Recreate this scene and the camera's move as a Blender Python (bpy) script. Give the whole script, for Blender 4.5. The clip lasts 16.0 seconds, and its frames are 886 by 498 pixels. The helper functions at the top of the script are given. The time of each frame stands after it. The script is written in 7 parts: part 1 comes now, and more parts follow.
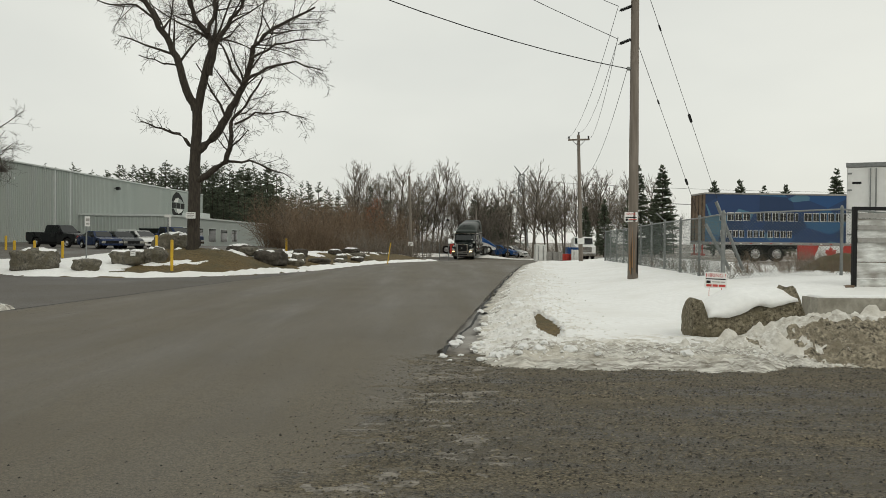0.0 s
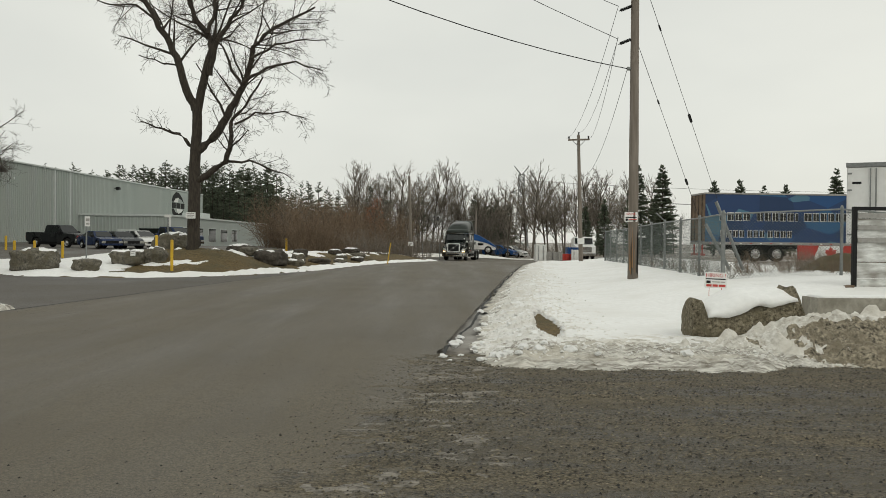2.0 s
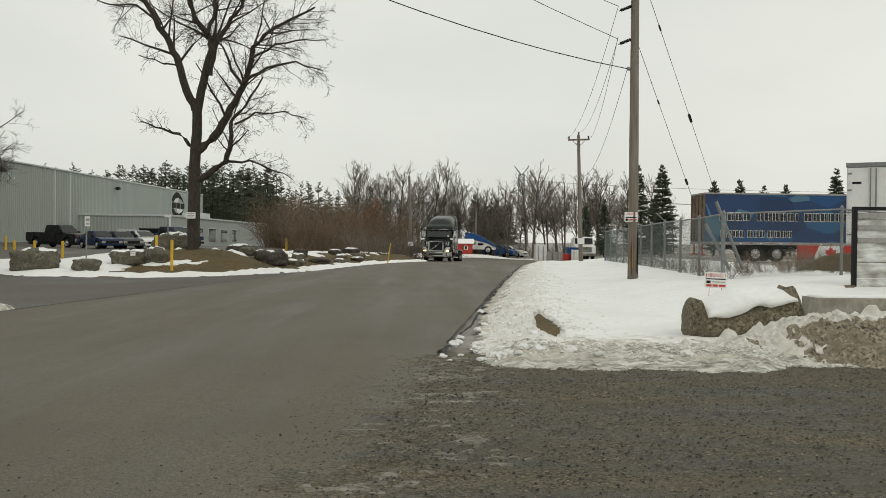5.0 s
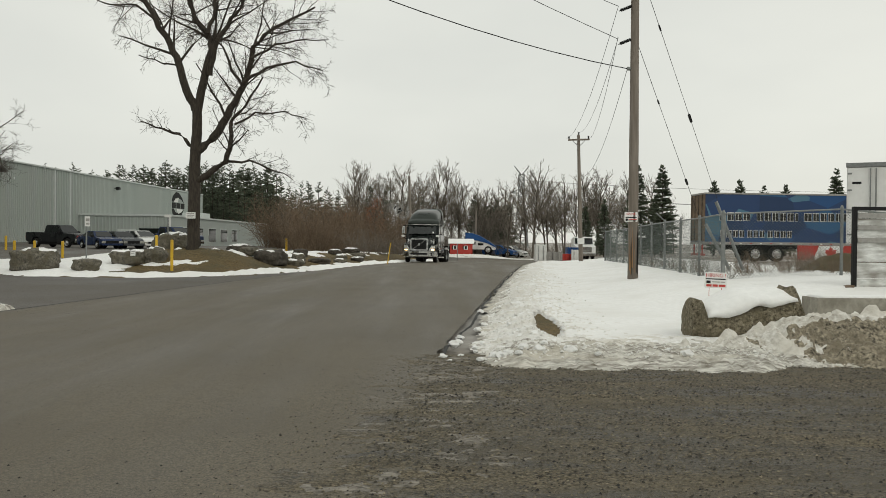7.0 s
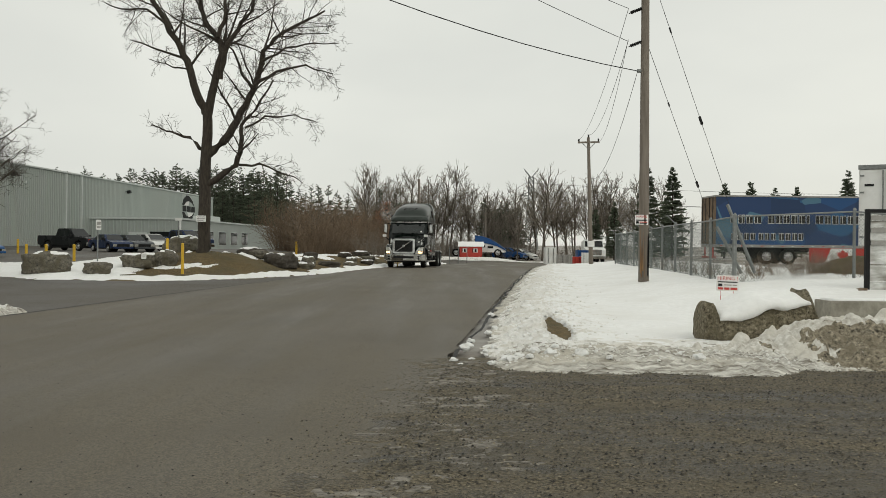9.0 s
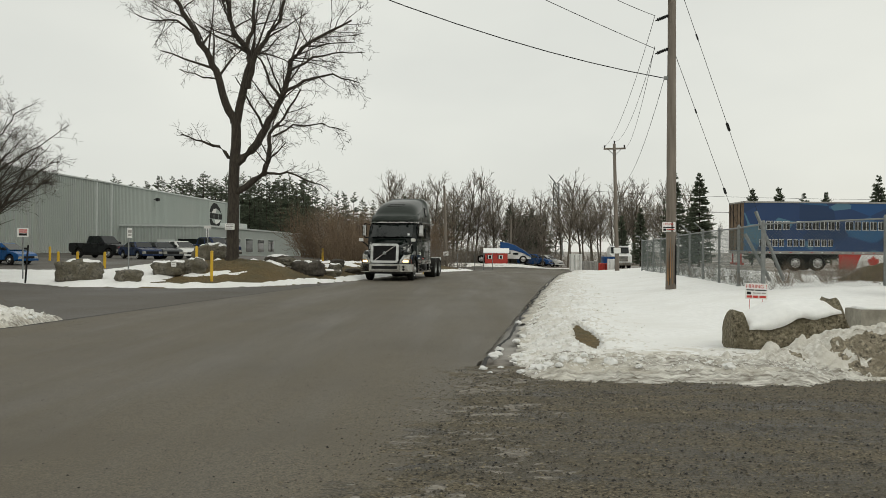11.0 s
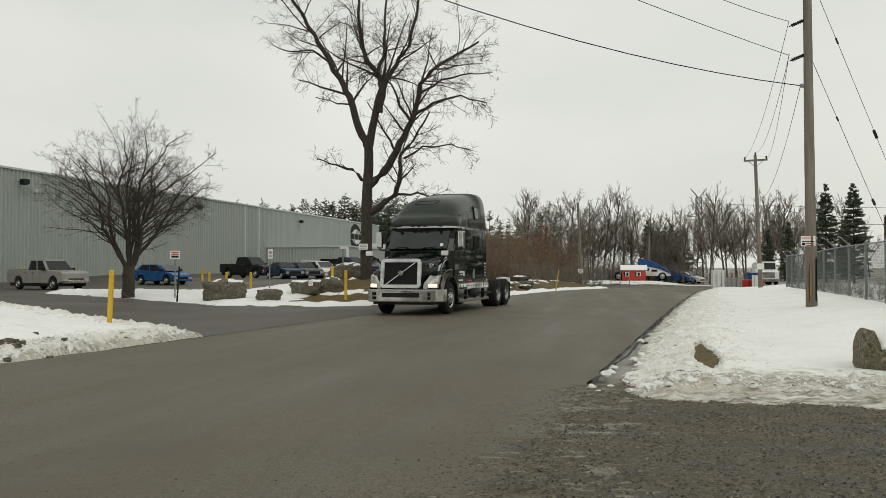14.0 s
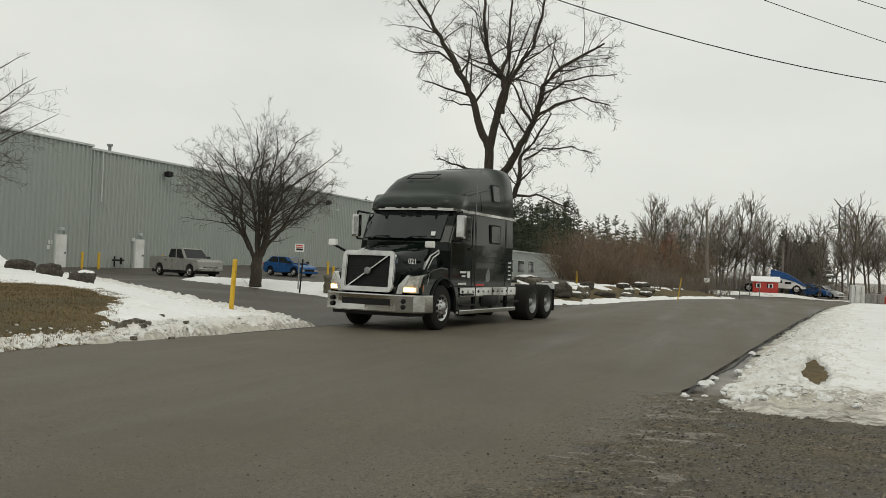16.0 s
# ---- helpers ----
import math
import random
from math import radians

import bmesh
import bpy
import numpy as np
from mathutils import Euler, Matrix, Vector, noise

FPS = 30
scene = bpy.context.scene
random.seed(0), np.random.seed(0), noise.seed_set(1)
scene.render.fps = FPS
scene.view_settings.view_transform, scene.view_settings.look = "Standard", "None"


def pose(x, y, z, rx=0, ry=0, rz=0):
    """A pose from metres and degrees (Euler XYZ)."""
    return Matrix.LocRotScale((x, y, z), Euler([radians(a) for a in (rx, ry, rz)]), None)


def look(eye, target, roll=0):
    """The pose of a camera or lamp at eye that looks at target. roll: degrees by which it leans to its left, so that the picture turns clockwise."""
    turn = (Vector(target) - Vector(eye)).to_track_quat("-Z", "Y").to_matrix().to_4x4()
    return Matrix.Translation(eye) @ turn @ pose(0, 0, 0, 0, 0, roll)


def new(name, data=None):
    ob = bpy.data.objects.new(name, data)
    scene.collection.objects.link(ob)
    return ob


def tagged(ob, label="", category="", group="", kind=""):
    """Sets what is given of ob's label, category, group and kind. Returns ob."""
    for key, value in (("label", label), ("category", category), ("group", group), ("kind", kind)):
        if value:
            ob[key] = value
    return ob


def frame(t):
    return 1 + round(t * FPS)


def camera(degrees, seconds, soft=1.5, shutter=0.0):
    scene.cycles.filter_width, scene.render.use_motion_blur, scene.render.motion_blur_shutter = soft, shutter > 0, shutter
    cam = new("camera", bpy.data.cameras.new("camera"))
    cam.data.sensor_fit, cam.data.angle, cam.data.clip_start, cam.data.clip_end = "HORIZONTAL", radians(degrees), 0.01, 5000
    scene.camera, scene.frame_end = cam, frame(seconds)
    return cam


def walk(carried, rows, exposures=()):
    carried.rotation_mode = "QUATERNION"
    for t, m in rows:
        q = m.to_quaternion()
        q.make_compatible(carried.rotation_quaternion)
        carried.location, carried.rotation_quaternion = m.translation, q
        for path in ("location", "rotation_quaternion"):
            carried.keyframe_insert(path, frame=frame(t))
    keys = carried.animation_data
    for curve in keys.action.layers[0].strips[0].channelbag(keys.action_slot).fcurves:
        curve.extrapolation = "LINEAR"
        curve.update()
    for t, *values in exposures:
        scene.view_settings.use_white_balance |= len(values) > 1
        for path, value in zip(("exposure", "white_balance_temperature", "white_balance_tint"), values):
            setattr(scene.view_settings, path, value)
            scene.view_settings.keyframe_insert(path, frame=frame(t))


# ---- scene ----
cam = camera(54.67, 16.0, soft=0.7)
PATH = [
    (0, (-0.029, 1.937, 1.460), (-0.030, 4.076, 1.440), 0.61),
    (7.5, (-0.029, 1.937, 1.460), (-0.030, 4.076, 1.440), 0.61),
    (8, (-0.039, 1.967, 1.466), (-0.042, 4.107, 1.446), 0.71),
    (8.5, (-0.037, 1.962, 1.455), (-0.052, 4.102, 1.439), 0.62),
    (9, (-0.042, 1.961, 1.464), (-0.067, 4.101, 1.451), 0.55),
    (11.3, (-0.100, 1.816, 1.507), (-0.212, 3.953, 1.515), 0.24),
    (11.5, (-0.090, 1.805, 1.500), (-0.227, 3.941, 1.513), 0.04),
    (12, (-0.049, 1.824, 1.503), (-0.304, 3.948, 1.529), -0.02),
    (12.5, (0.022, 1.868, 1.492), (-0.314, 3.981, 1.523), -0.11),
    (13, (0.090, 1.815, 1.493), (-0.275, 3.924, 1.530), -0.22),
    (13.5, (0.197, 1.736, 1.501), (-0.204, 3.837, 1.541), -0.14),
    (14, (0.306, 1.751, 1.509), (-0.122, 3.847, 1.555), -0.07),
    (14.5, (0.438, 1.794, 1.495), (-0.075, 3.871, 1.528), 0.61),
    (15, (0.530, 1.793, 1.494), (-0.066, 3.848, 1.538), 0.87),
    (15.5, (0.620, 1.738, 1.477), (-0.037, 3.774, 1.534), 1.29),
    (16, (0.710, 1.703, 1.488), (-0.018, 3.715, 1.531), 2.22),
]
walk(cam, [(t, look(eye, target, roll)) for t, eye, target, roll in PATH], [(0, 0.0, 6750, 5), (16, 0.0, 6750, 5)])

# ---- world and light: a flat overcast winter sky ----
world = bpy.data.worlds.new("overcast")
world.use_nodes = True
scene.world = world
wn, wl = world.node_tree.nodes, world.node_tree.links
wn.clear()
w_out = wn.new("ShaderNodeOutputWorld")
w_bg = wn.new("ShaderNodeBackground")
w_sky = wn.new("ShaderNodeTexSky")
w_sky.sky_type = 'NISHITA'
w_sky.sun_disc = False
w_sky.sun_elevation = radians(28)
w_sky.sun_rotation = radians(40)
w_tc = wn.new("ShaderNodeTexCoord")
w_map = wn.new("ShaderNodeMapping")
w_map.inputs["Scale"].default_value = (1.2, 1.2, 3.0)
w_noise = wn.new("ShaderNodeTexNoise")
w_noise.inputs["Scale"].default_value = 1.6
w_noise.inputs["Detail"].default_value = 4
w_ramp = wn.new("ShaderNodeValToRGB")
w_ramp.color_ramp.elements[0].position = 0.3
w_ramp.color_ramp.elements[0].color = (0.70, 0.71, 0.705, 1)
w_ramp.color_ramp.elements[1].position = 0.7
w_ramp.color_ramp.elements[1].color = (0.84, 0.845, 0.825, 1)
w_mul = wn.new("ShaderNodeVectorMath")
w_mul.operation = 'SCALE'
w_mul.inputs["Scale"].default_value = 0.05
w_mix = wn.new("ShaderNodeMix")
w_mix.data_type = 'RGBA'
w_mix.inputs[0].default_value = 0.92
wl.new(w_tc.outputs["Generated"], w_map.inputs["Vector"])
wl.new(w_map.outputs[0], w_noise.inputs["Vector"])
wl.new(w_noise.outputs["Fac"], w_ramp.inputs[0])
wl.new(w_sky.outputs[0], w_mul.inputs[0])
wl.new(w_mul.outputs[0], w_mix.inputs[6])
wl.new(w_ramp.outputs[0], w_mix.inputs[7])
wl.new(w_mix.outputs[2], w_bg.inputs["Color"])
w_bg.inputs["Strength"].default_value = 1.0
wl.new(w_bg.outputs[0], w_out.inputs["Surface"])

sun_data = bpy.data.lights.new("sun", 'SUN')
sun_data.energy = 0.6
sun_data.angle = radians(30)
sun_data.color = (1.0, 0.97, 0.92)
sun_lamp = new("sun", sun_data)
sun_lamp.matrix_world = look((0, 0, 60), (-18, 24, 30))


# ---- materials ----
def material(name, c1, c2=None, scale=8.0, rough=0.8, metal=0.0, bump=0.0, bump_scale=None, c3=None, big=0.6,
             stretch=(1, 1, 1), rough2=None, coord="Object", spec=0.5, island=0.0, relief=0.02):
    """Two colours by a fine noise, a third in large patches; bump from the fine noise."""
    m = bpy.data.materials.new(name)
    m.use_nodes = True
    n, l = m.node_tree.nodes, m.node_tree.links
    b = n["Principled BSDF"]
    b.inputs["Metallic"].default_value = metal
    b.inputs["Roughness"].default_value = rough
    b.inputs["Specular IOR Level"].default_value = spec
    c2 = c2 or tuple(v * 0.8 for v in c1)
    tc = n.new("ShaderNodeTexCoord")
    mp = n.new("ShaderNodeMapping")
    mp.inputs["Scale"].default_value = stretch
    l.new(tc.outputs[coord], mp.inputs["Vector"])
    fine = n.new("ShaderNodeTexNoise")
    fine.inputs["Scale"].default_value = scale
    fine.inputs["Detail"].default_value = 6
    fine.inputs["Roughness"].default_value = 0.65
    l.new(mp.outputs[0], fine.inputs["Vector"])
    ramp = n.new("ShaderNodeValToRGB")
    ramp.color_ramp.elements[0].position = 0.35
    ramp.color_ramp.elements[1].position = 0.65
    ramp.color_ramp.elements[0].color = (*c1, 1)
    ramp.color_ramp.elements[1].color = (*c2, 1)
    l.new(fine.outputs["Fac"], ramp.inputs[0])
    col = ramp.outputs[0]
    if c3:
        large = n.new("ShaderNodeTexNoise")
        large.inputs["Scale"].default_value = big
        large.inputs["Detail"].default_value = 5
        l.new(mp.outputs[0], large.inputs["Vector"])
        r2 = n.new("ShaderNodeValToRGB")
        r2.color_ramp.elements[0].position = 0.45
        r2.color_ramp.elements[1].position = 0.68
        l.new(large.outputs["Fac"], r2.inputs[0])
        mix = n.new("ShaderNodeMix")
        mix.data_type = 'RGBA'
        l.new(r2.outputs[0], mix.inputs[0])
        l.new(col, mix.inputs[6])
        mix.inputs[7].default_value = (*c3, 1)
        col = mix.outputs[2]
        if rough2 is not None:
            mr = n.new("ShaderNodeMapRange")
            mr.inputs["To Min"].default_value = rough
            mr.inputs["To Max"].default_value = rough2
            l.new(r2.outputs[0], mr.inputs["Value"])
            l.new(mr.outputs[0], b.inputs["Roughness"])
    if island:
        geo = n.new("ShaderNodeNewGeometry")
        mr = n.new("ShaderNodeMapRange")
        mr.inputs["To Min"].default_value = 1 - island
        mr.inputs["To Max"].default_value = 1 + island
        l.new(geo.outputs["Random Per Island"], mr.inputs["Value"])
        sc = n.new("ShaderNodeVectorMath")
        sc.operation = 'SCALE'
        l.new(col, sc.inputs[0])
        l.new(mr.outputs[0], sc.inputs["Scale"])
        col = sc.outputs[0]
    l.new(col, b.inputs["Base Color"])
    if bump:
        bn = n.new("ShaderNodeBump")
        bn.inputs["Strength"].default_value = bump
        bn.inputs["Distance"].default_value = relief
        if bump_scale:
            f2 = n.new("ShaderNodeTexNoise")
            f2.inputs["Scale"].default_value = bump_scale
            f2.inputs["Detail"].default_value = 5
            l.new(mp.outputs[0], f2.inputs["Vector"])
            l.new(f2.outputs["Fac"], bn.inputs["Height"])
        else:
            l.new(fine.outputs["Fac"], bn.inputs["Height"])
        l.new(bn.outputs[0], b.inputs["Normal"])
    return m


def glow(name, colour, strength):
    m = bpy.data.materials.new(name)
    m.use_nodes = True
    b = m.node_tree.nodes["Principled BSDF"]
    b.inputs["Base Color"].default_value = (*colour, 1)
    b.inputs["Emission Color"].default_value = (*colour, 1)
    b.inputs["Emission Strength"].default_value = strength
    return m


M_asphalt = material("asphalt", (0.036, 0.0305, 0.021), (0.172, 0.146, 0.104), 75, 0.76, bump=0.45, bump_scale=150,
                     c3=(0.088, 0.074, 0.052), big=0.45, rough2=0.7, relief=0.008)


def lanes(m, lo, hi, r_lo, r_hi, stretch):
    """Long worn bands along the way of travel, with damper and drier streaks."""
    n, l = m.node_tree.nodes, m.node_tree.links
    b = n["Principled BSDF"]
    col = b.inputs["Base Color"].links[0].from_socket
    tc, mp, tx = n.new("ShaderNodeTexCoord"), n.new("ShaderNodeMapping"), n.new("ShaderNodeTexNoise")
    mp.inputs["Scale"].default_value = stretch
    mp.inputs["Rotation"].default_value = (0, 0, radians(6))
    tx.inputs["Scale"].default_value = 1.0
    tx.inputs["Detail"].default_value = 6
    tx.inputs["Roughness"].default_value = 0.6
    l.new(tc.outputs["Object"], mp.inputs["Vector"])
    l.new(mp.outputs[0], tx.inputs["Vector"])
    for to_min, to_max, kind in ((lo, hi, "col"), (r_lo, r_hi, "rough")):
        mr = n.new("ShaderNodeMapRange")
        mr.inputs["From Min"].default_value, mr.inputs["From Max"].default_value = 0.32, 0.68
        mr.inputs["To Min"].default_value, mr.inputs["To Max"].default_value = to_min, to_max
        l.new(tx.outputs["Fac"], mr.inputs["Value"])
        if kind == "rough":
            l.new(mr.outputs[0], b.inputs["Roughness"])
        else:
            sc = n.new("ShaderNodeVectorMath")
            sc.operation = 'SCALE'
            l.new(col, sc.inputs[0])
            l.new(mr.outputs[0], sc.inputs["Scale"])
            l.new(sc.outputs[0], b.inputs["Base Color"])
    return m


lanes(M_asphalt, 0.80, 1.16, 0.5, 0.82, (0.75, 0.07, 1.0))
M_asphalt_lot = material("lot_asphalt", (0.050, 0.043, 0.034), (0.108, 0.094, 0.074), 40, 0.7, bump=0.4, bump_scale=90,
                         c3=(0.064, 0.058, 0.050), big=0.2, rough2=0.5)
M_gravel = material("wet_gravel", (0.006, 0.005, 0.003), (0.250, 0.208, 0.136), 58, 0.8, bump=1.0, bump_scale=75,
                    c3=(0.115, 0.097, 0.066), big=1.1, rough2=0.42, stretch=(0.6, 1.1, 1), relief=0.05)
lanes(M_gravel, 0.38, 1.45, 0.34, 0.88, (0.45, 1.9, 1.0))
M_tar = material("tar_seam", (0.012, 0.011, 0.010), (0.022, 0.020, 0.018), 20, 0.8)
M_pebble = material("gravel_stone", (0.050, 0.042, 0.028), (0.170, 0.145, 0.100), 30, 0.7, island=1.0)
M_snow = material("snow", (0.80, 0.80, 0.785), (0.88, 0.88, 0.865), 9, 0.8, bump=0.55, bump_scale=12,
                  c3=(0.79, 0.785, 0.76), big=0.8)
M_slush = material("trodden_snow", (0.69, 0.67, 0.63), (0.85, 0.845, 0.82), 13, 0.75, bump=1.0, bump_scale=16,
                   c3=(0.68, 0.65, 0.585), big=1.7, relief=0.045)
M_front = material("salted_slush", (0.15, 0.128, 0.095), (0.74, 0.72, 0.66), 9, 0.65, bump=1.0, bump_scale=18,
                   c3=(0.56, 0.52, 0.44), big=1.4, relief=0.04, stretch=(0.45, 1.5, 1))
M_crust = material("dried_slush_crust", (0.06, 0.052, 0.04), (0.29, 0.262, 0.22), 20, 0.7, bump=1.0, bump_scale=40, stretch=(0.5, 1.2, 1))
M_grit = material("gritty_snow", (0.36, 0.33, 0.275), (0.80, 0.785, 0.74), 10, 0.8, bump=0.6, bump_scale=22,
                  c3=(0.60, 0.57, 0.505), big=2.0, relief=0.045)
M_bank = material("dirty_snow", (0.030, 0.024, 0.014), (0.44, 0.385, 0.285), 20, 0.8, bump=0.7, bump_scale=24,
                  c3=(0.20, 0.170, 0.118), big=4.5, relief=0.05)
M_grass = material("dead_grass", (0.074, 0.051, 0.020), (0.172, 0.123, 0.052), 11, 0.95, bump=1.0, bump_scale=60,
                   c3=(0.075, 0.064, 0.030), big=0.5)
M_field = material("winter_ground", (0.16, 0.13, 0.10), (0.26, 0.23, 0.19), 3, 0.95, bump=0.6, c3=(0.6, 0.6, 0.59), big=0.08)
M_rock = material("granite_rock", (0.055, 0.050, 0.038), (0.215, 0.195, 0.155), 11, 0.9, bump=1.0, bump_scale=16,
                  c3=(0.105, 0.092, 0.06), big=2.6, relief=0.06)
M_boulder = material("lichened_limestone", (0.050, 0.041, 0.023), (0.31, 0.270, 0.190), 22, 0.95, bump=1.0, bump_scale=16,
                     c3=(0.150, 0.128, 0.080), big=5.0, relief=0.08)
M_rock_dark = material("brown_rock", (0.028, 0.024, 0.018), (0.085, 0.072, 0.056), 9, 0.9, bump=1.0, bump_scale=14, relief=0.06)
M_bark = material("bark", (0.030, 0.024, 0.018), (0.065, 0.053, 0.040), 14, 0.95, bump=0.9, stretch=(1, 1, 0.25))
M_twig = material("twigs", (0.05, 0.040, 0.032), (0.085, 0.07, 0.055), 4, 0.95)
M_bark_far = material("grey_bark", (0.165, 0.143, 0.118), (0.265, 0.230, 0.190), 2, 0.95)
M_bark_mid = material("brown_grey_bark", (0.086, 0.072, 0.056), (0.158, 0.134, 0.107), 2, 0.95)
M_brush = material("red_brown_brush", (0.140, 0.100, 0.066), (0.240, 0.175, 0.118), 1.2, 0.95, island=0.3)
M_dead_leaf = material("rusty_leaves", (0.20, 0.075, 0.028), (0.30, 0.12, 0.05), 2, 0.9, island=0.3)
M_needles = material("pine_needles", (0.062, 0.080, 0.052), (0.130, 0.150, 0.100), 1.0, 0.9, island=0.5)
M_wood_pole = material("weathered_pole", (0.16, 0.135, 0.11), (0.26, 0.225, 0.19), 9, 0.9, bump=0.6, stretch=(1, 1, 0.06),
                       c3=(0.12, 0.10, 0.08), big=1.0)
M_wood_raw = material("splintered_wood", (0.34, 0.20, 0.09), (0.22, 0.12, 0.055), 12, 0.9, bump=0.5, stretch=(1, 1, 0.1))
M_siding = material("grey_green_siding", (0.335, 0.370, 0.345), (0.36, 0.395, 0.37), 0.6, 0.55, c3=(0.36, 0.385, 0.36), big=0.12,
                    stretch=(1, 1, 0.4))
M_trim = material("light_trim", (0.50, 0.53, 0.51), (0.55, 0.58, 0.56), 3, 0.5)
M_white = material("white_paint", (0.74, 0.74, 0.72), (0.80, 0.80, 0.78), 6, 0.5, c3=(0.66, 0.65, 0.62), big=1.5)
M_dark = material("dark_plastic", (0.010, 0.010, 0.010), (0.018, 0.018, 0.018), 20, 0.6, spec=0.2)
M_fence = material("fence_wire", (0.11, 0.13, 0.12), (0.16, 0.18, 0.17), 8, 0.55, metal=0.3)
M_rubber = material("tyre_rubber", (0.011, 0.011, 0.010), (0.022, 0.021, 0.019), 30, 0.9, bump=0.3, spec=0.2)
M_chrome = material("chrome", (0.55, 0.55, 0.53), (0.42, 0.42, 0.41), 4, 0.06, metal=1.0, c3=(0.34, 0.33, 0.30), big=1.2, rough2=0.2)
M_alu = material("brushed_aluminium", (0.60, 0.60, 0.60), (0.50, 0.50, 0.50), 12, 0.3, metal=1.0)
M_steel = material("galvanised_steel", (0.20, 0.21, 0.205), (0.28, 0.29, 0.285), 12, 0.5, metal=0.7)
# opaque panes: the shade of the rooms and cabs behind is put into their colour
M_glass_dark = material("opaque_dark_glass", (0.006, 0.008, 0.008), (0.010, 0.012, 0.012), 2, 0.05, spec=0.4)
M_yellow = material("yellow_paint", (0.66, 0.40, 0.02), (0.72, 0.46, 0.04), 8, 0.5, c3=(0.55, 0.33, 0.03), big=3)
M_red = material("red_paint", (0.50, 0.045, 0.03), (0.42, 0.035, 0.025), 5, 0.5)
M_concrete = material("concrete", (0.20, 0.185, 0.150), (0.33, 0.31, 0.26), 7, 0.9, bump=0.4, c3=(0.15, 0.135, 0.105), big=1.2)


# ---- mesh helpers ----
def mesh_ob(name, bm, mat, parent=None, label="", smooth=False):
    me = bpy.data.meshes.new(name)
    bm.to_mesh(me)
    bm.free()
    for m in (mat if isinstance(mat, (list, tuple)) else [mat]):
        me.materials.append(m)
    if smooth:
        me.polygons.foreach_set("use_smooth", [True] * len(me.polygons))
    ob = new(name, me)
    if parent is not None:
        ob.parent = parent
    if label:
        tagged(ob, label)
    return ob


part = mesh_ob


def thing(name, m, label, category, group="", kind=""):
    ob = new(name)
    ob.empty_display_size = 0.2
    ob.matrix_basis = m
    return tagged(ob, label, category, group, kind)


def box(bm, x0, x1, y0, y1, z0, z1, bevel=0.0, mat=0):
    r = bmesh.ops.create_cube(bm, size=1.0)
    vs = r["verts"]
    bmesh.ops.transform(bm, matrix=Matrix.LocRotScale(((x0 + x1) / 2, (y0 + y1) / 2, (z0 + z1) / 2), None,
                                                      (abs(x1 - x0), abs(y1 - y0), abs(z1 - z0))), verts=vs)
    fs = {f for v in vs for f in v.link_faces}
    for f in fs:
        f.material_index = mat
    if bevel:
        es = {e for v in vs for e in v.link_edges}
        bmesh.ops.bevel(bm, geom=list(es), offset=bevel, segments=2, affect='EDGES', profile=0.7)
    return bm


def cyl(bm, a, b, r0, r1=None, seg=12, mat=0, cap=True):
    a, b = Vector(a), Vector(b)
    r1 = r0 if r1 is None else r1
    d = b - a
    q = d.to_track_quat("Z", "Y").to_matrix().to_4x4()
    r = bmesh.ops.create_cone(bm, cap_ends=cap, segments=seg, radius1=r0, radius2=r1, depth=d.length,
                              matrix=Matrix.Translation((a + b) / 2) @ q)
    for v in r["verts"]:
        for f in v.link_faces:
            f.material_index = mat
    return bm


def loft(bm, rings, close_ends=True, mat=0):
    """Skin a list of rings (each a list of points, same count)."""
    vr = [[bm.verts.new(p) for p in ring] for ring in rings]
    n = len(vr[0])
    for a, b in zip(vr, vr[1:]):
        for i in range(n):
            f = bm.faces.new((a[i], a[(i + 1) % n], b[(i + 1) % n], b[i]))
            f.material_index = mat
    if close_ends:
        bm.faces.new(vr[0][::-1]).material_index = mat
        bm.faces.new(vr[-1]).material_index = mat
    return bm


def extrude_poly(bm, pts, axis, lo, hi, bevel=0.0, mat=0):
    """A closed outline in two axes, pulled along the third ('x': pts are (y, z); 'y': (x, z); 'z': (x, y))."""
    def p3(p, v):
        return {"x": (v, p[0], p[1]), "y": (p[0], v, p[1]), "z": (p[0], p[1], v)}[axis]
    a = [bm.verts.new(p3(p, lo)) for p in pts]
    b = [bm.verts.new(p3(p, hi)) for p in pts]
    fs = [bm.faces.new(a), bm.faces.new(b[::-1])]
    n = len(pts)
    for i in range(n):
        fs.append(bm.faces.new((a[i], b[i], b[(i + 1) % n], a[(i + 1) % n])))
    for f in fs:
        f.material_index = mat
    bmesh.ops.recalc_face_normals(bm, faces=fs)
    if bevel:
        es = {e for f in fs for e in f.edges}
        bmesh.ops.bevel(bm, geom=list(es), offset=bevel, segments=2, affect='EDGES', profile=0.7)
    return bm


def BM():
    return bmesh.new()


def fbm(x, y, s=1.0, o=4, z=0.0):
    return noise.fractal(Vector((x * s, y * s, z)), 1.0, 2.0, o)


def smooth(a, b, v):
    t = min(1.0, max(0.0, (v - a) / (b - a)))
    return t * t * (3 - 2 * t)


# ---- plan: the road runs away from the camera, rises level, dips behind a crest ----
def road_right(y):
    return -1.5 + 0.108 * y + (0.0004 * (y - 25) ** 2 if y > 25 else 0.0)


def road_left(y):
    return road_right(y) - 9.1


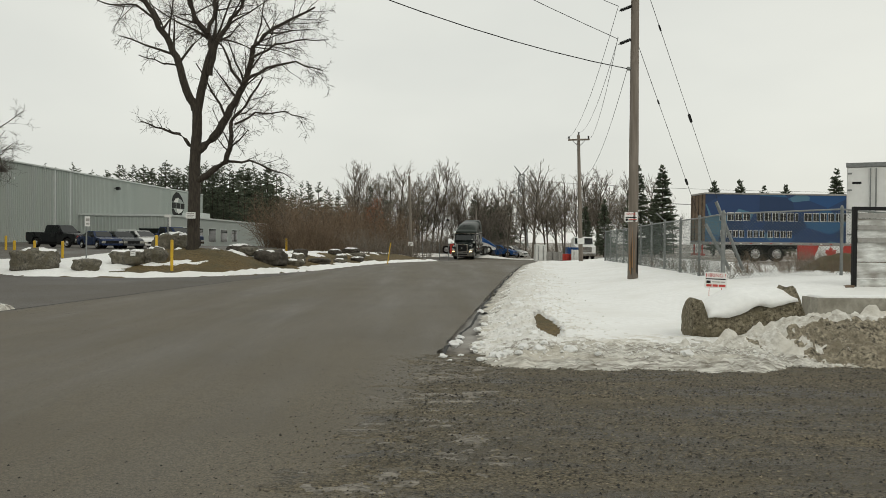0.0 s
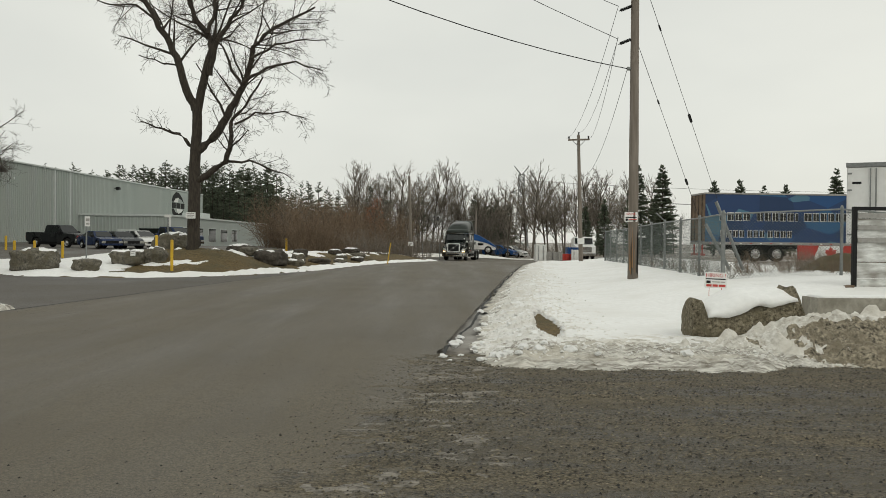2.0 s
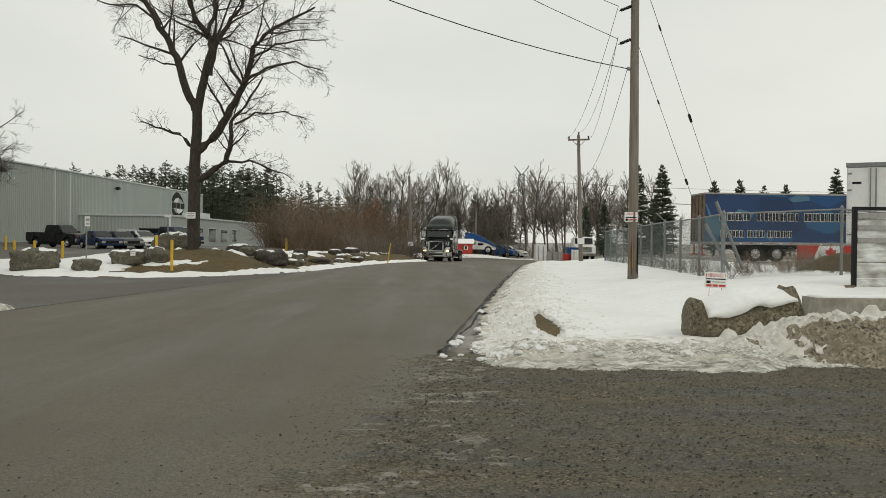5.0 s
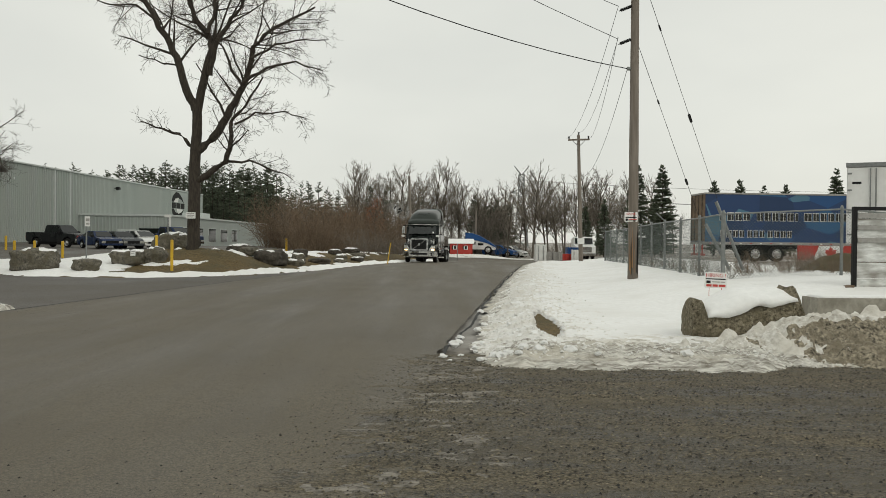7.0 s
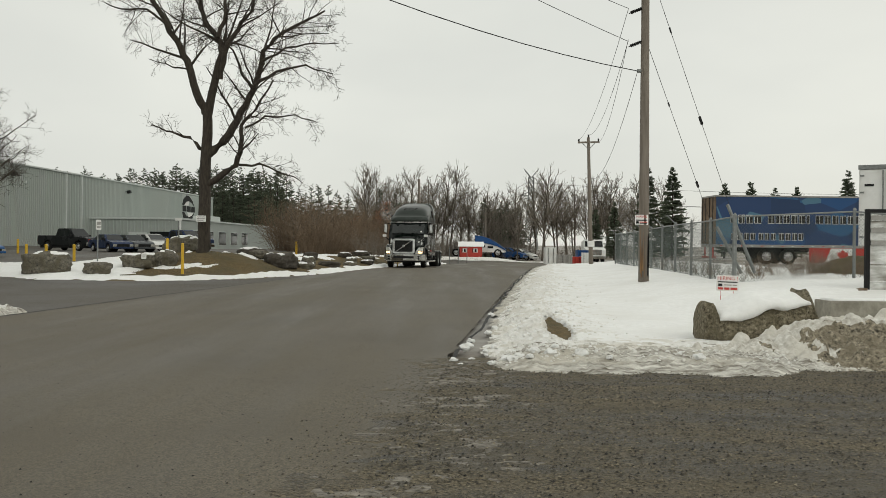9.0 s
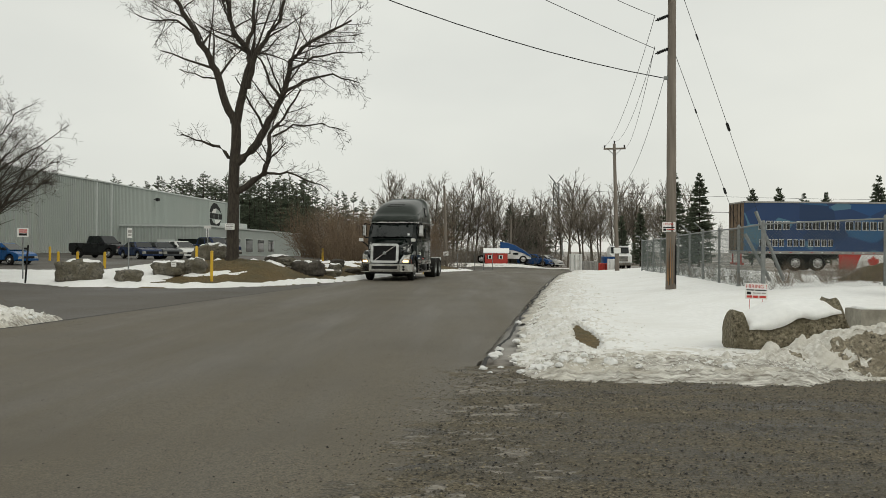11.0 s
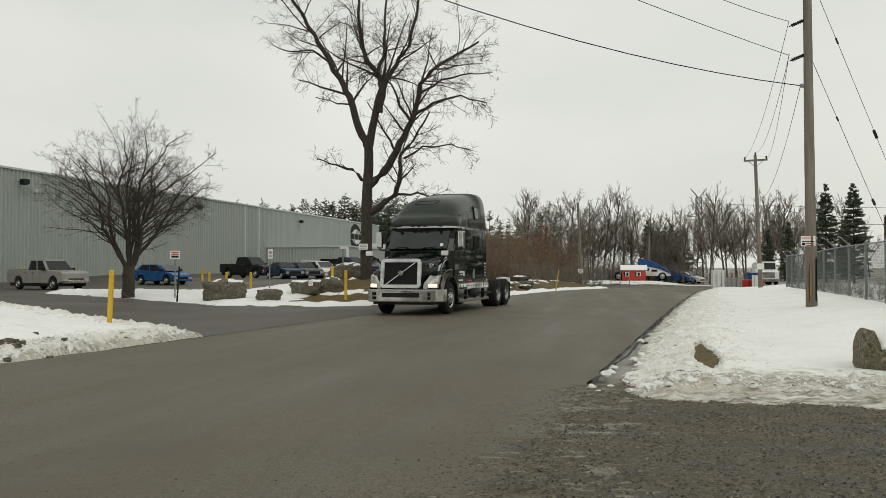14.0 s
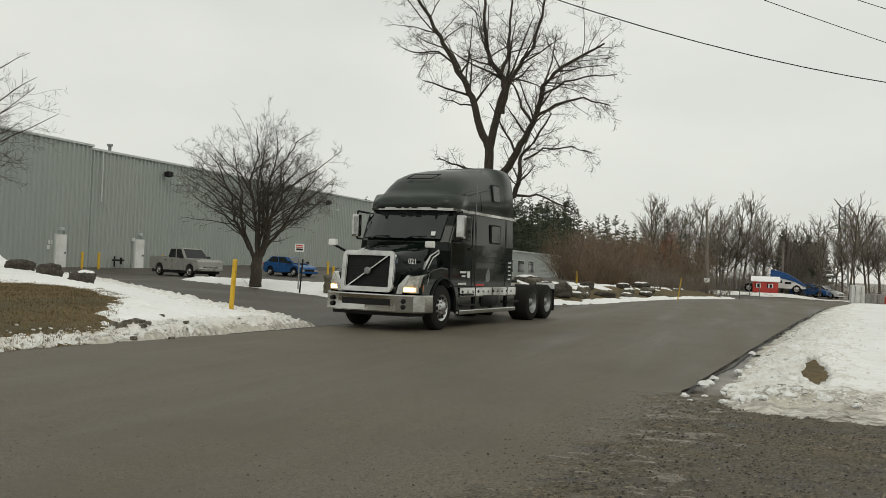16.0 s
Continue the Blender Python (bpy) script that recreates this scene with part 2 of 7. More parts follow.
def terrain(x, y):
    """Height of the bare ground."""
    left = road_left(y) - x
    # the road sinks gently, then the far yards rise again behind it
    z = -0.62 * smooth(46, 102, y) ** 1.1 + 0.50 * smooth(96, 107, y) * smooth(9, 4, x)
    lot = max(-0.022 * (y - 110), -1.6) if y > 110 else 0.0
    z += (lot - z) * smooth(5, 20, left)
    if left > 0:
        z += 0.10 * smooth(2, 20, left) + 0.45 * smooth(56, 72, y) * smooth(8, 18, left) + 0.33 * smooth(-40.5, -43.0, x)
    right = x - road_right(y)
    if right > 0:
        z += 0.45 * smooth(1.5, 9, right) * smooth(13, 25, y)
    return z


def heightfield(name, x0, x1, y0, y1, step, height, mat, label, category, kind="structure", skip=-0.06, mats=None):
    """A sheet over a rectangle of the plan; quads that lie wholly under `skip` over the ground are left out."""
    nx, ny = int((x1 - x0) / step) + 1, int((y1 - y0) / step) + 1
    hs = {}
    verts, faces, idx, mi = [], [], {}, []
    for j in range(ny):
        for i in range(nx):
            x, y = x0 + i * step, y0 + j * step
            hs[i, j] = (height(x, y), x, y)
    def vid(i, j):
        if (i, j) not in idx:
            h, x, y = hs[i, j]
            idx[i, j] = len(verts)
            verts.append((x, y, max(h, skip) + terrain(x, y)))
        return idx[i, j]
    for j in range(ny - 1):
        for i in range(nx - 1):
            c = ((i, j), (i + 1, j), (i + 1, j + 1), (i, j + 1))
            if max(hs[k][0] for k in c) <= skip:
                continue
            faces.append([vid(*k) for k in c])
            if mats:
                mi.append(mats(hs[i, j][1] + step / 2, hs[i, j][2] + step / 2))
    me = bpy.data.meshes.new(name)
    me.from_pydata(verts, [], faces)
    for m in (mat if isinstance(mat, (list, tuple)) else [mat]):
        me.materials.append(m)
    me.polygons.foreach_set("use_smooth", [True] * len(faces))
    if mats:
        me.polygons.foreach_set("material_index", mi)
    return tagged(new(name, me), label, category, "", kind)


# ---- ground, road, lot ----
def sheet(name, xs, ys, zf, mat, label, category):
    verts = [(x, y, zf(x, y)) for y in ys for x in xs]
    n = len(xs)
    faces = [(j * n + i, j * n + i + 1, (j + 1) * n + i + 1, (j + 1) * n + i) for j in range(len(ys) - 1) for i in range(n - 1)]
    me = bpy.data.meshes.new(name)
    me.from_pydata(verts, [], faces)
    me.materials.append(mat)
    me.polygons.foreach_set("use_smooth", [True] * len(faces))
    return tagged(new(name, me), label, category, "", "structure")


gx = [-2500, -1200, -600, -300, -160] + [-100 + 4 * i for i in range(0, 51)] + [160, 300, 600, 1200, 2500]
gy = [-2500, -1000, -300, -100, -40] + [-20 + 4 * i for i in range(0, 46)] + [180, 220, 300, 600, 1200, 2500]
sheet("ground", gx, gy, lambda x, y: terrain(x, y) - 0.10, M_field, "brown winter ground with old snow patches", "ground")


def strip(name, left, right, ys, n, mat, label, category, lift):
    verts, faces = [], []
    for y in ys:
        for i in range(n + 1):
            u = i / n
            x = left(y) * (1 - u) + right(y) * u
            verts.append((x, y, terrain(x, y) + lift))
    for j in range(len(ys) - 1):
        for i in range(n):
            a = j * (n + 1) + i
            faces.append((a, a + 1, a + n + 2, a + n + 1))
    me = bpy.data.meshes.new(name)
    me.from_pydata(verts, [], faces)
    me.materials.append(mat)
    me.polygons.foreach_set("use_smooth", [True] * len(faces))
    return tagged(new(name, me), label, category, "", "structure")


strip("road", lambda y: road_left(y) - 0.02, lambda y: road_right(y) + 0.5 * smooth(13, 12.3, y) + 0.05 * fbm(7.7, y, 1.7), [-60 + 2 * i for i in range(30)] + [0.15 * i for i in range(187)] +
      [28 + 2 * i for i in range(37)], 10, M_asphalt, "grey damp asphalt road with worn edges", "road", 0.006)
strip("driveway", lambda y: -60.0, lambda y: road_left(y) + 0.0, [-20 + 3 * i for i in range(62)], 24, M_asphalt_lot,
      "dark asphalt driveway and car park", "driveway", 0.0)
def gravel_lift(x, y):
    if not -20 < y < 12.9:
        return 0.0
    e = (x - road_right(y)) / 0.45
    return 0.006 + 0.016 * max(-1.6, min(1.0, e)) + 0.012 * fbm(x, y, 0.9) + 0.017 * fbm(x * 0.5, y, 3.0) + 0.012 * fbm(x * 0.7, y, 8)


sheet("gravel_yard", [-2.4 + 0.07 * i for i in range(170)] + [9.6, 10.2, 12, 16, 22, 30, 42], [-40, -30, -20, -12, -8, -4, -1, 1, 2.5] + [3.4 + 0.05 * i for i in range(190)] + [13.0],
      lambda x, y: terrain(x, y) + gravel_lift(x, y) - (0.08 if x < road_right(y) - 0.5 else 0.0), M_gravel, "wet dark gravel yard entrance with muddy ruts", "gravel")


def pebbles(name, count, seed, place, smin, smax, mat, label):
    """Loose stones as one scatter of small eight-sided lumps."""
    rng = random.Random(seed)
    v, f = [], []
    for _ in range(count):
        x, y = place(rng)
        s = smin + (smax - smin) * rng.random() ** 3
        z = terrain(x, y) + 0.006 + (max(0.0, gravel_lift(x, y)) if x > road_right(y) else 0.0)
        i = len(v)
        q = [(rng.uniform(0.6, 1.2) * s, rng.uniform(0.6, 1.2) * s, rng.uniform(0.4, 0.9) * s) for _ in range(2)]
        v += [(x + q[0][0], y, z), (x, y + q[0][1], z), (x - q[1][0], y, z), (x, y - q[1][1], z), (x + s * 0.2, y, z + q[0][2]), (x, y, z - s * 0.4)]
        f += [(i, i + 1, i + 4), (i + 1, i + 2, i + 4), (i + 2, i + 3, i + 4), (i + 3, i, i + 4)]
    me = bpy.data.meshes.new(name)
    me.from_pydata(v, [], f)
    me.materials.append(mat)
    return tagged(new(name, me), label, "gravel", "", "stuff")


def in_yard(r):
    y = 3.2 + 9.2 * r.random() ** 0.75
    return road_right(y) + 0.1 + 9.5 * r.random(), y


def road_edge(r):
    y = 3.2 + 9.6 * r.random()
    return road_right(y) + r.gauss(-0.05, 0.35), y


def on_road(r):
    y = 3.5 + 22 * r.random() ** 1.3
    return road_right(y) - 9 * r.random(), y


pebbles("loose_gravel", 90000, 1, in_yard, 0.003, 0.017, M_pebble, "loose dark gravel stones on the yard entrance")
pebbles("loose_gravel_edge", 6000, 2, road_edge, 0.0035, 0.014, M_pebble, "grit spilled along the asphalt edge")
pebbles("road_grit", 5000, 3, on_road, 0.003, 0.011, M_tar, "scattered grit on the asphalt road")


def ribbon(name, line, width, mat, label, lift=0.010):
    """A thin strip along a line of the plan."""
    verts, faces = [], []
    for i, (x, y) in enumerate(line):
        w = width * (0.6 + 0.5 * abs(fbm(x, y, 1.2)))
        verts += [(x - w / 2, y, terrain(x, y) + lift), (x + w / 2, y, terrain(x, y) + lift)]
        if i:
            faces.append((2 * i - 2, 2 * i - 1, 2 * i + 1, 2 * i))
    me = bpy.data.meshes.new(name)
    me.from_pydata(verts, [], faces)
    me.materials.append(mat)
    return tagged(new(name, me), label, "road seam", "", "structure")


ribbon("trim_seam", [(road_left(y) + 0.02 + 0.06 * fbm(2, y, 0.5), y) for y in [16 + 0.3 * i for i in range(75)]], 0.10, M_tar, "dark tar seam where the driveway meets the road")
ribbon("trim_edge", [(road_right(y) + 0.10 + 0.10 * fbm(5, y, 0.5), y) for y in [12.5 + 0.3 * i for i in range(140)]], 0.075, M_tar, "dark wet gutter along the road edge")


def crust(x, y):
    """Thin pale islands of dried slush where the yard meets the asphalt."""
    e = x - road_right(y) - 0.25
    n = 0.4 * fbm(x * 0.6, y, 1.6) + 0.45 * fbm(x * 0.6, y, 6) + 0.4 * fbm(x * 0.5, y, 13)
    k = n - 0.04 - 0.5 * max(0.0, abs(e) - 0.15) - 0.3 * smooth(7.5, 5.5, y)
    return gravel_lift(x, y) + 0.03 * k if k > -0.1 else -0.05


heightfield("slush_crust", -2.0, 3.2, 5.5, 12.6, 0.04, crust, M_crust, "pale dried slush along the edge of the yard", "slush", skip=-0.03)


# ---- snow ----
def snow_right(x, y):
    """The white verge between the road and the fence."""
    e = x - road_right(y)
    edge = 0.16 * fbm(x, y, 1.1) + 0.10 * fbm(x, y, 3.5)
    front = y - (11.42 + 0.45 * smooth(3.4, 4.6, x) + 0.45 * smooth(1.2, 0.0, x) + 0.22 * fbm(x, 3.3, 0.8) + 0.16 * fbm(x, 1.1, 3)) - 0.5 * smooth(1.2, 0.2, e)
    d = min(e - 0.22 - 0.30 * smooth(22, 13, y) + edge, front * 0.9 + 0.15 * edge, (12.5 - x) + 0.05 * (y - 25), 78 - y)
    if d < 0:
        return d * 0.5
    h = 0.12 * smooth(0, 0.9, d) + 0.02 * smooth(0, 0.2, d)
    h += 0.03 * smooth(0.0, 0.5, d) * fbm(x, y, 1.2)
    h += 0.10 * smooth(2.2, 5.0, e) * smooth(16, 24, y) * smooth(60, 35, y)
    # trodden, lumpy strip along the road and the yard entrance
    near = max(smooth(2.9, 1.0, e), smooth(14.2, 12.6, y)) * smooth(0.05, 0.4, d)
    h += near * (0.03 * fbm(x, y, 2.8, 2) + 0.05 * abs(fbm(x * 0.7, y, 5.5, 2)) + 0.045 * abs(fbm(x, y, 10, 1)) + 0.03 * abs(fbm(x, y, 17, 1)))
    # bare patch of turf
    p = math.hypot((x - 1.60 - 0.05 * (y - 15.0)) / max(0.07, 0.22 - 0.04 * (y - 14.5)), (y - 16.0) / 2.0) + 0.22 * fbm(x, y, 3.0) + 0.22 * fbm(x, y, 8)
    h -= 0.5 * smooth(1.1, 0.85, p)
    return h


def snow_right_mat(x, y):
    e = x - road_right(y)
    v = 0.6 * fbm(x, y, 1.5) + 0.9 * fbm(x, y, 6)
    if y < 13.15 + 0.75 * v or e < 0.45 + 0.30 * v:
        return 2
    if e < 1.5 + 1.4 * v or y < 13.9 + 1.0 * v:
        return 1
    return 0


heightfield("snow_verge", -1.5, 12.6, 10.9, 24, 0.05, snow_right, [M_snow, M_slush, M_front], "white snow verge with a trodden icy margin", "snow",
            mats=snow_right_mat, skip=-0.03)
heightfield("snow_verge_middle", 0.2, 14.0, 23.95, 40, 0.11, snow_right, [M_snow, M_slush, M_front], "white snow verge by the utility pole", "snow",
            mats=snow_right_mat, skip=-0.03)
heightfield("snow_verge_far", 0.5, 17.0, 39.9, 78, 0.35, snow_right, [M_snow, M_slush, M_front], "white snow verge running along the road", "snow",
            mats=snow_right_mat, skip=-0.03)
heightfield("turf", 1.34, 2.05, 13.3, 18.6, 0.06, lambda x, y: 0.11 + 0.02 * fbm(x, y, 6), M_grass, "patch of dead turf in the snow", "grass")


def snow_bank(x, y):
    """The ploughed dirty ridge in front of the boulder."""
    c = 13.0 + 0.06 * (x - 4) + 0.12 * fbm(x, 2.0, 0.9)
    w = 0.66 + 0.22 * smooth(2.8, 5.5, x)
    ridge = (0.20 * smooth(2.2, 3.4, x) + 0.42 * smooth(3.2, 5.2, x)) * smooth(15, 10, x)
    r = (y - c) / w
    g = math.exp(-r * r * 1.3)
    h = ridge * g - 0.07
    k = smooth(0.0, 0.22, ridge * g)
    clods = 0.07 * fbm(x, y, 1.5, 2) + 0.16 * abs(fbm(x, y, 2.8, 2)) + 0.13 * abs(fbm(x + 9, y, 5.5, 1)) + 0.07 * abs(fbm(x, y + 5, 10, 1)) - 0.04
    return h + k * clods


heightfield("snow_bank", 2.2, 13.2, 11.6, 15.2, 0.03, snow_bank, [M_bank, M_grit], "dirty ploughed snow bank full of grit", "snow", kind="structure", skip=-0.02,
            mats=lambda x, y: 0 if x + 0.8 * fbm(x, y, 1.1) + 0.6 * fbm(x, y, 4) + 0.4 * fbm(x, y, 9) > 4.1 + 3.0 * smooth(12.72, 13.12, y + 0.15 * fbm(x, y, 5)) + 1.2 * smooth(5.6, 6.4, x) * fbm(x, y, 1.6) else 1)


def isl_front(x):
    """How far the left foreground island reaches up its driveway side."""
    return 18.9 + (-8.9 - x) * 0.80 if x < -8.9 else 18.9


def island_near(x, y):
    e = road_left(y) - x
    d = min(e - 0.05 + 0.10 * fbm(x, y, 1.5), (isl_front(x) - y) * 0.75 + 0.18 * fbm(x, y, 1.2))
    if d < 0:
        return d * 0.5, d, e
    h = 0.12 * smooth(0, 0.5, d) + 0.40 * smooth(0.3, 4.5, d)
    return h, d, e


BROWN = [(-34, 12), (-19.5, 20.2), (-16.8, 21.2), (-13.4, 18.4), (-11.2, 15.4), (-10.2, 14.4), (-9.5, 13.9), (-8.95, 13.3), (-8.7, 12.8), (-8.8, 12.2), (-9.15, 11.3), (-9.65, 9.5), (-10.2, 2), (-34, 2)]


def inside(poly, x, y):
    """Signed distance to a closed outline, positive within."""
    best, odd = 1e9, False
    for (x0, y0), (x1, y1) in zip(poly, poly[1:] + poly[:1]):
        dx, dy = x1 - x0, y1 - y0
        u = min(1.0, max(0.0, ((x - x0) * dx + (y - y0) * dy) / (dx * dx + dy * dy)))
        best = min(best, math.hypot(x - x0 - u * dx, y - y0 - u * dy))
        if (y0 > y) != (y1 > y) and x < x0 + dx * (y - y0) / dy:
            odd = not odd
    return best if odd else -best


def near_snow(x, y):
    h, d, e = island_near(x, y)
    if d < 0:
        return h
    n = fbm(x, y, 0.8) * 0.5 + 0.45 * fbm(x, y, 2.4) + 0.25 * fbm(x, y, 6)
    cover = smooth(0.25, -0.35, inside(BROWN, x, y) + 0.55 * n)
    rim = smooth(0.0, 0.2, d) * smooth(1.1, 0.3, min(d, e))
    hole = 0.12 * smooth(0.30, 0.55, fbm(x + 3, y, 0.9)) * smooth(13, 14, y) * smooth(-13.5, -12, x)
    return h + 0.12 * (cover - 0.42) - hole + cover * (0.04 * fbm(x, y, 3) + 0.03 * fbm(x, y, 8)) + rim * (0.05 + 0.07 * fbm(x, y, 2.6) + 0.09 * abs(fbm(x, y, 5)) + 0.04 * fbm(x, y, 9))


def near_grass(x, y):
    h, d, e = island_near(x, y)
    return h - 0.02 + 0.03 * fbm(x, y, 5) if d > 0 else h - 0.03


def near_snow_mat(x, y):
    h, d, e = island_near(x, y)
    v = 0.5 * fbm(x, y, 1.5) + 0.6 * fbm(x, y, 6)
    return 2 if d < 0.16 + 0.12 * v else 1 if d < 0.75 + 0.9 * v or e < 1.0 + 0.9 * v else 0


heightfield("snow_island", -34, -7.2, 4.0, 38, 0.08, near_snow, [M_snow, M_slush, M_front], "thin snow along the edge of a grass island", "snow", skip=-0.03, mats=near_snow_mat)
heightfield("grass_island", -34, -7.2, 4.0, 38, 0.16, near_grass, M_grass, "dead brown grass on a raised island", "grass", skip=-0.03)


def far_front(x):
    if x < -15:
        return 33.0 + (-15 - x) * 0.70
    if x > -11.5:
        return 33.2 + (x + 11.5) ** 2 * 0.30
    return 33.0


def island_far(x, y):
    e = road_left(y) - 0.1 - x
    d = min(e + 0.15 * fbm(x, y, 0.9), (y - far_front(x)) * 0.8 + 0.2 * fbm(x, y, 0.8), (x + 31) if y < 46 else (x - road_left(y) + 14 - 0.05 * (y - 46)), 82 - y)
    return d, e


def far_grass(x, y):
    d, e = island_far(x, y)
    if d < 0:
        return d * 0.3 - 0.02
    return 0.14 * smooth(0, 0.8, d) + 0.50 * smooth(0.6, 3.5, d) * smooth(-19, -14, x) * smooth(33, 40, y) + 0.40 * math.exp(-((x + 10.9) / 2.4) ** 2 - ((y - 39.4) / 2.4) ** 2) + 0.05 * fbm(x, y, 1.5)


def far_snow(x, y):
    d, e = island_far(x, y)
    if d < 0:
        return d * 0.3 - 0.03
    n = fbm(x, y, 0.35) + 0.5 * fbm(x, y, 1.3)
    rim = smooth(0.85, 0.4, d + 0.3 * n)
    back = smooth(-11.8, -13.2, x + 0.9 * n) * smooth(47, 44, y)
    patch = smooth(0.12, 0.32, n) * smooth(1.8, 3.2, d)
    cover = max(rim, back, patch)
    return far_grass(x, y) + 0.16 * (cover - 0.45) + 0.03 * cover * fbm(x, y, 3)


heightfield("grass_berm", -32, 2, 31, 83, 0.35, far_grass, M_grass, "brown dead grass berm along the road", "grass", skip=-0.03)
heightfield("snow_berm", -32, 2, 31, 83, 0.25, far_snow, M_snow, "white snow lying on the berm", "snow", skip=-0.03)


def surface_z(x, y):
    """Top of whatever covers the ground at a place."""
    z = 0.0
    if 11 < y < 78 and road_right(y) < x < 12.6:
        z = max(z, snow_right(x, y))
    if -34 < x < -7.6 and 2 < y < 38:
        z = max(z, near_snow(x, y), near_grass(x, y))
    if -32 < x < 2 and 31 < y < 83:
        z = max(z, far_snow(x, y), far_grass(x, y))
    return terrain(x, y) + max(z, 0)


# ---- warehouse ----
WX = -43.9


def corrugated(bm, p, q, z0, z1, pitch, depth, nrm, top=None):
    """A ribbed metal wall from p to q in the plan; nrm: its outward side."""
    p, q, nrm = Vector(p), Vector(q), Vector(nrm)
    n = max(1, int((q - p).length / pitch))
    prof = ((0.0, 0.0), (0.55, 0.0), (0.66, 1.0), (0.89, 1.0))
    cols = []
    for i in range(n):
        for u, dd in prof:
            v = (i + u) / n
            c = p.lerp(q, v) + nrm * depth * dd
            zt = z1 if top is None else z1 + (top - z1) * v
            cols.append((bm.verts.new((c.x, c.y, z0)), bm.verts.new((c.x, c.y, zt))))
    zt = z1 if top is None else top
    cols.append((bm.verts.new((q.x, q.y, z0)), bm.verts.new((q.x, q.y, zt))))
    for a, b in zip(cols, cols[1:]):
        bm.faces.new((a[0], b[0], b[1], a[1]))
    return bm


def warehouse():
    w = thing("warehouse", pose(0, 0, 0), "long grey-green corrugated metal warehouse with a low annex", "warehouse")
    bm = BM()
    corrugated(bm, (WX, 20, 0), (WX, 50.5, 0), 0.3, 9.05, 0.42, 0.12, (1, 0, 0))
    part("wall", bm, M_siding, w)
    bm = BM()
    corrugated(bm, (WX - 0.15, 50.5, 0), (WX - 0.15, 158, 0), 0.3, 8.85, 0.42, 0.12, (1, 0, 0), 9.35)
    part("wall", bm, M_siding, w)
    bm = BM()
    box(bm, WX - 60, WX - 0.3, 20, 157.8, 0.2, 8.7)
    part("wall", bm, M_siding, w)
    bm = BM()
    box(bm, WX - 60, WX + 0.17, 19.9, 50.6, 9.05, 9.2)
    part("roof_edge", bm, M_trim, w)
    bm = BM()
    extrude_poly(bm, [(50.6, 8.85), (158.1, 9.35), (158.1, 9.5), (50.6, 9.0)], "x", WX - 60, WX + 0.03)
    part("roof_edge", bm, M_trim, w)
    # annex
    bm = BM()
    corrugated(bm, (WX - 0.1, 105, 0), (-33.0, 105, 0), 0.2, 4.15, 0.42, 0.06, (0, -1, 0))
    part("annex_wall", bm, M_siding, w)
    bm = BM()
    box(bm, WX - 0.2, -33.0, 105.1, 169, 0.2, 4.05)
    part("annex_wall", bm, M_siding, w)
    bm = BM()
    box(bm, WX - 0.2, -32.85, 104.85, 169.2, 4.08, 4.3)
    part("roof_edge", bm, M_trim, w)
    for y in (109.0, 115.5, 122, 128.5, 135):
        bm = BM()
        box(bm, -33.05, -32.93, y - 0.1, y + 3.7, 0.9, 2.9)
        fr = part("window", bm, M_trim, w)
        bm = BM()
        box(bm, -33.0, -32.9, y, y + 3.6, 1.0, 2.8)
        part("pane", bm, M_glass_dark, fr)
    for x0, x1, z1, mt in ((-39.2, -37.0, 2.5, M_trim), (-36.6, -34.0, 2.6, M_glass_dark)):
        bm = BM()
        box(bm, x0, x1, 104.86, 104.95, 0.3, z1)
        part("door", bm, mt, w)
    # corner downpipe
    bm = BM()
    box(bm, -33.15, -32.85, 104.8, 105.0, 0.3, 4.1)
    part("corner_post", bm, M_white, w)
    # doors on the long wall, with wall lamps over them
    for y in (47.9, 55.9):
        bm = BM()
        box(bm, WX - 0.02, WX + 0.14, y - 0.55, y + 0.55, 0.35, 2.68)
        d = part("door", bm, M_trim, w)
        bm = BM()
        box(bm, WX + 0.10, WX + 0.17, y - 0.46, y + 0.46, 0.4, 2.6)
        part("door_leaf", bm, M_white, d)
        bm = BM()
        box(bm, WX + 0.16, WX + 0.23, y + 0.30, y + 0.38, 1.35, 1.45)
        part("handle", bm, M_dark, d)
        bm = BM()
        box(bm, WX + 0.05, WX + 0.25, y - 0.15, y + 0.15, 2.95, 3.15)
        part("wall_lamp", bm, M_trim, w)
    for y, z in ((47.0, 2.1), (46.9, 1.75), (55.2, 2.6)):
        bm = BM()
        box(bm, WX + 0.07, WX + 0.10, y - 0.16, y + 0.16, z - 0.14, z + 0.14)
        part("notice", bm, M_white, w)
    # flood lamps under the eave
    for y in (58.5, 86, 116):
        bm = BM()
        box(bm, WX + 0.0, WX + 0.5, y - 0.06, y + 0.06, 7.95, 8.03)
        l = part("flood_lamp", bm, M_dark, w)
        bm = BM()
        extrude_poly(bm, [(WX + 0.35, 7.75), (WX + 0.75, 7.85), (WX + 0.7, 8.2), (WX + 0.3, 8.15)], "y", y - 0.3, y + 0.3)
        part("lamp_head", bm, M_dark, l)
    for y, z in ((60.3, 7.5), (89, 7.4)):
        bm = BM()
        box(bm, WX, WX + 0.25, y - 0.12, y + 0.12, z - 0.1, z + 0.1)
        part("camera_housing", bm, M_trim, w)
    # conduit and gas valves
    for y, z0, z1 in ((51.6, 5.2, 8.8),):
        bm = BM()
        cyl(bm, (WX + 0.1, y, z0), (WX + 0.1, y, z1), 0.05)
        part("conduit", bm, M_trim, w)
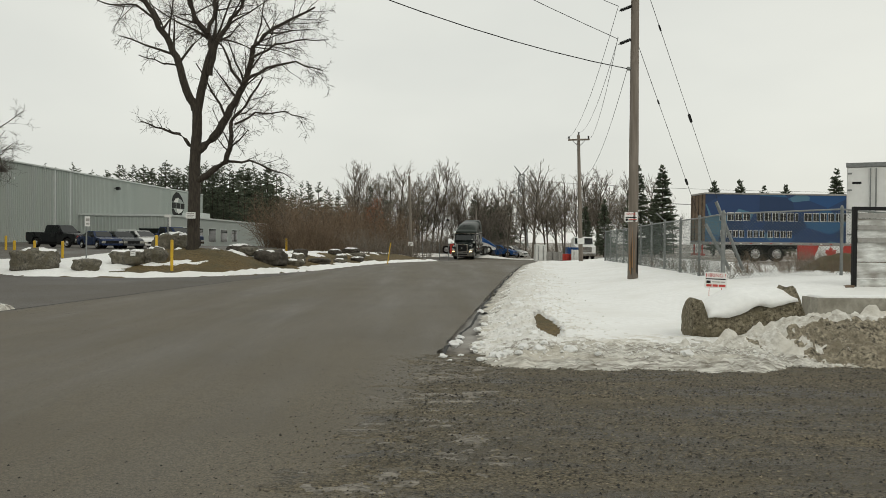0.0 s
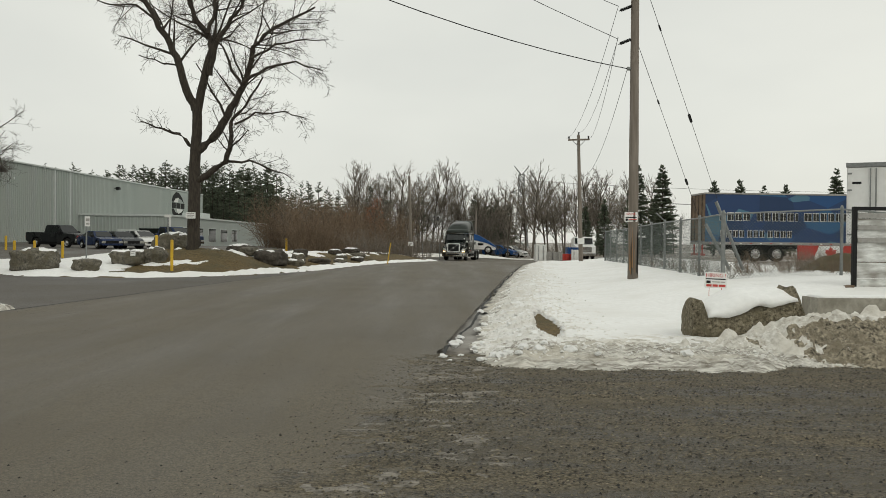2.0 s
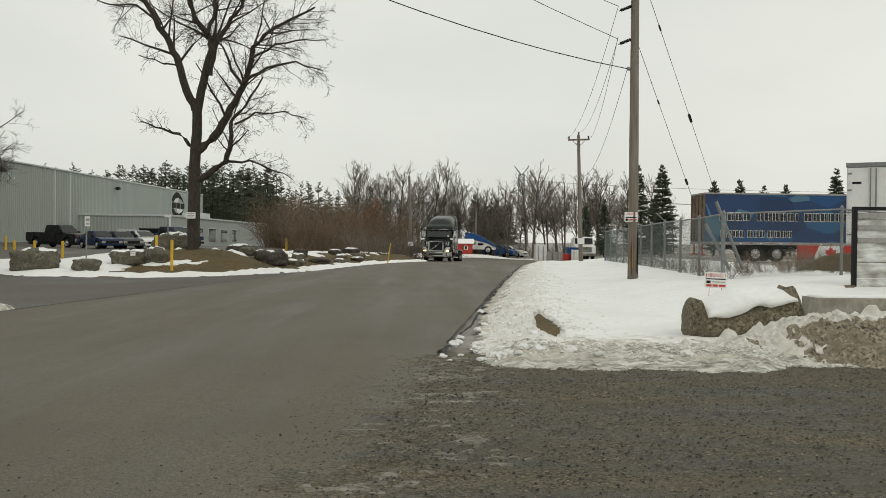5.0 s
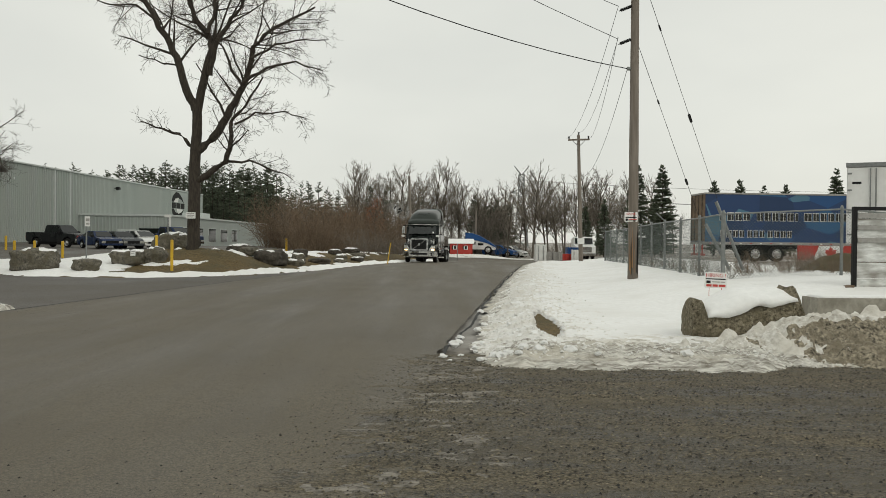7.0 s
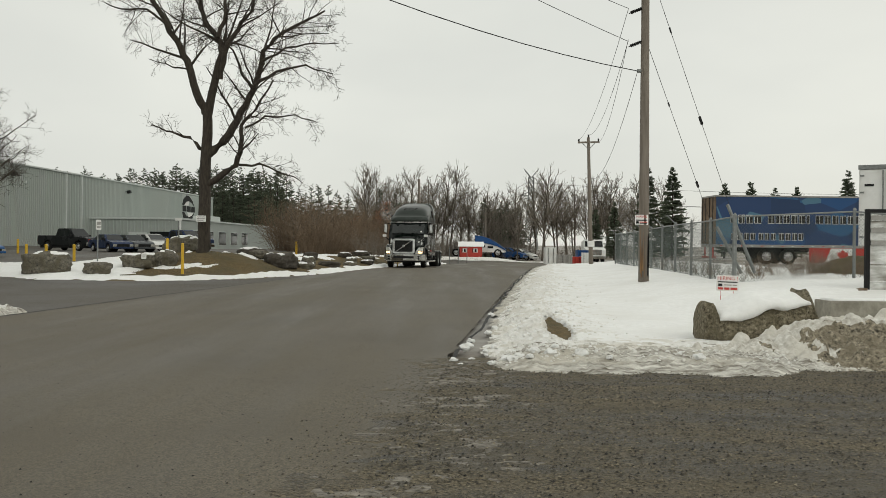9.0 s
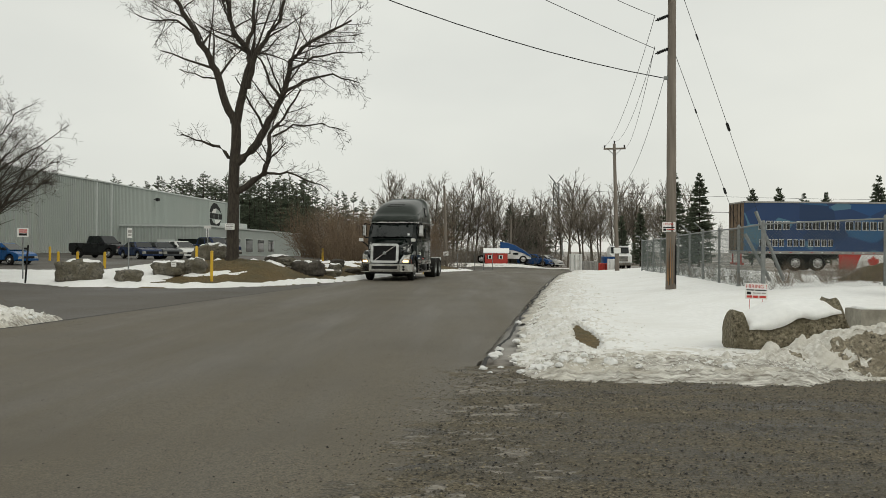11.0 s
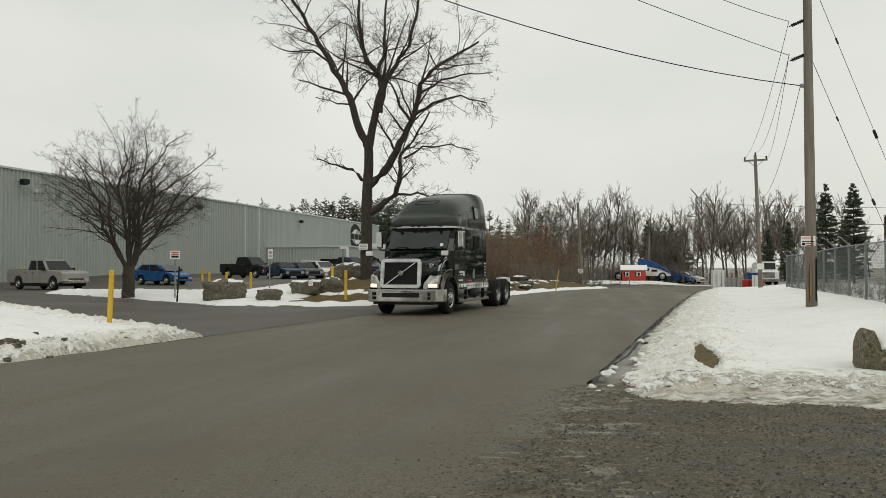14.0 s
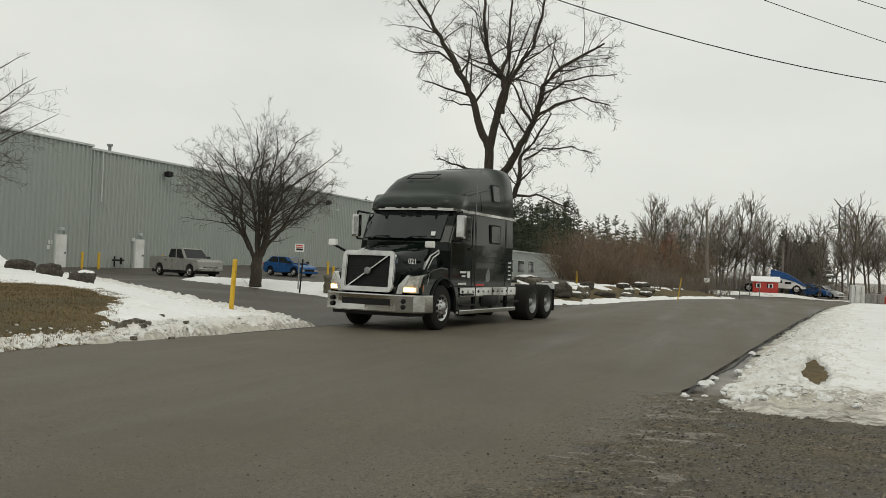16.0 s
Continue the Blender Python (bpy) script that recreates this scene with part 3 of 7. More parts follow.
    for y in (98.5, 102.5):
        bm = BM()
        box(bm, WX - 0.1, WX + 0.1, y - 0.12, y + 0.12, 0.4, 9.0)
        part("seam", bm, M_trim, w)
    bm = BM()
    cyl(bm, (WX + 0.3, 52.8, 1.0), (WX + 0.3, 54.0, 1.0), 0.06)
    cyl(bm, (WX + 0.3, 53.0, 0.5), (WX + 0.3, 53.0, 1.3), 0.06)
    cyl(bm, (WX + 0.3, 53.7, 0.7), (WX + 0.3, 53.7, 1.2), 0.09)
    part("gas_pipe", bm, M_dark, w)
    bm = BM()
    cyl(bm, (WX - 0.6, 53.0, 8.9), (WX - 0.6, 53.0, 9.5), 0.12)
    cyl(bm, (WX - 0.6, 53.0, 9.45), (WX - 0.6, 53.0, 9.6), 0.22)
    part("roof_vent", bm, M_steel, w)
    # rooftop unit on the annex, by the corner
    bm = BM()
    box(bm, -38.5, -35.5, 128, 132, 4.3, 5.2, 0.08)
    part("rooftop_unit", bm, M_trim, w)
    # round emblem board, its letters kept as plain shapes
    bm = BM()
    box(bm, WX - 0.1, WX + 0.02, 139.8, 148.5, 4.9, 9.1)
    sg = part("emblem_board", bm, M_siding, w)
    wing = [(140.0, 7.4), (140.6, 8.3), (142.2, 9.0), (143.8, 8.9), (145.4, 8.2), (146.4, 7.3), (145.2, 7.8), (143.6, 8.1), (142.0, 7.9), (140.9, 7.3)]
    for pts, mt in ((wing, M_dark), ([(a, 13.6 - b) for a, b in wing], M_dark), ([(140.9, 7.35), (142.0, 7.95), (143.6, 8.15), (143.2, 7.35)], M_white),
                    ([(142.6, 6.25), (143.3, 5.4), (144.9, 5.7), (146.0, 6.25)], M_white)):
        bm = BM()
        extrude_poly(bm, pts, "x", WX + 0.02, WX + 0.06)
        part("emblem_wing", bm, mt, sg)
    for y0 in (140.2, 142.5, 144.8):
        bm = BM()
        box(bm, WX + 0.02, WX + 0.07, y0, y0 + 1.9, 6.35, 7.25)
        part("emblem_bar", bm, M_dark, sg)
    return w


warehouse()


# ---- trees ----
class Skin:
    """Collects tubes along polylines into one mesh."""

    def __init__(self):
        self.v, self.f = [], []

    def tube(self, pts, r0, r1, sides):
        pts = [Vector(p) for p in pts]
        n = len(pts)
        base = len(self.v)
        for i, p in enumerate(pts):
            d = (pts[min(i + 1, n - 1)] - pts[max(i - 1, 0)])
            d = d.normalized() if d.length > 1e-6 else Vector((0, 0, 1))
            a = d.orthogonal().normalized()
            b = d.cross(a)
            r = r0 + (r1 - r0) * i / (n - 1)
            for k in range(sides):
                t = 2 * math.pi * k / sides
                self.v.append(p + (a * math.cos(t) + b * math.sin(t)) * r)
        for i in range(n - 1):
            for k in range(sides):
                k2 = (k + 1) % sides
                o = base + i * sides
                self.f.append((o + k, o + k2, o + sides + k2, o + sides + k))

    def mesh(self, name, mat):
        me = bpy.data.meshes.new(name)
        me.from_pydata([tuple(v) for v in self.v], [], self.f)
        me.materials.append(mat)
        me.polygons.foreach_set("use_smooth", [True] * len(self.f))
        return me


def branch(rng, p, d, length, steps, wander, lift):
    pts = [Vector(p)]
    d = Vector(d).normalized()
    for _ in range(steps):
        d = (d + Vector((rng.uniform(-1, 1), rng.uniform(-1, 1), rng.uniform(-1, 1))) * wander + Vector((0, 0, lift))).normalized()
        pts.append(pts[-1] + d * (length / steps))
    return pts


def sprout(rng, skin, fine, pts, r0, r1, level, deepest, spread, lift, ratio, density):
    """Side shoots along a limb, and theirs in turn."""
    total = sum((b - a).length for a, b in zip(pts, pts[1:]))
    count = max(2, int(total * density[level]))
    for _ in range(count):
        u = rng.uniform(0.22 if level == 0 else 0.12, 1.0)
        k = min(int(u * (len(pts) - 1)), len(pts) - 2)
        w = u * (len(pts) - 1) - k
        p = pts[k].lerp(pts[k + 1], w)
        axis = (pts[k + 1] - pts[k]).normalized()
        side = axis.orthogonal().normalized()
        side.rotate(Matrix.Rotation(rng.uniform(0, 2 * math.pi), 3, axis))
        d = axis * rng.uniform(0.5, 1.0) + side * spread * rng.uniform(0.6, 1.2)
        ln = total * ratio * rng.uniform(0.5, 1.15) * (1.15 - 0.55 * u)
        ln = max(ln, 0.25)
        rr = max((r0 + (r1 - r0) * u) * rng.uniform(0.28, 0.5), 0.006)
        q = branch(rng, p, d, ln, 4 if level < 2 else 3, 0.20, lift)
        target = skin if level == 0 else fine
        target.tube(q, rr, max(rr * 0.35, 0.004), 5 if level == 0 else 3)
        if level + 1 < deepest:
            sprout(rng, skin, fine, q, rr, rr * 0.35, level + 1, deepest, spread, lift * 0.8, ratio, density)


def built_tree(name, at, limbs, seed, label, deepest=3, spread=0.9, lift=0.02, ratio=0.42, density=(1.9, 3.2, 4.2, 5.0), mats=None, group="", wander=0.05):
    """limbs: (points in the tree's space, radius at the start, at the end)."""
    rng = random.Random(seed)
    t = thing(name, pose(*at), label, "tree", group)
    skin, fine = Skin(), Skin()
    for pts, r0, r1 in limbs:
        pts = [Vector(p) for p in pts]
        # round the hand-set bends a little
        dense = []
        for a, b in zip(pts, pts[1:]):
            for k in range(3):
                dense.append(a.lerp(b, k / 3) + Vector((rng.uniform(-1, 1), rng.uniform(-1, 1), rng.uniform(-1, 1))) * wander)
        dense.append(pts[-1])
        dense[0] = pts[0]
        skin.tube(dense, r0, r1, 9)
        if r0 < 0.24:
            sprout(rng, skin, fine, dense, r0, r1, 0, deepest, spread, lift, ratio, density)
    m1, m2 = mats or (M_bark, M_twig)
    for nm, sk, mt in (("trunk", skin, m1), ("crown", fine, m2)):
        o = new(nm, sk.mesh(nm, mt))
        o.parent = t
    return t


def P(*pts, x0=-10.85, z0=0.9, bend=0.0):
    n = len(pts)
    return [Vector((p[0] - x0, (bend * (i / max(1, n - 1)) ** 1.2), p[1] - z0)) for i, p in enumerate(pts)]


big_limbs = [
    (P((-10.9, 0.5), (-10.85, 1.2), (-10.8, 3.8), (-10.8, 5.5), (-10.75, 7.2)), 0.30, 0.20),
    (P((-10.8, 7.0), (-11.1, 7.8), (-11.5, 9.2), (-11.9, 10.0), (-12.6, 11.2), (-12.9, 11.8), (-13.7, 13.2), (-14.2, 14.2), bend=-1.6), 0.19, 0.05),
    (P((-10.7, 7.0), (-10.5, 8.3), (-10.2, 9.7), (-10.35, 10.3), (-11.0, 11.1), (-11.3, 11.8), (-11.5, 13.4), (-11.6, 14.8), bend=1.2), 0.19, 0.05),
    (P((-10.2, 8.5), (-10.0, 9.6), (-9.4, 10.6), (-8.8, 11.4), (-8.4, 12.8), (-8.2, 14.0), bend=-0.6), 0.13, 0.04),
    (P((-10.75, 5.2), (-9.8, 6.1), (-9.3, 7.1), (-8.8, 8.1), (-8.4, 9.8), (-8.0, 10.4), (-6.8, 11.1), (-5.8, 11.7), bend=0.8), 0.20, 0.04),
    (P((-8.8, 8.1), (-9.2, 8.7), (-9.4, 9.4), (-9.7, 9.9), bend=-1.0), 0.07, 0.03),
    (P((-8.75, 8.2), (-7.7, 8.8), (-6.4, 9.0), (-5.2, 8.6), bend=-0.8), 0.08, 0.02),
    (P((-10.8, 3.9), (-9.4, 4.8), (-9.2, 5.6), (-9.1, 6.5), (-8.5, 7.1), (-7.7, 8.3), bend=-0.9), 0.15, 0.03),
    (P((-9.35, 4.8), (-8.4, 4.8), (-7.2, 4.4), (-6.5, 4.0), bend=-0.4), 0.06, 0.015),
    (P((-10.8, 5.3), (-11.4, 5.9), (-12.1, 6.1), (-12.9, 6.4), bend=-0.8), 0.09, 0.02),
    (P((-12.3, 10.7), (-13.4, 11.5), (-14.6, 11.6), (-15.4, 11.9), bend=0.4), 0.06, 0.02),
    (P((-11.4, 8.9), (-12.2, 9.0), (-13.2, 9.3), bend=-0.2), 0.045, 0.015),
    (P((-10.3, 10.3), (-10.0, 11.4), (-10.1, 12.8), (-10.0, 14.6), bend=0.6), 0.10, 0.03),
    (P((-8.5, 9.2), (-7.4, 9.9), (-6.2, 10.2), (-5.2, 10.3), bend=0.9), 0.06, 0.015),
    (P((-9.1, 6.4), (-8.2, 6.9), (-7.0, 7.0), (-6.0, 6.7), bend=0.3), 0.05, 0.015),
]
built_tree("tree", (-10.85, 39.0, 0.9), big_limbs, 5, "tall bare deciduous tree with dark bark on the berm", spread=0.95, lift=0.0, ratio=0.43, deepest=4, density=(2.4, 3.6, 4.4, 4.6))

def crab_limbs(seed, stems, reach, tall):
    """A few crooked stems from one short bole, with boughs that reach out level into a round crown."""
    rng = random.Random(seed)
    limbs = [([Vector((0, 0, -0.3)), Vector((0.05, 0, 0.4)), Vector((0.0, 0.05, 1.15))], 0.30, 0.25)]
    for i in range(stems):
        a = 2.4 * i + rng.uniform(-0.3, 0.3)
        k = (i + 0.5) / stems
        out, h = reach * (0.20 + 0.42 * k), tall * (1.0 - 0.24 * k) * rng.uniform(0.92, 1.03)
        pts = [Vector((0.08 * math.cos(a), 0.08 * math.sin(a), 0.95))]
        for u in (0.2, 0.4, 0.6, 0.8, 1.0):
            r, b = out * u ** 0.8 + rng.uniform(-0.18, 0.18), a + rng.uniform(-0.25, 0.25)
            pts.append(Vector((r * math.cos(b), r * math.sin(b), 0.95 + (h - 0.95) * u)))
        limbs.append((pts, 0.100, 0.012))
        for u in (0.22, 0.36, 0.5, 0.66):
            j = u * 5
            p0 = pts[int(j)].lerp(pts[int(j) + 1], j - int(j))
            b = a + rng.uniform(-1.3, 1.3)
            ln = reach * rng.uniform(0.55, 0.95) * (1.1 - 0.6 * u)
            q = [p0]
            for s in (0.33, 0.66, 1.0):
                q.append(p0 + Vector((ln * s * math.cos(b), ln * s * math.sin(b), ln * (0.80 * s - 0.08 * s * s))) + Vector((rng.uniform(-0.12, 0.12), rng.uniform(-0.12, 0.12), rng.uniform(-0.1, 0.1))))
            limbs.append((q, 0.042, 0.009))
    return limbs


built_tree("tree", (-21.7, 37.4, 0.45), crab_limbs(11, 9, 4.4, 7.5), 23, "spreading bare crab tree with many stems on a snowy island",
           spread=0.95, lift=0.05, ratio=0.42, density=(2.9, 4.0, 4.6))
built_tree("tree", (-30.6, 26.4, 0.4), crab_limbs(17, 8, 5.4, 9.6), 29, "bare spreading tree on the grass island",
           spread=1.05, lift=0.02, ratio=0.44, density=(1.9, 2.6, 3.2))


# ---- the highway tractor: origin under its front axle, nose towards -y ----
def paint(name, c, rough=0.22, dirt=0.10):
    """Car paint: a dark clear-coated colour with road film."""
    m = material(name, c, tuple(v * 1.12 + 0.002 for v in c), 3, rough, c3=tuple(v * (1 - dirt) + 0.09 * dirt for v in c), big=0.9, rough2=rough + 0.1, spec=0.22)
    m.node_tree.nodes["Principled BSDF"].inputs["Coat Weight"].default_value = 0.12
    m.node_tree.nodes["Principled BSDF"].inputs["Coat Roughness"].default_value = 0.08
    return m


M_green = paint("dark_green_paint", (0.003, 0.006, 0.0045), 0.035, 0.02)
M_green_roof = paint("matt_green_roof_paint", (0.027, 0.034, 0.029), 0.30, 0.05)
M_screen = material("sloping_windscreen_glass", (0.008, 0.011, 0.010), (0.018, 0.023, 0.022), 1.2, 0.03, spec=0.5)
M_screen.node_tree.nodes["Principled BSDF"].inputs["IOR"].default_value = 1.55
M_lamp_glass = material("lamp_glass", (0.20, 0.195, 0.17), (0.46, 0.45, 0.41), 7, 0.06, spec=0.7)
M_lit = glow("lit_lamp", (1.0, 0.62, 0.28), 4.0)
M_amber = material("amber_lens", (0.55, 0.18, 0.02), (0.6, 0.2, 0.03), 9, 0.2)
M_mark = material("pale_marking", (0.62, 0.62, 0.60), (0.68, 0.68, 0.66), 9, 0.5)
M_red_mark = material("red_marking", (0.45, 0.04, 0.03), (0.5, 0.05, 0.04), 9, 0.5)


def lathe(bm, prof, seg=28, mat=0, cx=0.0, cy=0.0, cz=0.0, cap=True):
    """Turn (x, r) pairs round an axis along x through (cy, cz)."""
    rings = []
    for x, r in prof:
        rings.append([bm.verts.new((cx + x, cy + r * math.cos(2 * math.pi * k / seg), cz + r * math.sin(2 * math.pi * k / seg))) for k in range(seg)])
    for a, b in zip(rings, rings[1:]):
        for k in range(seg):
            f = bm.faces.new((a[k], a[(k + 1) % seg], b[(k + 1) % seg], b[k]))
            f.material_index = mat
            f.smooth = True
    for ring, flip in ((rings[0], True), (rings[-1], False)):
        if cap and prof[0 if flip else -1][1] > 1e-3:
            try:
                bm.faces.new(ring[::-1] if flip else ring).material_index = mat
            except ValueError:
                pass
    bmesh.ops.recalc_face_normals(bm, faces=bm.faces[:])
    return bm


def wheel(parent, x, y, r, w, side, rim_r, dual=False, rim=None, holes=10):
    """A wheel whose own origin is its hub; side +1: outside towards +x."""
    bm = BM()
    ww = w * 2.15 if dual else w
    prof = [(-ww / 2 + 0.02, 0.02), (-ww / 2, rim_r * 0.95), (-ww / 2, r * 0.93), (-ww / 2 + 0.04, r), (ww / 2 - 0.04, r), (ww / 2, r * 0.93), (ww / 2, rim_r)]
    if side < 0:
        prof = [(-a, b) for a, b in prof]
    lathe(bm, prof, 32, cap=False)
    ob = part("wheel", bm, M_rubber, parent)
    ob.location = (x, y, r)
    bm = BM()
    if dual:
        rp = [(ww / 2 + 0.005, rim_r), (ww / 2 - 0.02, rim_r * 0.93), (ww / 2 - 0.16, rim_r * 0.86), (ww / 2 - 0.18, rim_r * 0.45), (ww / 2 - 0.05, rim_r * 0.34), (ww / 2 - 0.03, rim_r * 0.02)]
    else:
        rp = [(ww / 2 + 0.005, rim_r), (ww / 2 - 0.03, rim_r * 0.92), (ww / 2 - 0.01, rim_r * 0.55), (ww / 2 + 0.04, rim_r * 0.42), (ww / 2 + 0.06, rim_r * 0.30), (ww / 2 + 0.07, rim_r * 0.02)]
    lathe(bm, [(p[0] * side, p[1]) for p in rp], 28, cap=False)
    # dual rims take the darker steel: shade in their deep dish is put into the colour
    rm = part("rim", bm, rim or (M_steel if dual else M_alu), ob)
    xo = (ww / 2 - 0.17 if dual else ww / 2 - 0.008) * side
    for kind, count, rr, r1, xx, dx, mt in (("vent_hole", holes, rim_r * (0.66 if dual else 0.73), rim_r * 0.13, xo, 0.012, M_dark),
                                        ("wheel_nut", 10 if holes >= 8 else 0, rim_r * 0.48, 0.018, (ww / 2 - 0.15 if dual else ww / 2 + 0.02) * side, 0.03, M_chrome)):
        if not count:
            continue
        bm = BM()
        cyl(bm, (-dx, 0, 0), (dx, 0, 0), r1, seg=8)
        me = bpy.data.meshes.new(kind)
        bm.to_mesh(me)
        bm.free()
        me.materials.append(mt)
        for k in range(count):
            t_ = 2 * math.pi * (k + (0.5 if kind == "wheel_nut" else 0)) / count
            o = new(kind, me)
            o.parent = ob
            o.location = (xx, rr * math.cos(t_), rr * math.sin(t_))
    return ob


def rrect(hx, hz, rad, n=4):
    """Corner points of a rounded rectangle, centre at 0."""
    pts = []
    for cx, cz, a0 in ((hx - rad, hz - rad, 0), (-hx + rad, hz - rad, 90), (-hx + rad, -hz + rad, 180), (hx - rad, -hz + rad, 270)):
        for k in range(n + 1):
            a = radians(a0 + 90 * k / n)
            pts.append((cx + rad * math.cos(a), cz + rad * math.sin(a)))
    return pts


def panel(bm, outline, thick, m, mat=0):
    """A flat plate: outline in its own x, z; thick along its own y (towards -y is the front)."""
    a = [bm.verts.new(m @ Vector((p[0], 0, p[1]))) for p in outline]
    b = [bm.verts.new(m @ Vector((p[0], -thick, p[1]))) for p in outline]
    n = len(outline)
    fs = [bm.faces.new(a), bm.faces.new(b[::-1])]
    for i in range(n):
        fs.append(bm.faces.new((a[i], a[(i + 1) % n], b[(i + 1) % n], b[i])))
    for f in fs:
        f.material_index = mat
    bmesh.ops.recalc_face_normals(bm, faces=fs)


def ring_panel(bm, outer, inner, thick, m):
    """A frame between two outlines of equal count."""
    n = len(outer)
    L = [[bm.verts.new(m @ Vector((p[0], y, p[1]))) for p in o] for o, y in ((outer, 0), (outer, -thick), (inner, -thick), (inner, 0))]
    for a, b in ((0, 1), (1, 2), (2, 3), (3, 0)):
        for i in range(n):
            bm.faces.new((L[a][i], L[a][(i + 1) % n], L[b][(i + 1) % n], L[b][i]))
    bmesh.ops.recalc_face_normals(bm, faces=bm.faces[:])


def words(text, size, m, mat, parent, name="lettering", depth=0.003):
    c = bpy.data.curves.new(name, 'FONT')
    c.body, c.size, c.align_x, c.align_y, c.extrude = text, size, 'CENTER', 'CENTER', depth
    c.materials.append(mat)
    o = new(name, c)
    o.parent = parent
    o.matrix_basis = m
    return o


def build_truck():
    t = thing("truck", pose(0, 94, 0), "dark green sleeper-cab highway tractor with chrome grille, headlamps lit", "truck")
    # cab and sleeper
    bm = BM()
    loft(bm, [[(s * w, y, z) for (y, w), s in
               [((yf + 0.16, 1.22 - tp), 1), ((yr - 0.08, 1.22 - tp), 1), ((yr, 1.14 - tp), 1), ((yr, 1.14 - tp), -1), ((yr - 0.08, 1.22 - tp), -1),
                ((yf + 0.16, 1.22 - tp), -1), ((yf, 0.95 - tp), -1), ((yf - 0.10, 0.5), -1), ((yf - 0.10, 0.5), 1), ((yf, 0.95 - tp), 1)]]
              for z, yf, yr, tp in ((0.98, 0.12, 4.33, 0.0), (1.15, 0.10, 4.35, 0.0), (1.85, 0.05, 4.35, 0.0), (2.05, 0.08, 4.35, 0.0), (2.45, 0.32, 4.35, 0.015), (2.84, 0.58, 4.35, 0.03))])
    bmesh.ops.recalc_face_normals(bm, faces=bm.faces[:])
    bmesh.ops.bevel(bm, geom=[e for e in bm.edges if e.is_manifold and e.calc_face_angle(0) > 0.5], offset=0.04, segments=2, affect='EDGES')
    cab = part("cab", bm, M_green, t, "dark green cab and sleeper")
    # roof fairing
    stations = ((0.34, 1.02, 0.08, 0.55), (0.37, 1.10, 0.24, 0.52), (0.50, 1.15, 0.34, 0.52), (0.70, 1.17, 0.40, 0.50), (0.80, 1.17, 0.52, 0.54), (0.95, 1.17, 0.70, 0.54),
                (1.2, 1.18, 0.88, 0.52), (1.6, 1.19, 1.01, 0.49), (2.3, 1.20, 1.14, 0.45), (3.0, 1.20, 1.245, 0.42), (3.62, 1.20, 1.325, 0.40), (3.66, 1.21, 1.355, 0.34),
                (4.28, 1.21, 1.385, 0.32), (4.35, 1.17, 1.34, 0.32))

    def roof_point(y, w, h, ex, a):
        """A point round one section of the fairing; its sides lean in towards the top."""
        ca, sa = math.cos(a), math.sin(a)
        up = h * abs(sa) ** ex
        return (w * math.copysign(abs(ca) ** ex, ca) * (1 - 0.085 * up), y + 0.22 * (1 - sa) * smooth(2.4, 1.2, y), 2.86 + up)

    rings = [[roof_point(y, w, h, ex, math.pi * k / 32) for k in range(33)] for y, w, h, ex in stations]
    bm = BM()
    loft(bm, rings)
    bmesh.ops.recalc_face_normals(bm, faces=bm.faces[:])
    fair = part("roof_fairing", bm, M_green_roof, t, "matt dark green roof fairing", smooth=True)
    # brow over the windscreen
    bm = BM()
    loft(bm, [[(x, y0, 2.84), (x, y0 - 0.09, 2.90), (x, y0 - 0.03, 3.06), (x, y0 + 0.12, 3.22), (x, y0 + 0.35, 3.20), (x, y0 + 0.25, 2.84)]
              for x, y0 in ((-1.19, 0.95), (-1.12, 0.62), (-0.8, 0.44), (0, 0.36), (0.8, 0.44), (1.12, 0.62), (1.19, 0.95))])
    bmesh.ops.recalc_face_normals(bm, faces=bm.faces[:])
    part("brow", bm, M_green_roof, fair, smooth=True)
    # skylight hatch outline
    bm = BM()
    o = [(-0.42, -0.11), (0.30, -0.11), (0.46, 0.11), (-0.30, 0.11)]
    i_ = [(-0.38, -0.09), (0.29, -0.09), (0.42, 0.09), (-0.28, 0.09)]
    ring_panel(bm, o, i_, 0.012, pose(0, 1.06, 3.70, -56))
    part("hatch", bm, M_dark, fair)
    for s in (1, -1):
        crest = []
        for k in range(13):
            u = k / 12
            y = 1.05 + 2.5 * u
            i = max(j for j in range(len(stations) - 1) if stations[j][0] <= y)
            p, q = stations[i], stations[i + 1]
            v = (y - p[0]) / (q[0] - p[0])
            w, h, ex = (p[j] + (q[j] - p[j]) * v for j in (1, 2, 3))
            sn = (0.40 + 0.24 * u) ** (1 / ex)
            x0, _, z0 = roof_point(y, w, h, ex, math.asin(min(1.0, sn)))
            crest.append((x0, y, z0))
        bm = BM()
        loft(bm, [[(s * (x0 - 0.03), y, z0 - 0.05), (s * (x0 + 0.028 * math.sin(math.pi * min(1, 0.15 + k / 12))), y, z0 - 0.01), (s * (x0 - 0.03), y, z0 + 0.07)] for k, (x0, y, z0) in enumerate(crest)])
        bmesh.ops.recalc_face_normals(bm, faces=bm.faces[:])
        part("crease", bm, M_green_roof, fair, smooth=True)
        bm = BM()
        for k in range(12):
            sn = 0.03 + 0.9 * k / 12
            pa, pb = (roof_point(2.02, 1.196, 1.10, 0.54, math.asin(min(1.0, v ** (1 / 0.54)))) for v in (sn, sn + 0.076))
            cyl(bm, (s * (pa[0] + 0.002), pa[1], pa[2]), (s * (pb[0] + 0.002), pb[1], pb[2]), 0.008, seg=5)
        part("fairing_seam", bm, M_dark, fair)
    bm = BM()
    cyl(bm, (1.24, 1.62, 2.8), (1.25, 1.66, 4.15), 0.009, 0.004, 6)
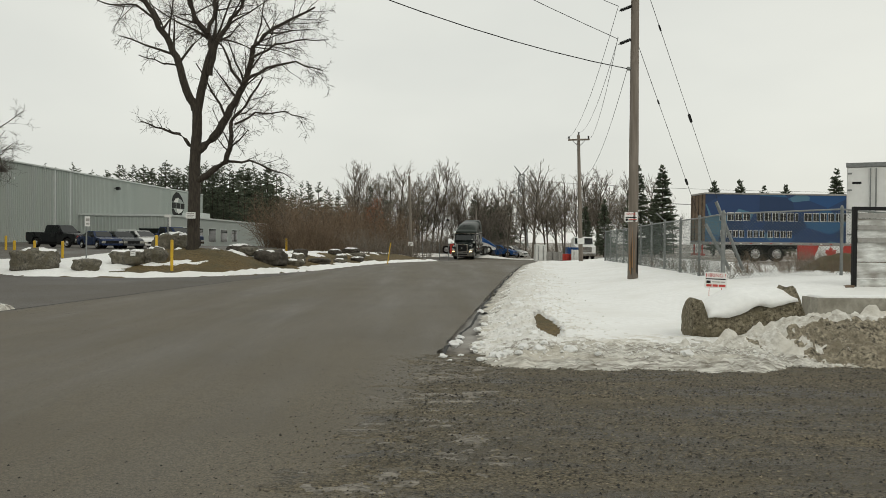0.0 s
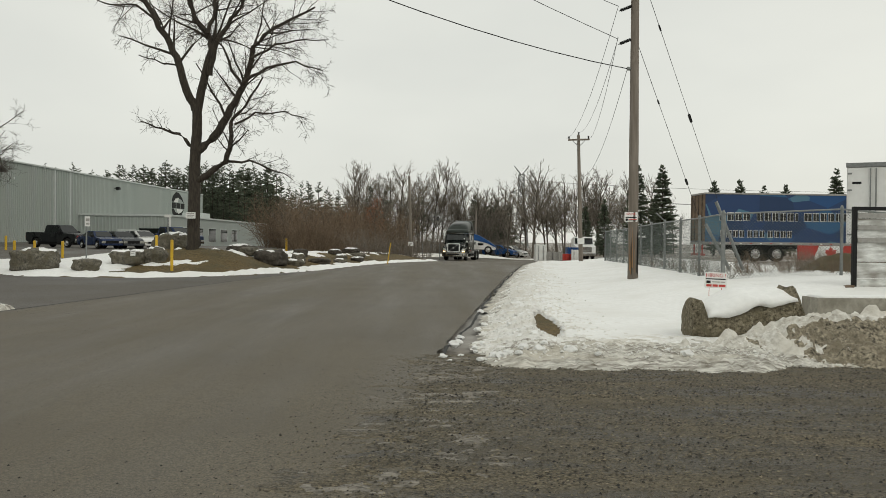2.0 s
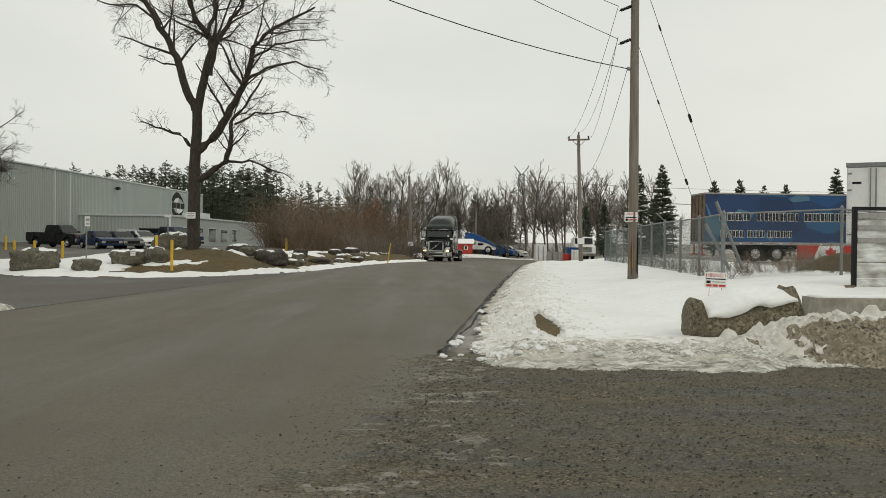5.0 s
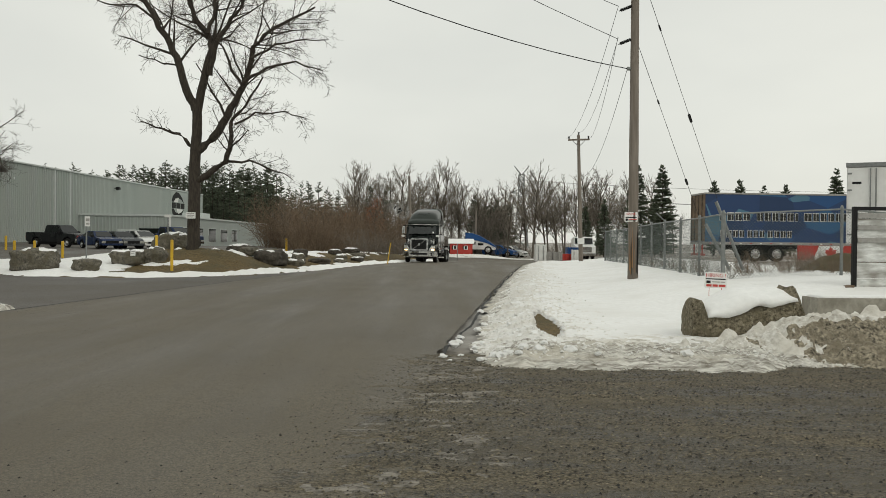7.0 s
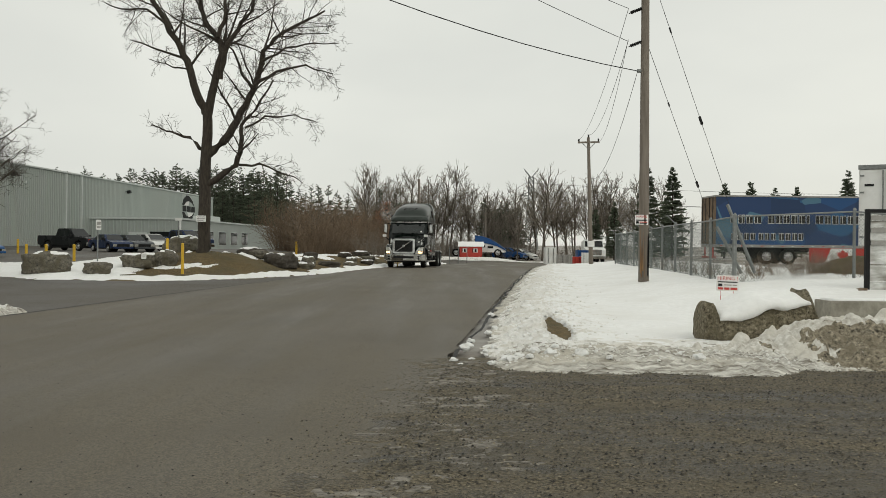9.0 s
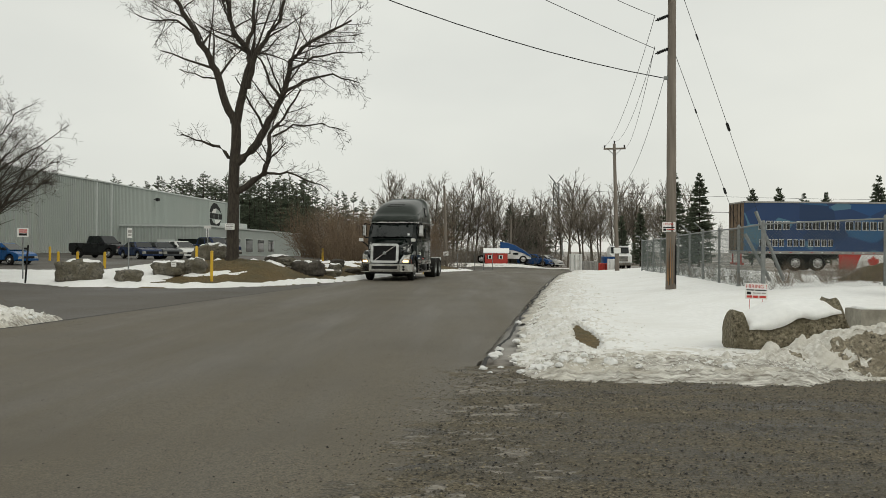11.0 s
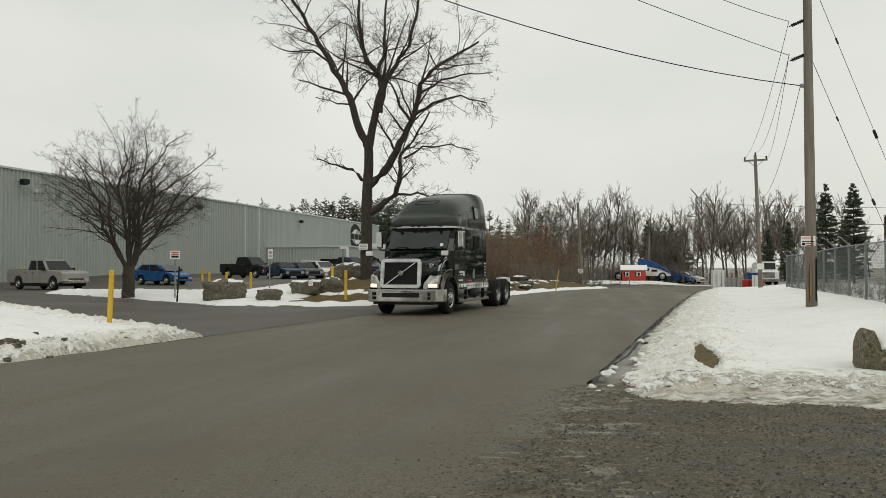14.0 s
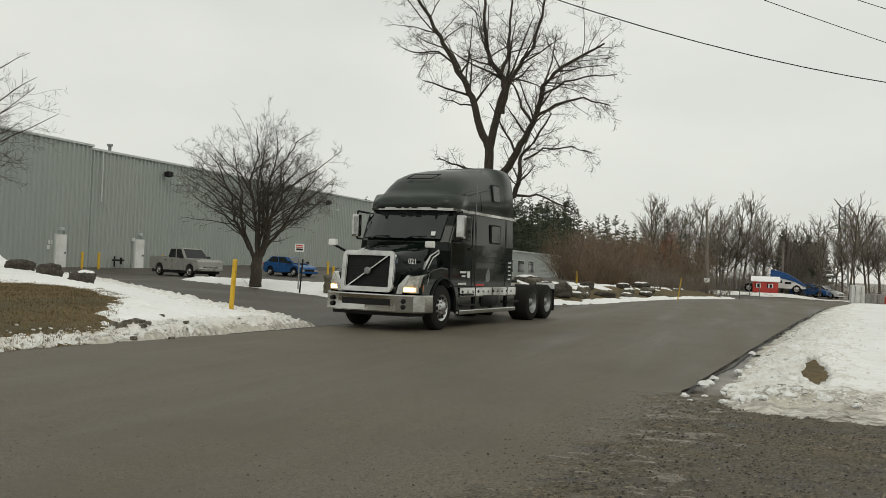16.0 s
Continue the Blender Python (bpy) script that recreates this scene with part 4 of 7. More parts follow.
    part("aerial", bm, M_steel, cab)
    # chrome band
    for pts in ([(0.8, 2.80), (4.36, 2.80), (4.36, 2.865), (0.8, 2.865)],):
        for s in (1, -1):
            bm = BM()
            extrude_poly(bm, pts, "x", s * 1.185, s * 1.235)
            part("band", bm, M_chrome, cab, "chrome band")
    bm = BM()
    loft(bm, [[(x, y0, 2.81), (x, y0 - 0.03, 2.81), (x, y0 - 0.03, 2.875), (x, y0, 2.875)] for x, y0 in
              ((-1.2, 0.86), (-1.13, 0.56), (-0.8, 0.36), (0, 0.28), (0.8, 0.36), (1.13, 0.56), (1.2, 0.86))])
    part("band", bm, M_chrome, cab, "chrome band")
    for x in (-0.75, -0.22, 0, 0.22, 0.75):
        bm = BM()
        box(bm, x - 0.06, x + 0.06, 0.22, 0.33, 2.85, 2.89, 0.01)
        part("marker_lamp", bm, M_dark, fair)
    # windscreen: one wrapped pane
    bm = BM()
    cols = []
    for x, y0, y1 in ((-1.03, 0.10, 0.56), (-0.80, 0.015, 0.47), (-0.52, -0.03, 0.425), (0, -0.045, 0.40), (0.52, -0.03, 0.425), (0.80, 0.015, 0.47), (1.03, 0.10, 0.56)):
        cols.append([(x, y0 - 0.03, 2.12), (x * 0.985, y1 - 0.03, 2.77), (x * 0.985, y1 + 0.05, 2.75), (x, y0 + 0.05, 2.10)])
    loft(bm, cols)
    bmesh.ops.recalc_face_normals(bm, faces=bm.faces[:])
    part("windscreen", bm, M_screen, cab, "dark reflective windscreen")
    bm = BM()
    loft(bm, [[(x, y, z), (x, y - 0.03, z), (x, y - 0.03, z + 0.10), (x, y, z + 0.10)] for x, y, z in ((-1.0, 0.56, 2.70), (0, 0.36, 2.70), (1.0, 0.56, 2.70))])
    part("sun_visor", bm, M_dark, cab)
    for x0, x1 in ((-0.85, -0.25), (0.05, 0.75)):
        bm = BM()
        cyl(bm, (x0, 0.02, 2.14), (x1, -0.075, 2.17), 0.012, seg=6)
        cyl(bm, (x0 + 0.1, -0.06, 2.10), ((x0 + x1) / 2, -0.075, 2.17), 0.014, seg=6)
        part("wiper", bm, M_dark, cab)
    # the dim interior is put into the panes' dark colour; a label sticks inside the glass
    bm = BM()
    panel(bm, [(-0.05, -0.06), (0.05, -0.06), (0.05, 0.06), (-0.05, 0.06)], 0.004, pose(0.86, 0.05, 2.24, -36, 0, 14))
    part("sticker", bm, M_mark, cab)
    # side doors, windows
    for s in (1, -1):
        sx = lambda v: s * v
        bm = BM()
        extrude_poly(bm, [(0.42, 2.12), (0.62, 2.66), (1.38, 2.70), (1.38, 2.12)], "x", sx(1.20), sx(1.232))
        part("door_window", bm, M_glass_dark, cab)
        bm = BM()
        o = [(0.30, 1.0), (0.30, 2.08), (0.62, 2.76), (1.55, 2.78), (1.55, 1.0)]
        i2 = [(0.33, 1.03), (0.33, 2.08), (0.64, 2.73), (1.52, 2.75), (1.52, 1.03)]
        n = len(o)
        for a, b, c, d in [(o[k], o[(k + 1) % n], i2[(k + 1) % n], i2[k]) for k in range(n)]:
            extrude_poly(bm, [a, b, c, d], "x", sx(1.215), sx(1.226))
        part("door_seam", bm, M_dark, cab)
        bm = BM()
        box(bm, sx(1.22), sx(1.26), 1.34, 1.50, 1.90, 1.95, 0.008)
        part("door_handle", bm, M_dark, cab)
        # bunk windows
        for yc, zc, hy, hz, xo, tilt in ((2.95, 2.36, 0.33, 0.25, 1.222, 0.0), (3.05, 3.44, 0.25, 0.24, 1.150, 0.115)):
            ring = rrect(hy, hz, 0.07)
            owner, pane_of = (cab if zc < 3 else fair), None
            for nm, k, off, mt in (("bunk_window", 1.0, 0.016, M_dark), ("pane", 0.84, 0.024, M_glass_dark)):
                bm = BM()
                loft(bm, [[(sx(xo - tilt * b * k + o), yc + a * k, zc + b * k) for a, b in ring] for o in (-0.05, off)])
                bmesh.ops.recalc_face_normals(bm, faces=bm.faces[:])
                pane_of = part(nm, bm, mt, pane_of or owner)
        # seam of the rear side extender and bunk hatch
        bm = BM()
        for y0 in (1.72, 3.72):
            box(bm, sx(1.216), sx(1.224), y0, y0 + 0.022, 1.0, 2.8)
        for z0 in (1.62,):
            box(bm, sx(1.216), sx(1.224), 1.74, 3.72, z0, z0 + 0.014)
        part("body_seam", bm, M_dark, cab)
        # rear extender band of small notices
        for k in range(5):
            bm = BM()
            box(bm, sx(1.218), sx(1.2265), 3.94 + 0.02 * (k % 2), 4.16 - 0.04 * (k % 3), 1.62 - 0.11 * k, 1.655 - 0.11 * k)
            part("notice", bm, M_mark, cab)
        # door lettering bars
        for y0, y1, z0, z1 in ((0.85, 1.2, 1.33, 1.38), (0.95, 1.15, 1.24, 1.28), (0.75, 1.2, 1.05, 1.10), (1.26, 1.42, 1.22, 1.38)):
            bm = BM()
            box(bm, sx(1.218), sx(1.228), y0, y1, z0, z1)
            part("lettering_bar", bm, M_mark, cab)
        bm = BM()
        extrude_poly(bm, [(2.42, 1.12), (2.66, 1.12), (2.70, 1.30), (2.6, 1.48), (2.5, 1.40), (2.42, 1.28)], "x", sx(1.218), sx(1.226))
        part("emblem", bm, M_steel, cab)
        bm = BM()
        box(bm, sx(1.218), sx(1.227), 1.78, 2.3, 1.02, 1.07)
        part("lettering_bar", bm, M_red_mark, cab)
        # door mirrors
        bm = BM()
        box(bm, sx(1.34), sx(1.54), 0.28, 0.44, 2.14, 2.70, 0.05)
        mir = part("mirror", bm, M_chrome, t, "tall chrome door mirror")
        bm = BM()
        cyl(bm, (sx(1.2), 0.55, 2.74), (sx(1.44), 0.38, 2.78), 0.025, seg=8)
        cyl(bm, (sx(1.44), 0.38, 2.78), (sx(1.44), 0.38, 2.1), 0.022, seg=8)
        cyl(bm, (sx(1.44), 0.38, 2.1), (sx(1.2), 0.42, 2.08), 0.025, seg=8)
        part("mirror_arm", bm, M_dark, mir)
        # hood mirrors
        bm = BM()
        box(bm, sx(1.17), sx(1.39), -0.96, -0.86, 1.88, 2.03, 0.035)
        mir = part("hood_mirror", bm, M_white, t, "white convex hood mirror on a black arm")
        bm = BM()
        cyl(bm, (sx(1.27), -0.90, 1.90), (sx(1.12), -0.62, 1.76), 0.03, seg=8)
        cyl(bm, (sx(1.12), -0.62, 1.76), (sx(0.98), -0.55, 1.60), 0.035, seg=8)
        part("mirror_arm", bm, M_dark, mir)
        # front fender with its wheel arch
        bm = BM()
        arch = [(0.0 + 0.66 * math.cos(radians(a)), 0.53 + 0.66 * math.sin(radians(a))) for a in range(-8, 189, 14)]
        out = [(-1.0, 0.62), (-1.10, 0.95), (-0.95, 1.24), (-0.55, 1.40), (-0.1, 1.46), (0.4, 1.42), (0.72, 1.22), (0.86, 0.9), (0.92, 0.45)]
        extrude_poly(bm, out + arch, "x", sx(0.80), sx(1.20), 0.035)
        part("fender", bm, M_green, t)
        bm = BM()
        lip = [(0.0 + 0.70 * math.cos(radians(a)), 0.53 + 0.70 * math.sin(radians(a))) for a in range(-8, 189, 14)]
        extrude_poly(bm, lip + arch[::-1], "x", sx(1.19), sx(1.235))
        part("arch_lip", bm, M_dark, t)
        # headlamp
        bm = BM()
        loft(bm, [[(sx(0.80), -1.30, 0.86), (sx(1.12), -1.16, 0.86), (sx(1.19), -0.82, 0.88), (sx(1.0), -0.80, 0.88)],
                  [(sx(0.86), -1.29, 1.02), (sx(1.14), -1.14, 1.06), (sx(1.205), -0.78, 1.10), (sx(1.0), -0.78, 1.0)],
                  [(sx(0.96), -1.20, 1.22), (sx(1.15), -1.04, 1.26), (sx(1.20), -0.72, 1.30), (sx(1.0), -0.7, 1.2)]])
        bmesh.ops.recalc_face_normals(bm, faces=bm.faces[:])
        hl = part("headlamp", bm, M_lamp_glass, t, "clear headlamp with its low beam lit")
        bm = BM()
        panel(bm, [(-0.13, -0.045), (0.13, -0.045), (0.13, 0.045), (-0.13, 0.045)], 0.01, pose(sx(0.985), -1.245, 0.935, 0, 0, s * 24))
        part("bulb", bm, M_lit, hl)
        bm = BM()
        panel(bm, [(-0.05, -0.07), (0.05, -0.07), (0.05, 0.07), (-0.05, 0.07)], 0.01, pose(sx(1.175), -1.03, 0.97, 0, 0, s * 66))
        part("turn_lamp", bm, M_amber, hl)
        # pale bezel between lamp and grille
        bm = BM()
        loft(bm, [[(sx(0.70), -1.33, 0.84), (sx(0.84), -1.315, 0.84), (sx(0.84), -1.26, 0.84), (sx(0.70), -1.27, 0.84)],
                  [(sx(0.74), -1.32, 1.02), (sx(0.89), -1.30, 1.02), (sx(0.89), -1.22, 1.02), (sx(0.74), -1.25, 1.02)],
                  [(sx(0.90), -1.21, 1.25), (sx(0.965), -1.19, 1.25), (sx(0.965), -1.1, 1.25), (sx(0.90), -1.12, 1.25)]])
        bmesh.ops.recalc_face_normals(bm, faces=bm.faces[:])
        part("bezel", bm, M_chrome, hl)
        # hood vent trim
        bm = BM()
        zig = [(-0.62, 1.38), (-0.35, 1.76), (0.0, 1.90), (0.0, 1.80), (-0.25, 1.69), (-0.50, 1.37)]
        inn = [(-0.585, 1.405), (-0.33, 1.735), (-0.03, 1.86), (-0.03, 1.82), (-0.27, 1.715), (-0.52, 1.395)]
        n = len(zig)
        for k in range(n):
            q = [(v[0] + 0.02, v[1] - 0.03) for v in (zig[k], zig[(k + 1) % n], inn[(k + 1) % n], inn[k])]
            lo, hi = ([bm.verts.new((sx(0.925 + 0.20 * (y + 0.6) - 0.20 * max(0, z - 1.62) + off), y, z)) for y, z in q] for off in (-0.03, 0.045))
            bm.faces.new(hi)
            for j in range(4):
                bm.faces.new((lo[j], lo[(j + 1) % 4], hi[(j + 1) % 4], hi[j]))
        bmesh.ops.recalc_face_normals(bm, faces=bm.faces[:])
        part("vent_trim", bm, M_chrome, t)
        # side skirt: chrome sill, steps, tank
        bm = BM()
        extrude_poly(bm, [(0.98, 0.42), (0.98, 0.98), (4.55, 0.98), (4.75, 0.80), (4.75, 0.42)], "x", sx(0.75), sx(1.12), 0.03)
        sk = part("side_fairing", bm, M_green, t)
        bm = BM()
        box(bm, sx(1.10), sx(1.17), 1.0, 4.72, 0.74, 0.98, 0.03)
        part("sill", bm, M_chrome, sk, "polished chrome sill")
        for k in range(11):
            y0 = 1.15 + 0.32 * k
            bm = BM()
            bmesh.ops.create_uvsphere(bm, u_segments=10, v_segments=6, radius=1.0, matrix=Matrix.LocRotScale((sx(1.168), y0, 0.875), None, (0.022, 0.055, 0.035)))
            part("sill_lamp", bm, M_chrome if k % 3 else M_dark, sk, smooth=True)
        for y0 in (1.9, 3.0, 4.05):
            bm = BM()
            box(bm, sx(1.10), sx(1.176), y0, y0 + 0.03, 0.43, 0.98)
            part("skirt_seam", bm, M_dark, sk)
        for y0, y1, z in ((1.0, 1.75, 0.52), (1.05, 1.7, 0.78), (4.0, 4.8, 0.55)):
            bm = BM()
            box(bm, sx(1.05), sx(1.24), y0, y1, z, z + 0.05, 0.012)
            part("step", bm, M_dark, sk)
        bm = BM()
        box(bm, sx(1.08), sx(1.18), 0.98, 4.72, 0.32, 0.43, 0.025)
        part("sill", bm, M_chrome, sk, "polished chrome lower sill")
        bm = BM()
        lathe(bm, [(-0.5, 0.01), (-0.5, 0.24), (-0.47, 0.27), (0.47, 0.27), (0.5, 0.24), (0.5, 0.01)], 20)
        tank = part("fuel_tank", bm, M_dark, t)
        tank.matrix_basis = pose(sx(0.93), 2.9, 0.66, 0, 0, 90)
        # mud flap and rear fender
        bm = BM()
        box(bm, sx(0.55), sx(1.2), 7.98, 8.0, 0.22, 1.05)
        part("mud_flap", bm, M_dark, t)
    # bonnet
    bm = BM()
    rings = []
    for y, w, zt, zs in ((-1.31, 0.68, 1.72, 1.60), (-1.1, 0.76, 1.77, 1.62), (-0.6, 0.90, 1.88, 1.66), (-0.1, 1.0, 2.02, 1.76), (0.14, 1.06, 2.09, 1.86)):
        rings.append([(-w, y, 0.80), (-w * 1.02, y, zs - 0.25), (-w * 0.97, y, zs), (-w * 0.72, y, zt - 0.03), (-w * 0.3, y, zt), (w * 0.3, y, zt), (w * 0.72, y, zt - 0.03), (w * 0.97, y, zs), (w * 1.02, y, zs - 0.25), (w, y, 0.80)])
    loft(bm, rings)
    bmesh.ops.recalc_face_normals(bm, faces=bm.faces[:])
    hood = part("bonnet", bm, M_green, t, smooth=True)
    words("021", 0.17, pose(0.865, -0.93, 1.56, 86, 0, 68), M_mark, hood)
    # grille
    gm = pose(0, -1.34, 1.31, -6)
    bm = BM()
    ring_panel(bm, rrect(0.68, 0.46, 0.12), rrect(0.55, 0.35, 0.03), 0.10, gm)
    bmesh.ops.bevel(bm, geom=[e for e in bm.edges if e.is_manifold and e.calc_face_angle(0) > 1.0], offset=0.02, segments=2, affect='EDGES')
    gr = part("grille", bm, M_chrome, t, "broad chrome grille surround")
    bm = BM()
    panel(bm, rrect(0.57, 0.37, 0.03), 0.02, gm)
    part("grille_mesh", bm, M_dark, gr, "black grille mesh")
    for k in range(9):
        bm = BM()
        z = -0.28 + 0.07 * k
        panel(bm, [(-0.55, z - 0.008), (0.55, z - 0.008), (0.55, z + 0.008), (-0.55, z + 0.008)], 0.032, gm)
        part("grille_slat", bm, M_dark, gr)
    bm = BM()
    panel(bm, [(-0.50, -0.34), (-0.45, -0.34), (0.50, 0.34), (0.45, 0.34)], 0.085, gm)
    part("diagonal_bar", bm, M_chrome, gr)
    bm = BM()
    lathe(bm, [(0.0, 0.085), (0.02, 0.085), (0.03, 0.06), (0.03, 0.01)], 20)
    e = part("round_badge", bm, M_steel, gr)
    e.matrix_basis = gm @ pose(0, -0.085, 0, 0, 0, -90)
    # bumper
    bm = BM()
    plan = [(-1.27, -0.62), (-1.27, -1.04), (-1.12, -1.30), (-0.75, -1.44), (0, -1.49), (0.75, -1.44), (1.12, -1.30), (1.27, -1.04), (1.27, -0.62), (1.05, -0.62), (0.6, -1.2), (-0.6, -1.2), (-1.05, -0.62)]
    extrude_poly(bm, plan, "z", 0.42, 0.82, 0.03)
    bp = part("bumper", bm, M_chrome, t, "polished chrome bumper")
    bm = BM()
    extrude_poly(bm, [(-0.62, -1.42), (0, -1.46), (0.62, -1.42), (0.62, -1.462), (0, -1.503), (-0.62, -1.462)], "z", 0.57, 0.71)
    part("bumper_intake", bm, M_dark, bp)
    bm = BM()
    extrude_poly(bm, [(-1.15, -0.8), (-1.0, -1.24), (0, -1.38), (1.0, -1.24), (1.15, -0.8)], "z", 0.34, 0.43)
    part("air_dam", bm, M_dark, bp)
    for s in (1, -1):
        for z in (0.55, 0.68):
            bm = BM()
            lathe(bm, [(0, 0.055), (0.03, 0.055), (0.035, 0.01)], 14)
            f = part("fog_lamp", bm, M_dark, bp)
            f.matrix_basis = pose(s * 0.92, -1.392, z, 0, 0, -90 + s * 18)
    # chassis behind the cab
    for s in (1, -1):
        bm = BM()
        box(bm, s * 0.38, s * 0.46, 0.3, 7.9, 0.72, 0.98)
        part("chassis_rail", bm, M_dark, t)
    bm = BM()
    box(bm, -0.84, 0.84, -0.95, 4.3, 0.36, 0.99, 0.04)
    part("underbody", bm, M_dark, t)
    bm = BM()
    lathe(bm, [(0.0, 0.48), (0.06, 0.48), (0.08, 0.4), (0.08, 0.1)], 24)
    fw = part("fifth_wheel", bm, M_dark, t)
    fw.matrix_basis = pose(0, 6.5, 1.08, 0, -90)
    bm = BM()
    box(bm, -1.1, 1.1, 4.40, 4.8, 1.0, 1.08, 0.01)
    box(bm, -0.6, 0.6, 4.9, 7.0, 0.99, 1.03)
    part("deck_plate", bm, M_alu, t)
    for y in (5.95, 7.25, 0.0):
        bm = BM()
        cyl(bm, (-0.95, y, 0.53), (0.95, y, 0.53), 0.09, seg=10)
        part("axle", bm, M_dark, t)
    bm = BM()
    for k in range(3):
        cyl(bm, (-0.3 + 0.3 * k, 4.6, 1.9), (-0.1 + 0.1 * k, 5.2, 1.2), 0.025, seg=6)
        cyl(bm, (-0.1 + 0.1 * k, 5.2, 1.2), (0, 6.0, 1.1), 0.025, seg=6)
    part("air_hose", bm, M_dark, t)
    for s in (1, -1):
        bm = BM()
        box(bm, s * 0.62, s * 1.2, 7.9, 7.98, 0.9, 1.08, 0.01)
        part("tail_bracket", bm, M_white, t)
    wheels = []
    for s in (1, -1):
        wheels.append(wheel(t, s * 1.04, 0.0, 0.52, 0.28, s, 0.31))
        for y in (5.95, 7.25):
            wheels.append(wheel(t, s * 0.93, y, 0.52, 0.28, s, 0.31, dual=True, holes=8))
    return t, wheels


truck, truck_wheels = build_truck()


# ---- parked cars and pick-ups: origin on the ground at the middle, nose towards -y ----
def greenhouse(bm, z0, z1, y0, y1, yt0, yt1, w0, w1):
    loft(bm, [[(-w0, y0, z0), (w0, y0, z0), (w0, y1, z0), (-w0, y1, z0)], [(-w1, yt0, z1), (w1, yt0, z1), (w1, yt1, z1), (-w1, yt1, z1)]])
    bmesh.ops.recalc_face_normals(bm, faces=bm.faces[:])


def vehicle(kind, m, colour, label):
    c = thing("pickup_truck" if kind == "pickup" else "car", m, label, "pickup truck" if kind == "pickup" else "car", "parked cars")
    if kind == "pickup":
        half, hw, wr, axles = 2.95, 0.98, 0.40, (-1.95, 1.72)
        side = [(-2.90, 0.55), (-2.95, 0.80), (-2.93, 1.06), (-2.78, 1.17), (-1.5, 1.25), (-1.2, 1.27), (1.0, 1.27), (1.05, 1.31), (2.90, 1.31), (2.95, 1.22), (2.95, 0.62), (2.8, 0.50)]
        roof = (1.22, 1.94, -1.45, 0.85, -0.72, 0.70, 0.94, 0.78)
    else:
        half, hw, wr, axles = 2.2, 0.89, 0.32, (-1.33, 1.32)
        side = [(-2.18, 0.40), (-2.2, 0.66), (-2.05, 0.80), (-1.05, 0.95), (-0.95, 0.96), (1.75, 1.0), (2.12, 0.94), (2.2, 0.55), (2.1, 0.36)]
        if kind == "hatch":
            side = [(-2.12, 0.36), (-2.18, 0.60), (-2.08, 0.74), (-1.75, 0.86), (-1.15, 0.98), (1.85, 1.10), (2.08, 1.00), (2.14, 0.55), (2.05, 0.36)]
        roof = (0.99, 1.52, -1.30, 2.02, -0.30, 1.50, 0.85, 0.66) if kind == "hatch" else (0.93, 1.42, -1.05, 1.75, -0.3, 0.95, 0.84, 0.62)
    low = [p for p in side]
    cut = []
    for ya in axles[::-1]:
        cut += [(ya + (wr + 0.09) * math.cos(radians(a)), wr + 0.02 + (wr + 0.09) * math.sin(radians(a))) for a in range(0, 181, 20)]
    zb = low[0][1] - 0.12
    bm = BM()
    extrude_poly(bm, low + [(axles[1] + wr + 0.12, zb)] + cut[:10] + [(0, zb)] + cut[10:] + [(axles[0] - wr - 0.12, zb)], "x", -hw, hw, 0.05)
    body = part("body", bm, colour, c)
    bm = BM()
    greenhouse(bm, *roof)
    bmesh.ops.bevel(bm, geom=bm.edges[:], offset=0.06, segments=2, affect='EDGES')
    part("cabin", bm, colour, c)
    z0, z1, y0, y1, t0, t1, w0, w1 = roof
    a, b = 0.08, 0.90
    mixv = lambda p, q, u: p + (q - p) * u
    # windscreen, rear screen, side glass
    for ya, yb, s in ((y0, t0, -1), (y1, t1, 1)):
        bm = BM()
        pts = [(-w, mixv(ya, yb, u) + s * 0.012, mixv(z0, z1, u) + 0.008) for u, w in ((a, mixv(w0, w1, a) - 0.09), (b, mixv(w0, w1, b) - 0.09))]
        pts = [pts[0], (-pts[0][0], *pts[0][1:]), (-pts[1][0], *pts[1][1:]), pts[1]]
        f = bm.faces.new([bm.verts.new(p) for p in pts])
        r = bmesh.ops.extrude_face_region(bm, geom=[f])
        bmesh.ops.translate(bm, verts=[v for v in r["geom"] if isinstance(v, bmesh.types.BMVert)], vec=(0, -s * 0.05, -0.02))
        bmesh.ops.recalc_face_normals(bm, faces=bm.faces[:])
        part("windscreen" if s < 0 else "rear_screen", bm, M_glass_dark, c)
    spans = ((0.10, 0.47), (0.53, 0.92)) if kind == "pickup" else ((0.14, 0.50), (0.54, 0.90))
    for s in (1, -1):
        for u0, u1 in spans:
            bm = BM()
            q = []
            for u, v in ((u0, a), (u1, a), (u1, b), (u0, b)):
                yy = mixv(mixv(y0, y1, u), mixv(t0, t1, u), v)
                q.append((s * (mixv(w0, w1, v) + 0.006), yy, mixv(z0, z1, v)))
            f = bm.faces.new([bm.verts.new(p) for p in q])
            r = bmesh.ops.extrude_face_region(bm, geom=[f])
            bmesh.ops.translate(bm, verts=[v for v in r["geom"] if isinstance(v, bmesh.types.BMVert)], vec=(-s * 0.04, 0, 0))
            bmesh.ops.recalc_face_normals(bm, faces=bm.faces[:])
            part("side_window", bm, M_glass_dark, c)
        bm = BM()
        box(bm, s * (hw - 0.02), s * (hw + 0.2), y0 + 0.25, y0 + 0.42, z0 + 0.02, z0 + 0.2, 0.03)
        part("mirror", bm, M_dark, c)
        bm = BM()
        box(bm, s * hw * 0.62, s * (hw - 0.015), -half - 0.01, -half + 0.25, low[1][1] - 0.22, low[1][1] - 0.03, 0.03)
        part("headlamp", bm, M_lamp_glass, c)
        bm = BM()
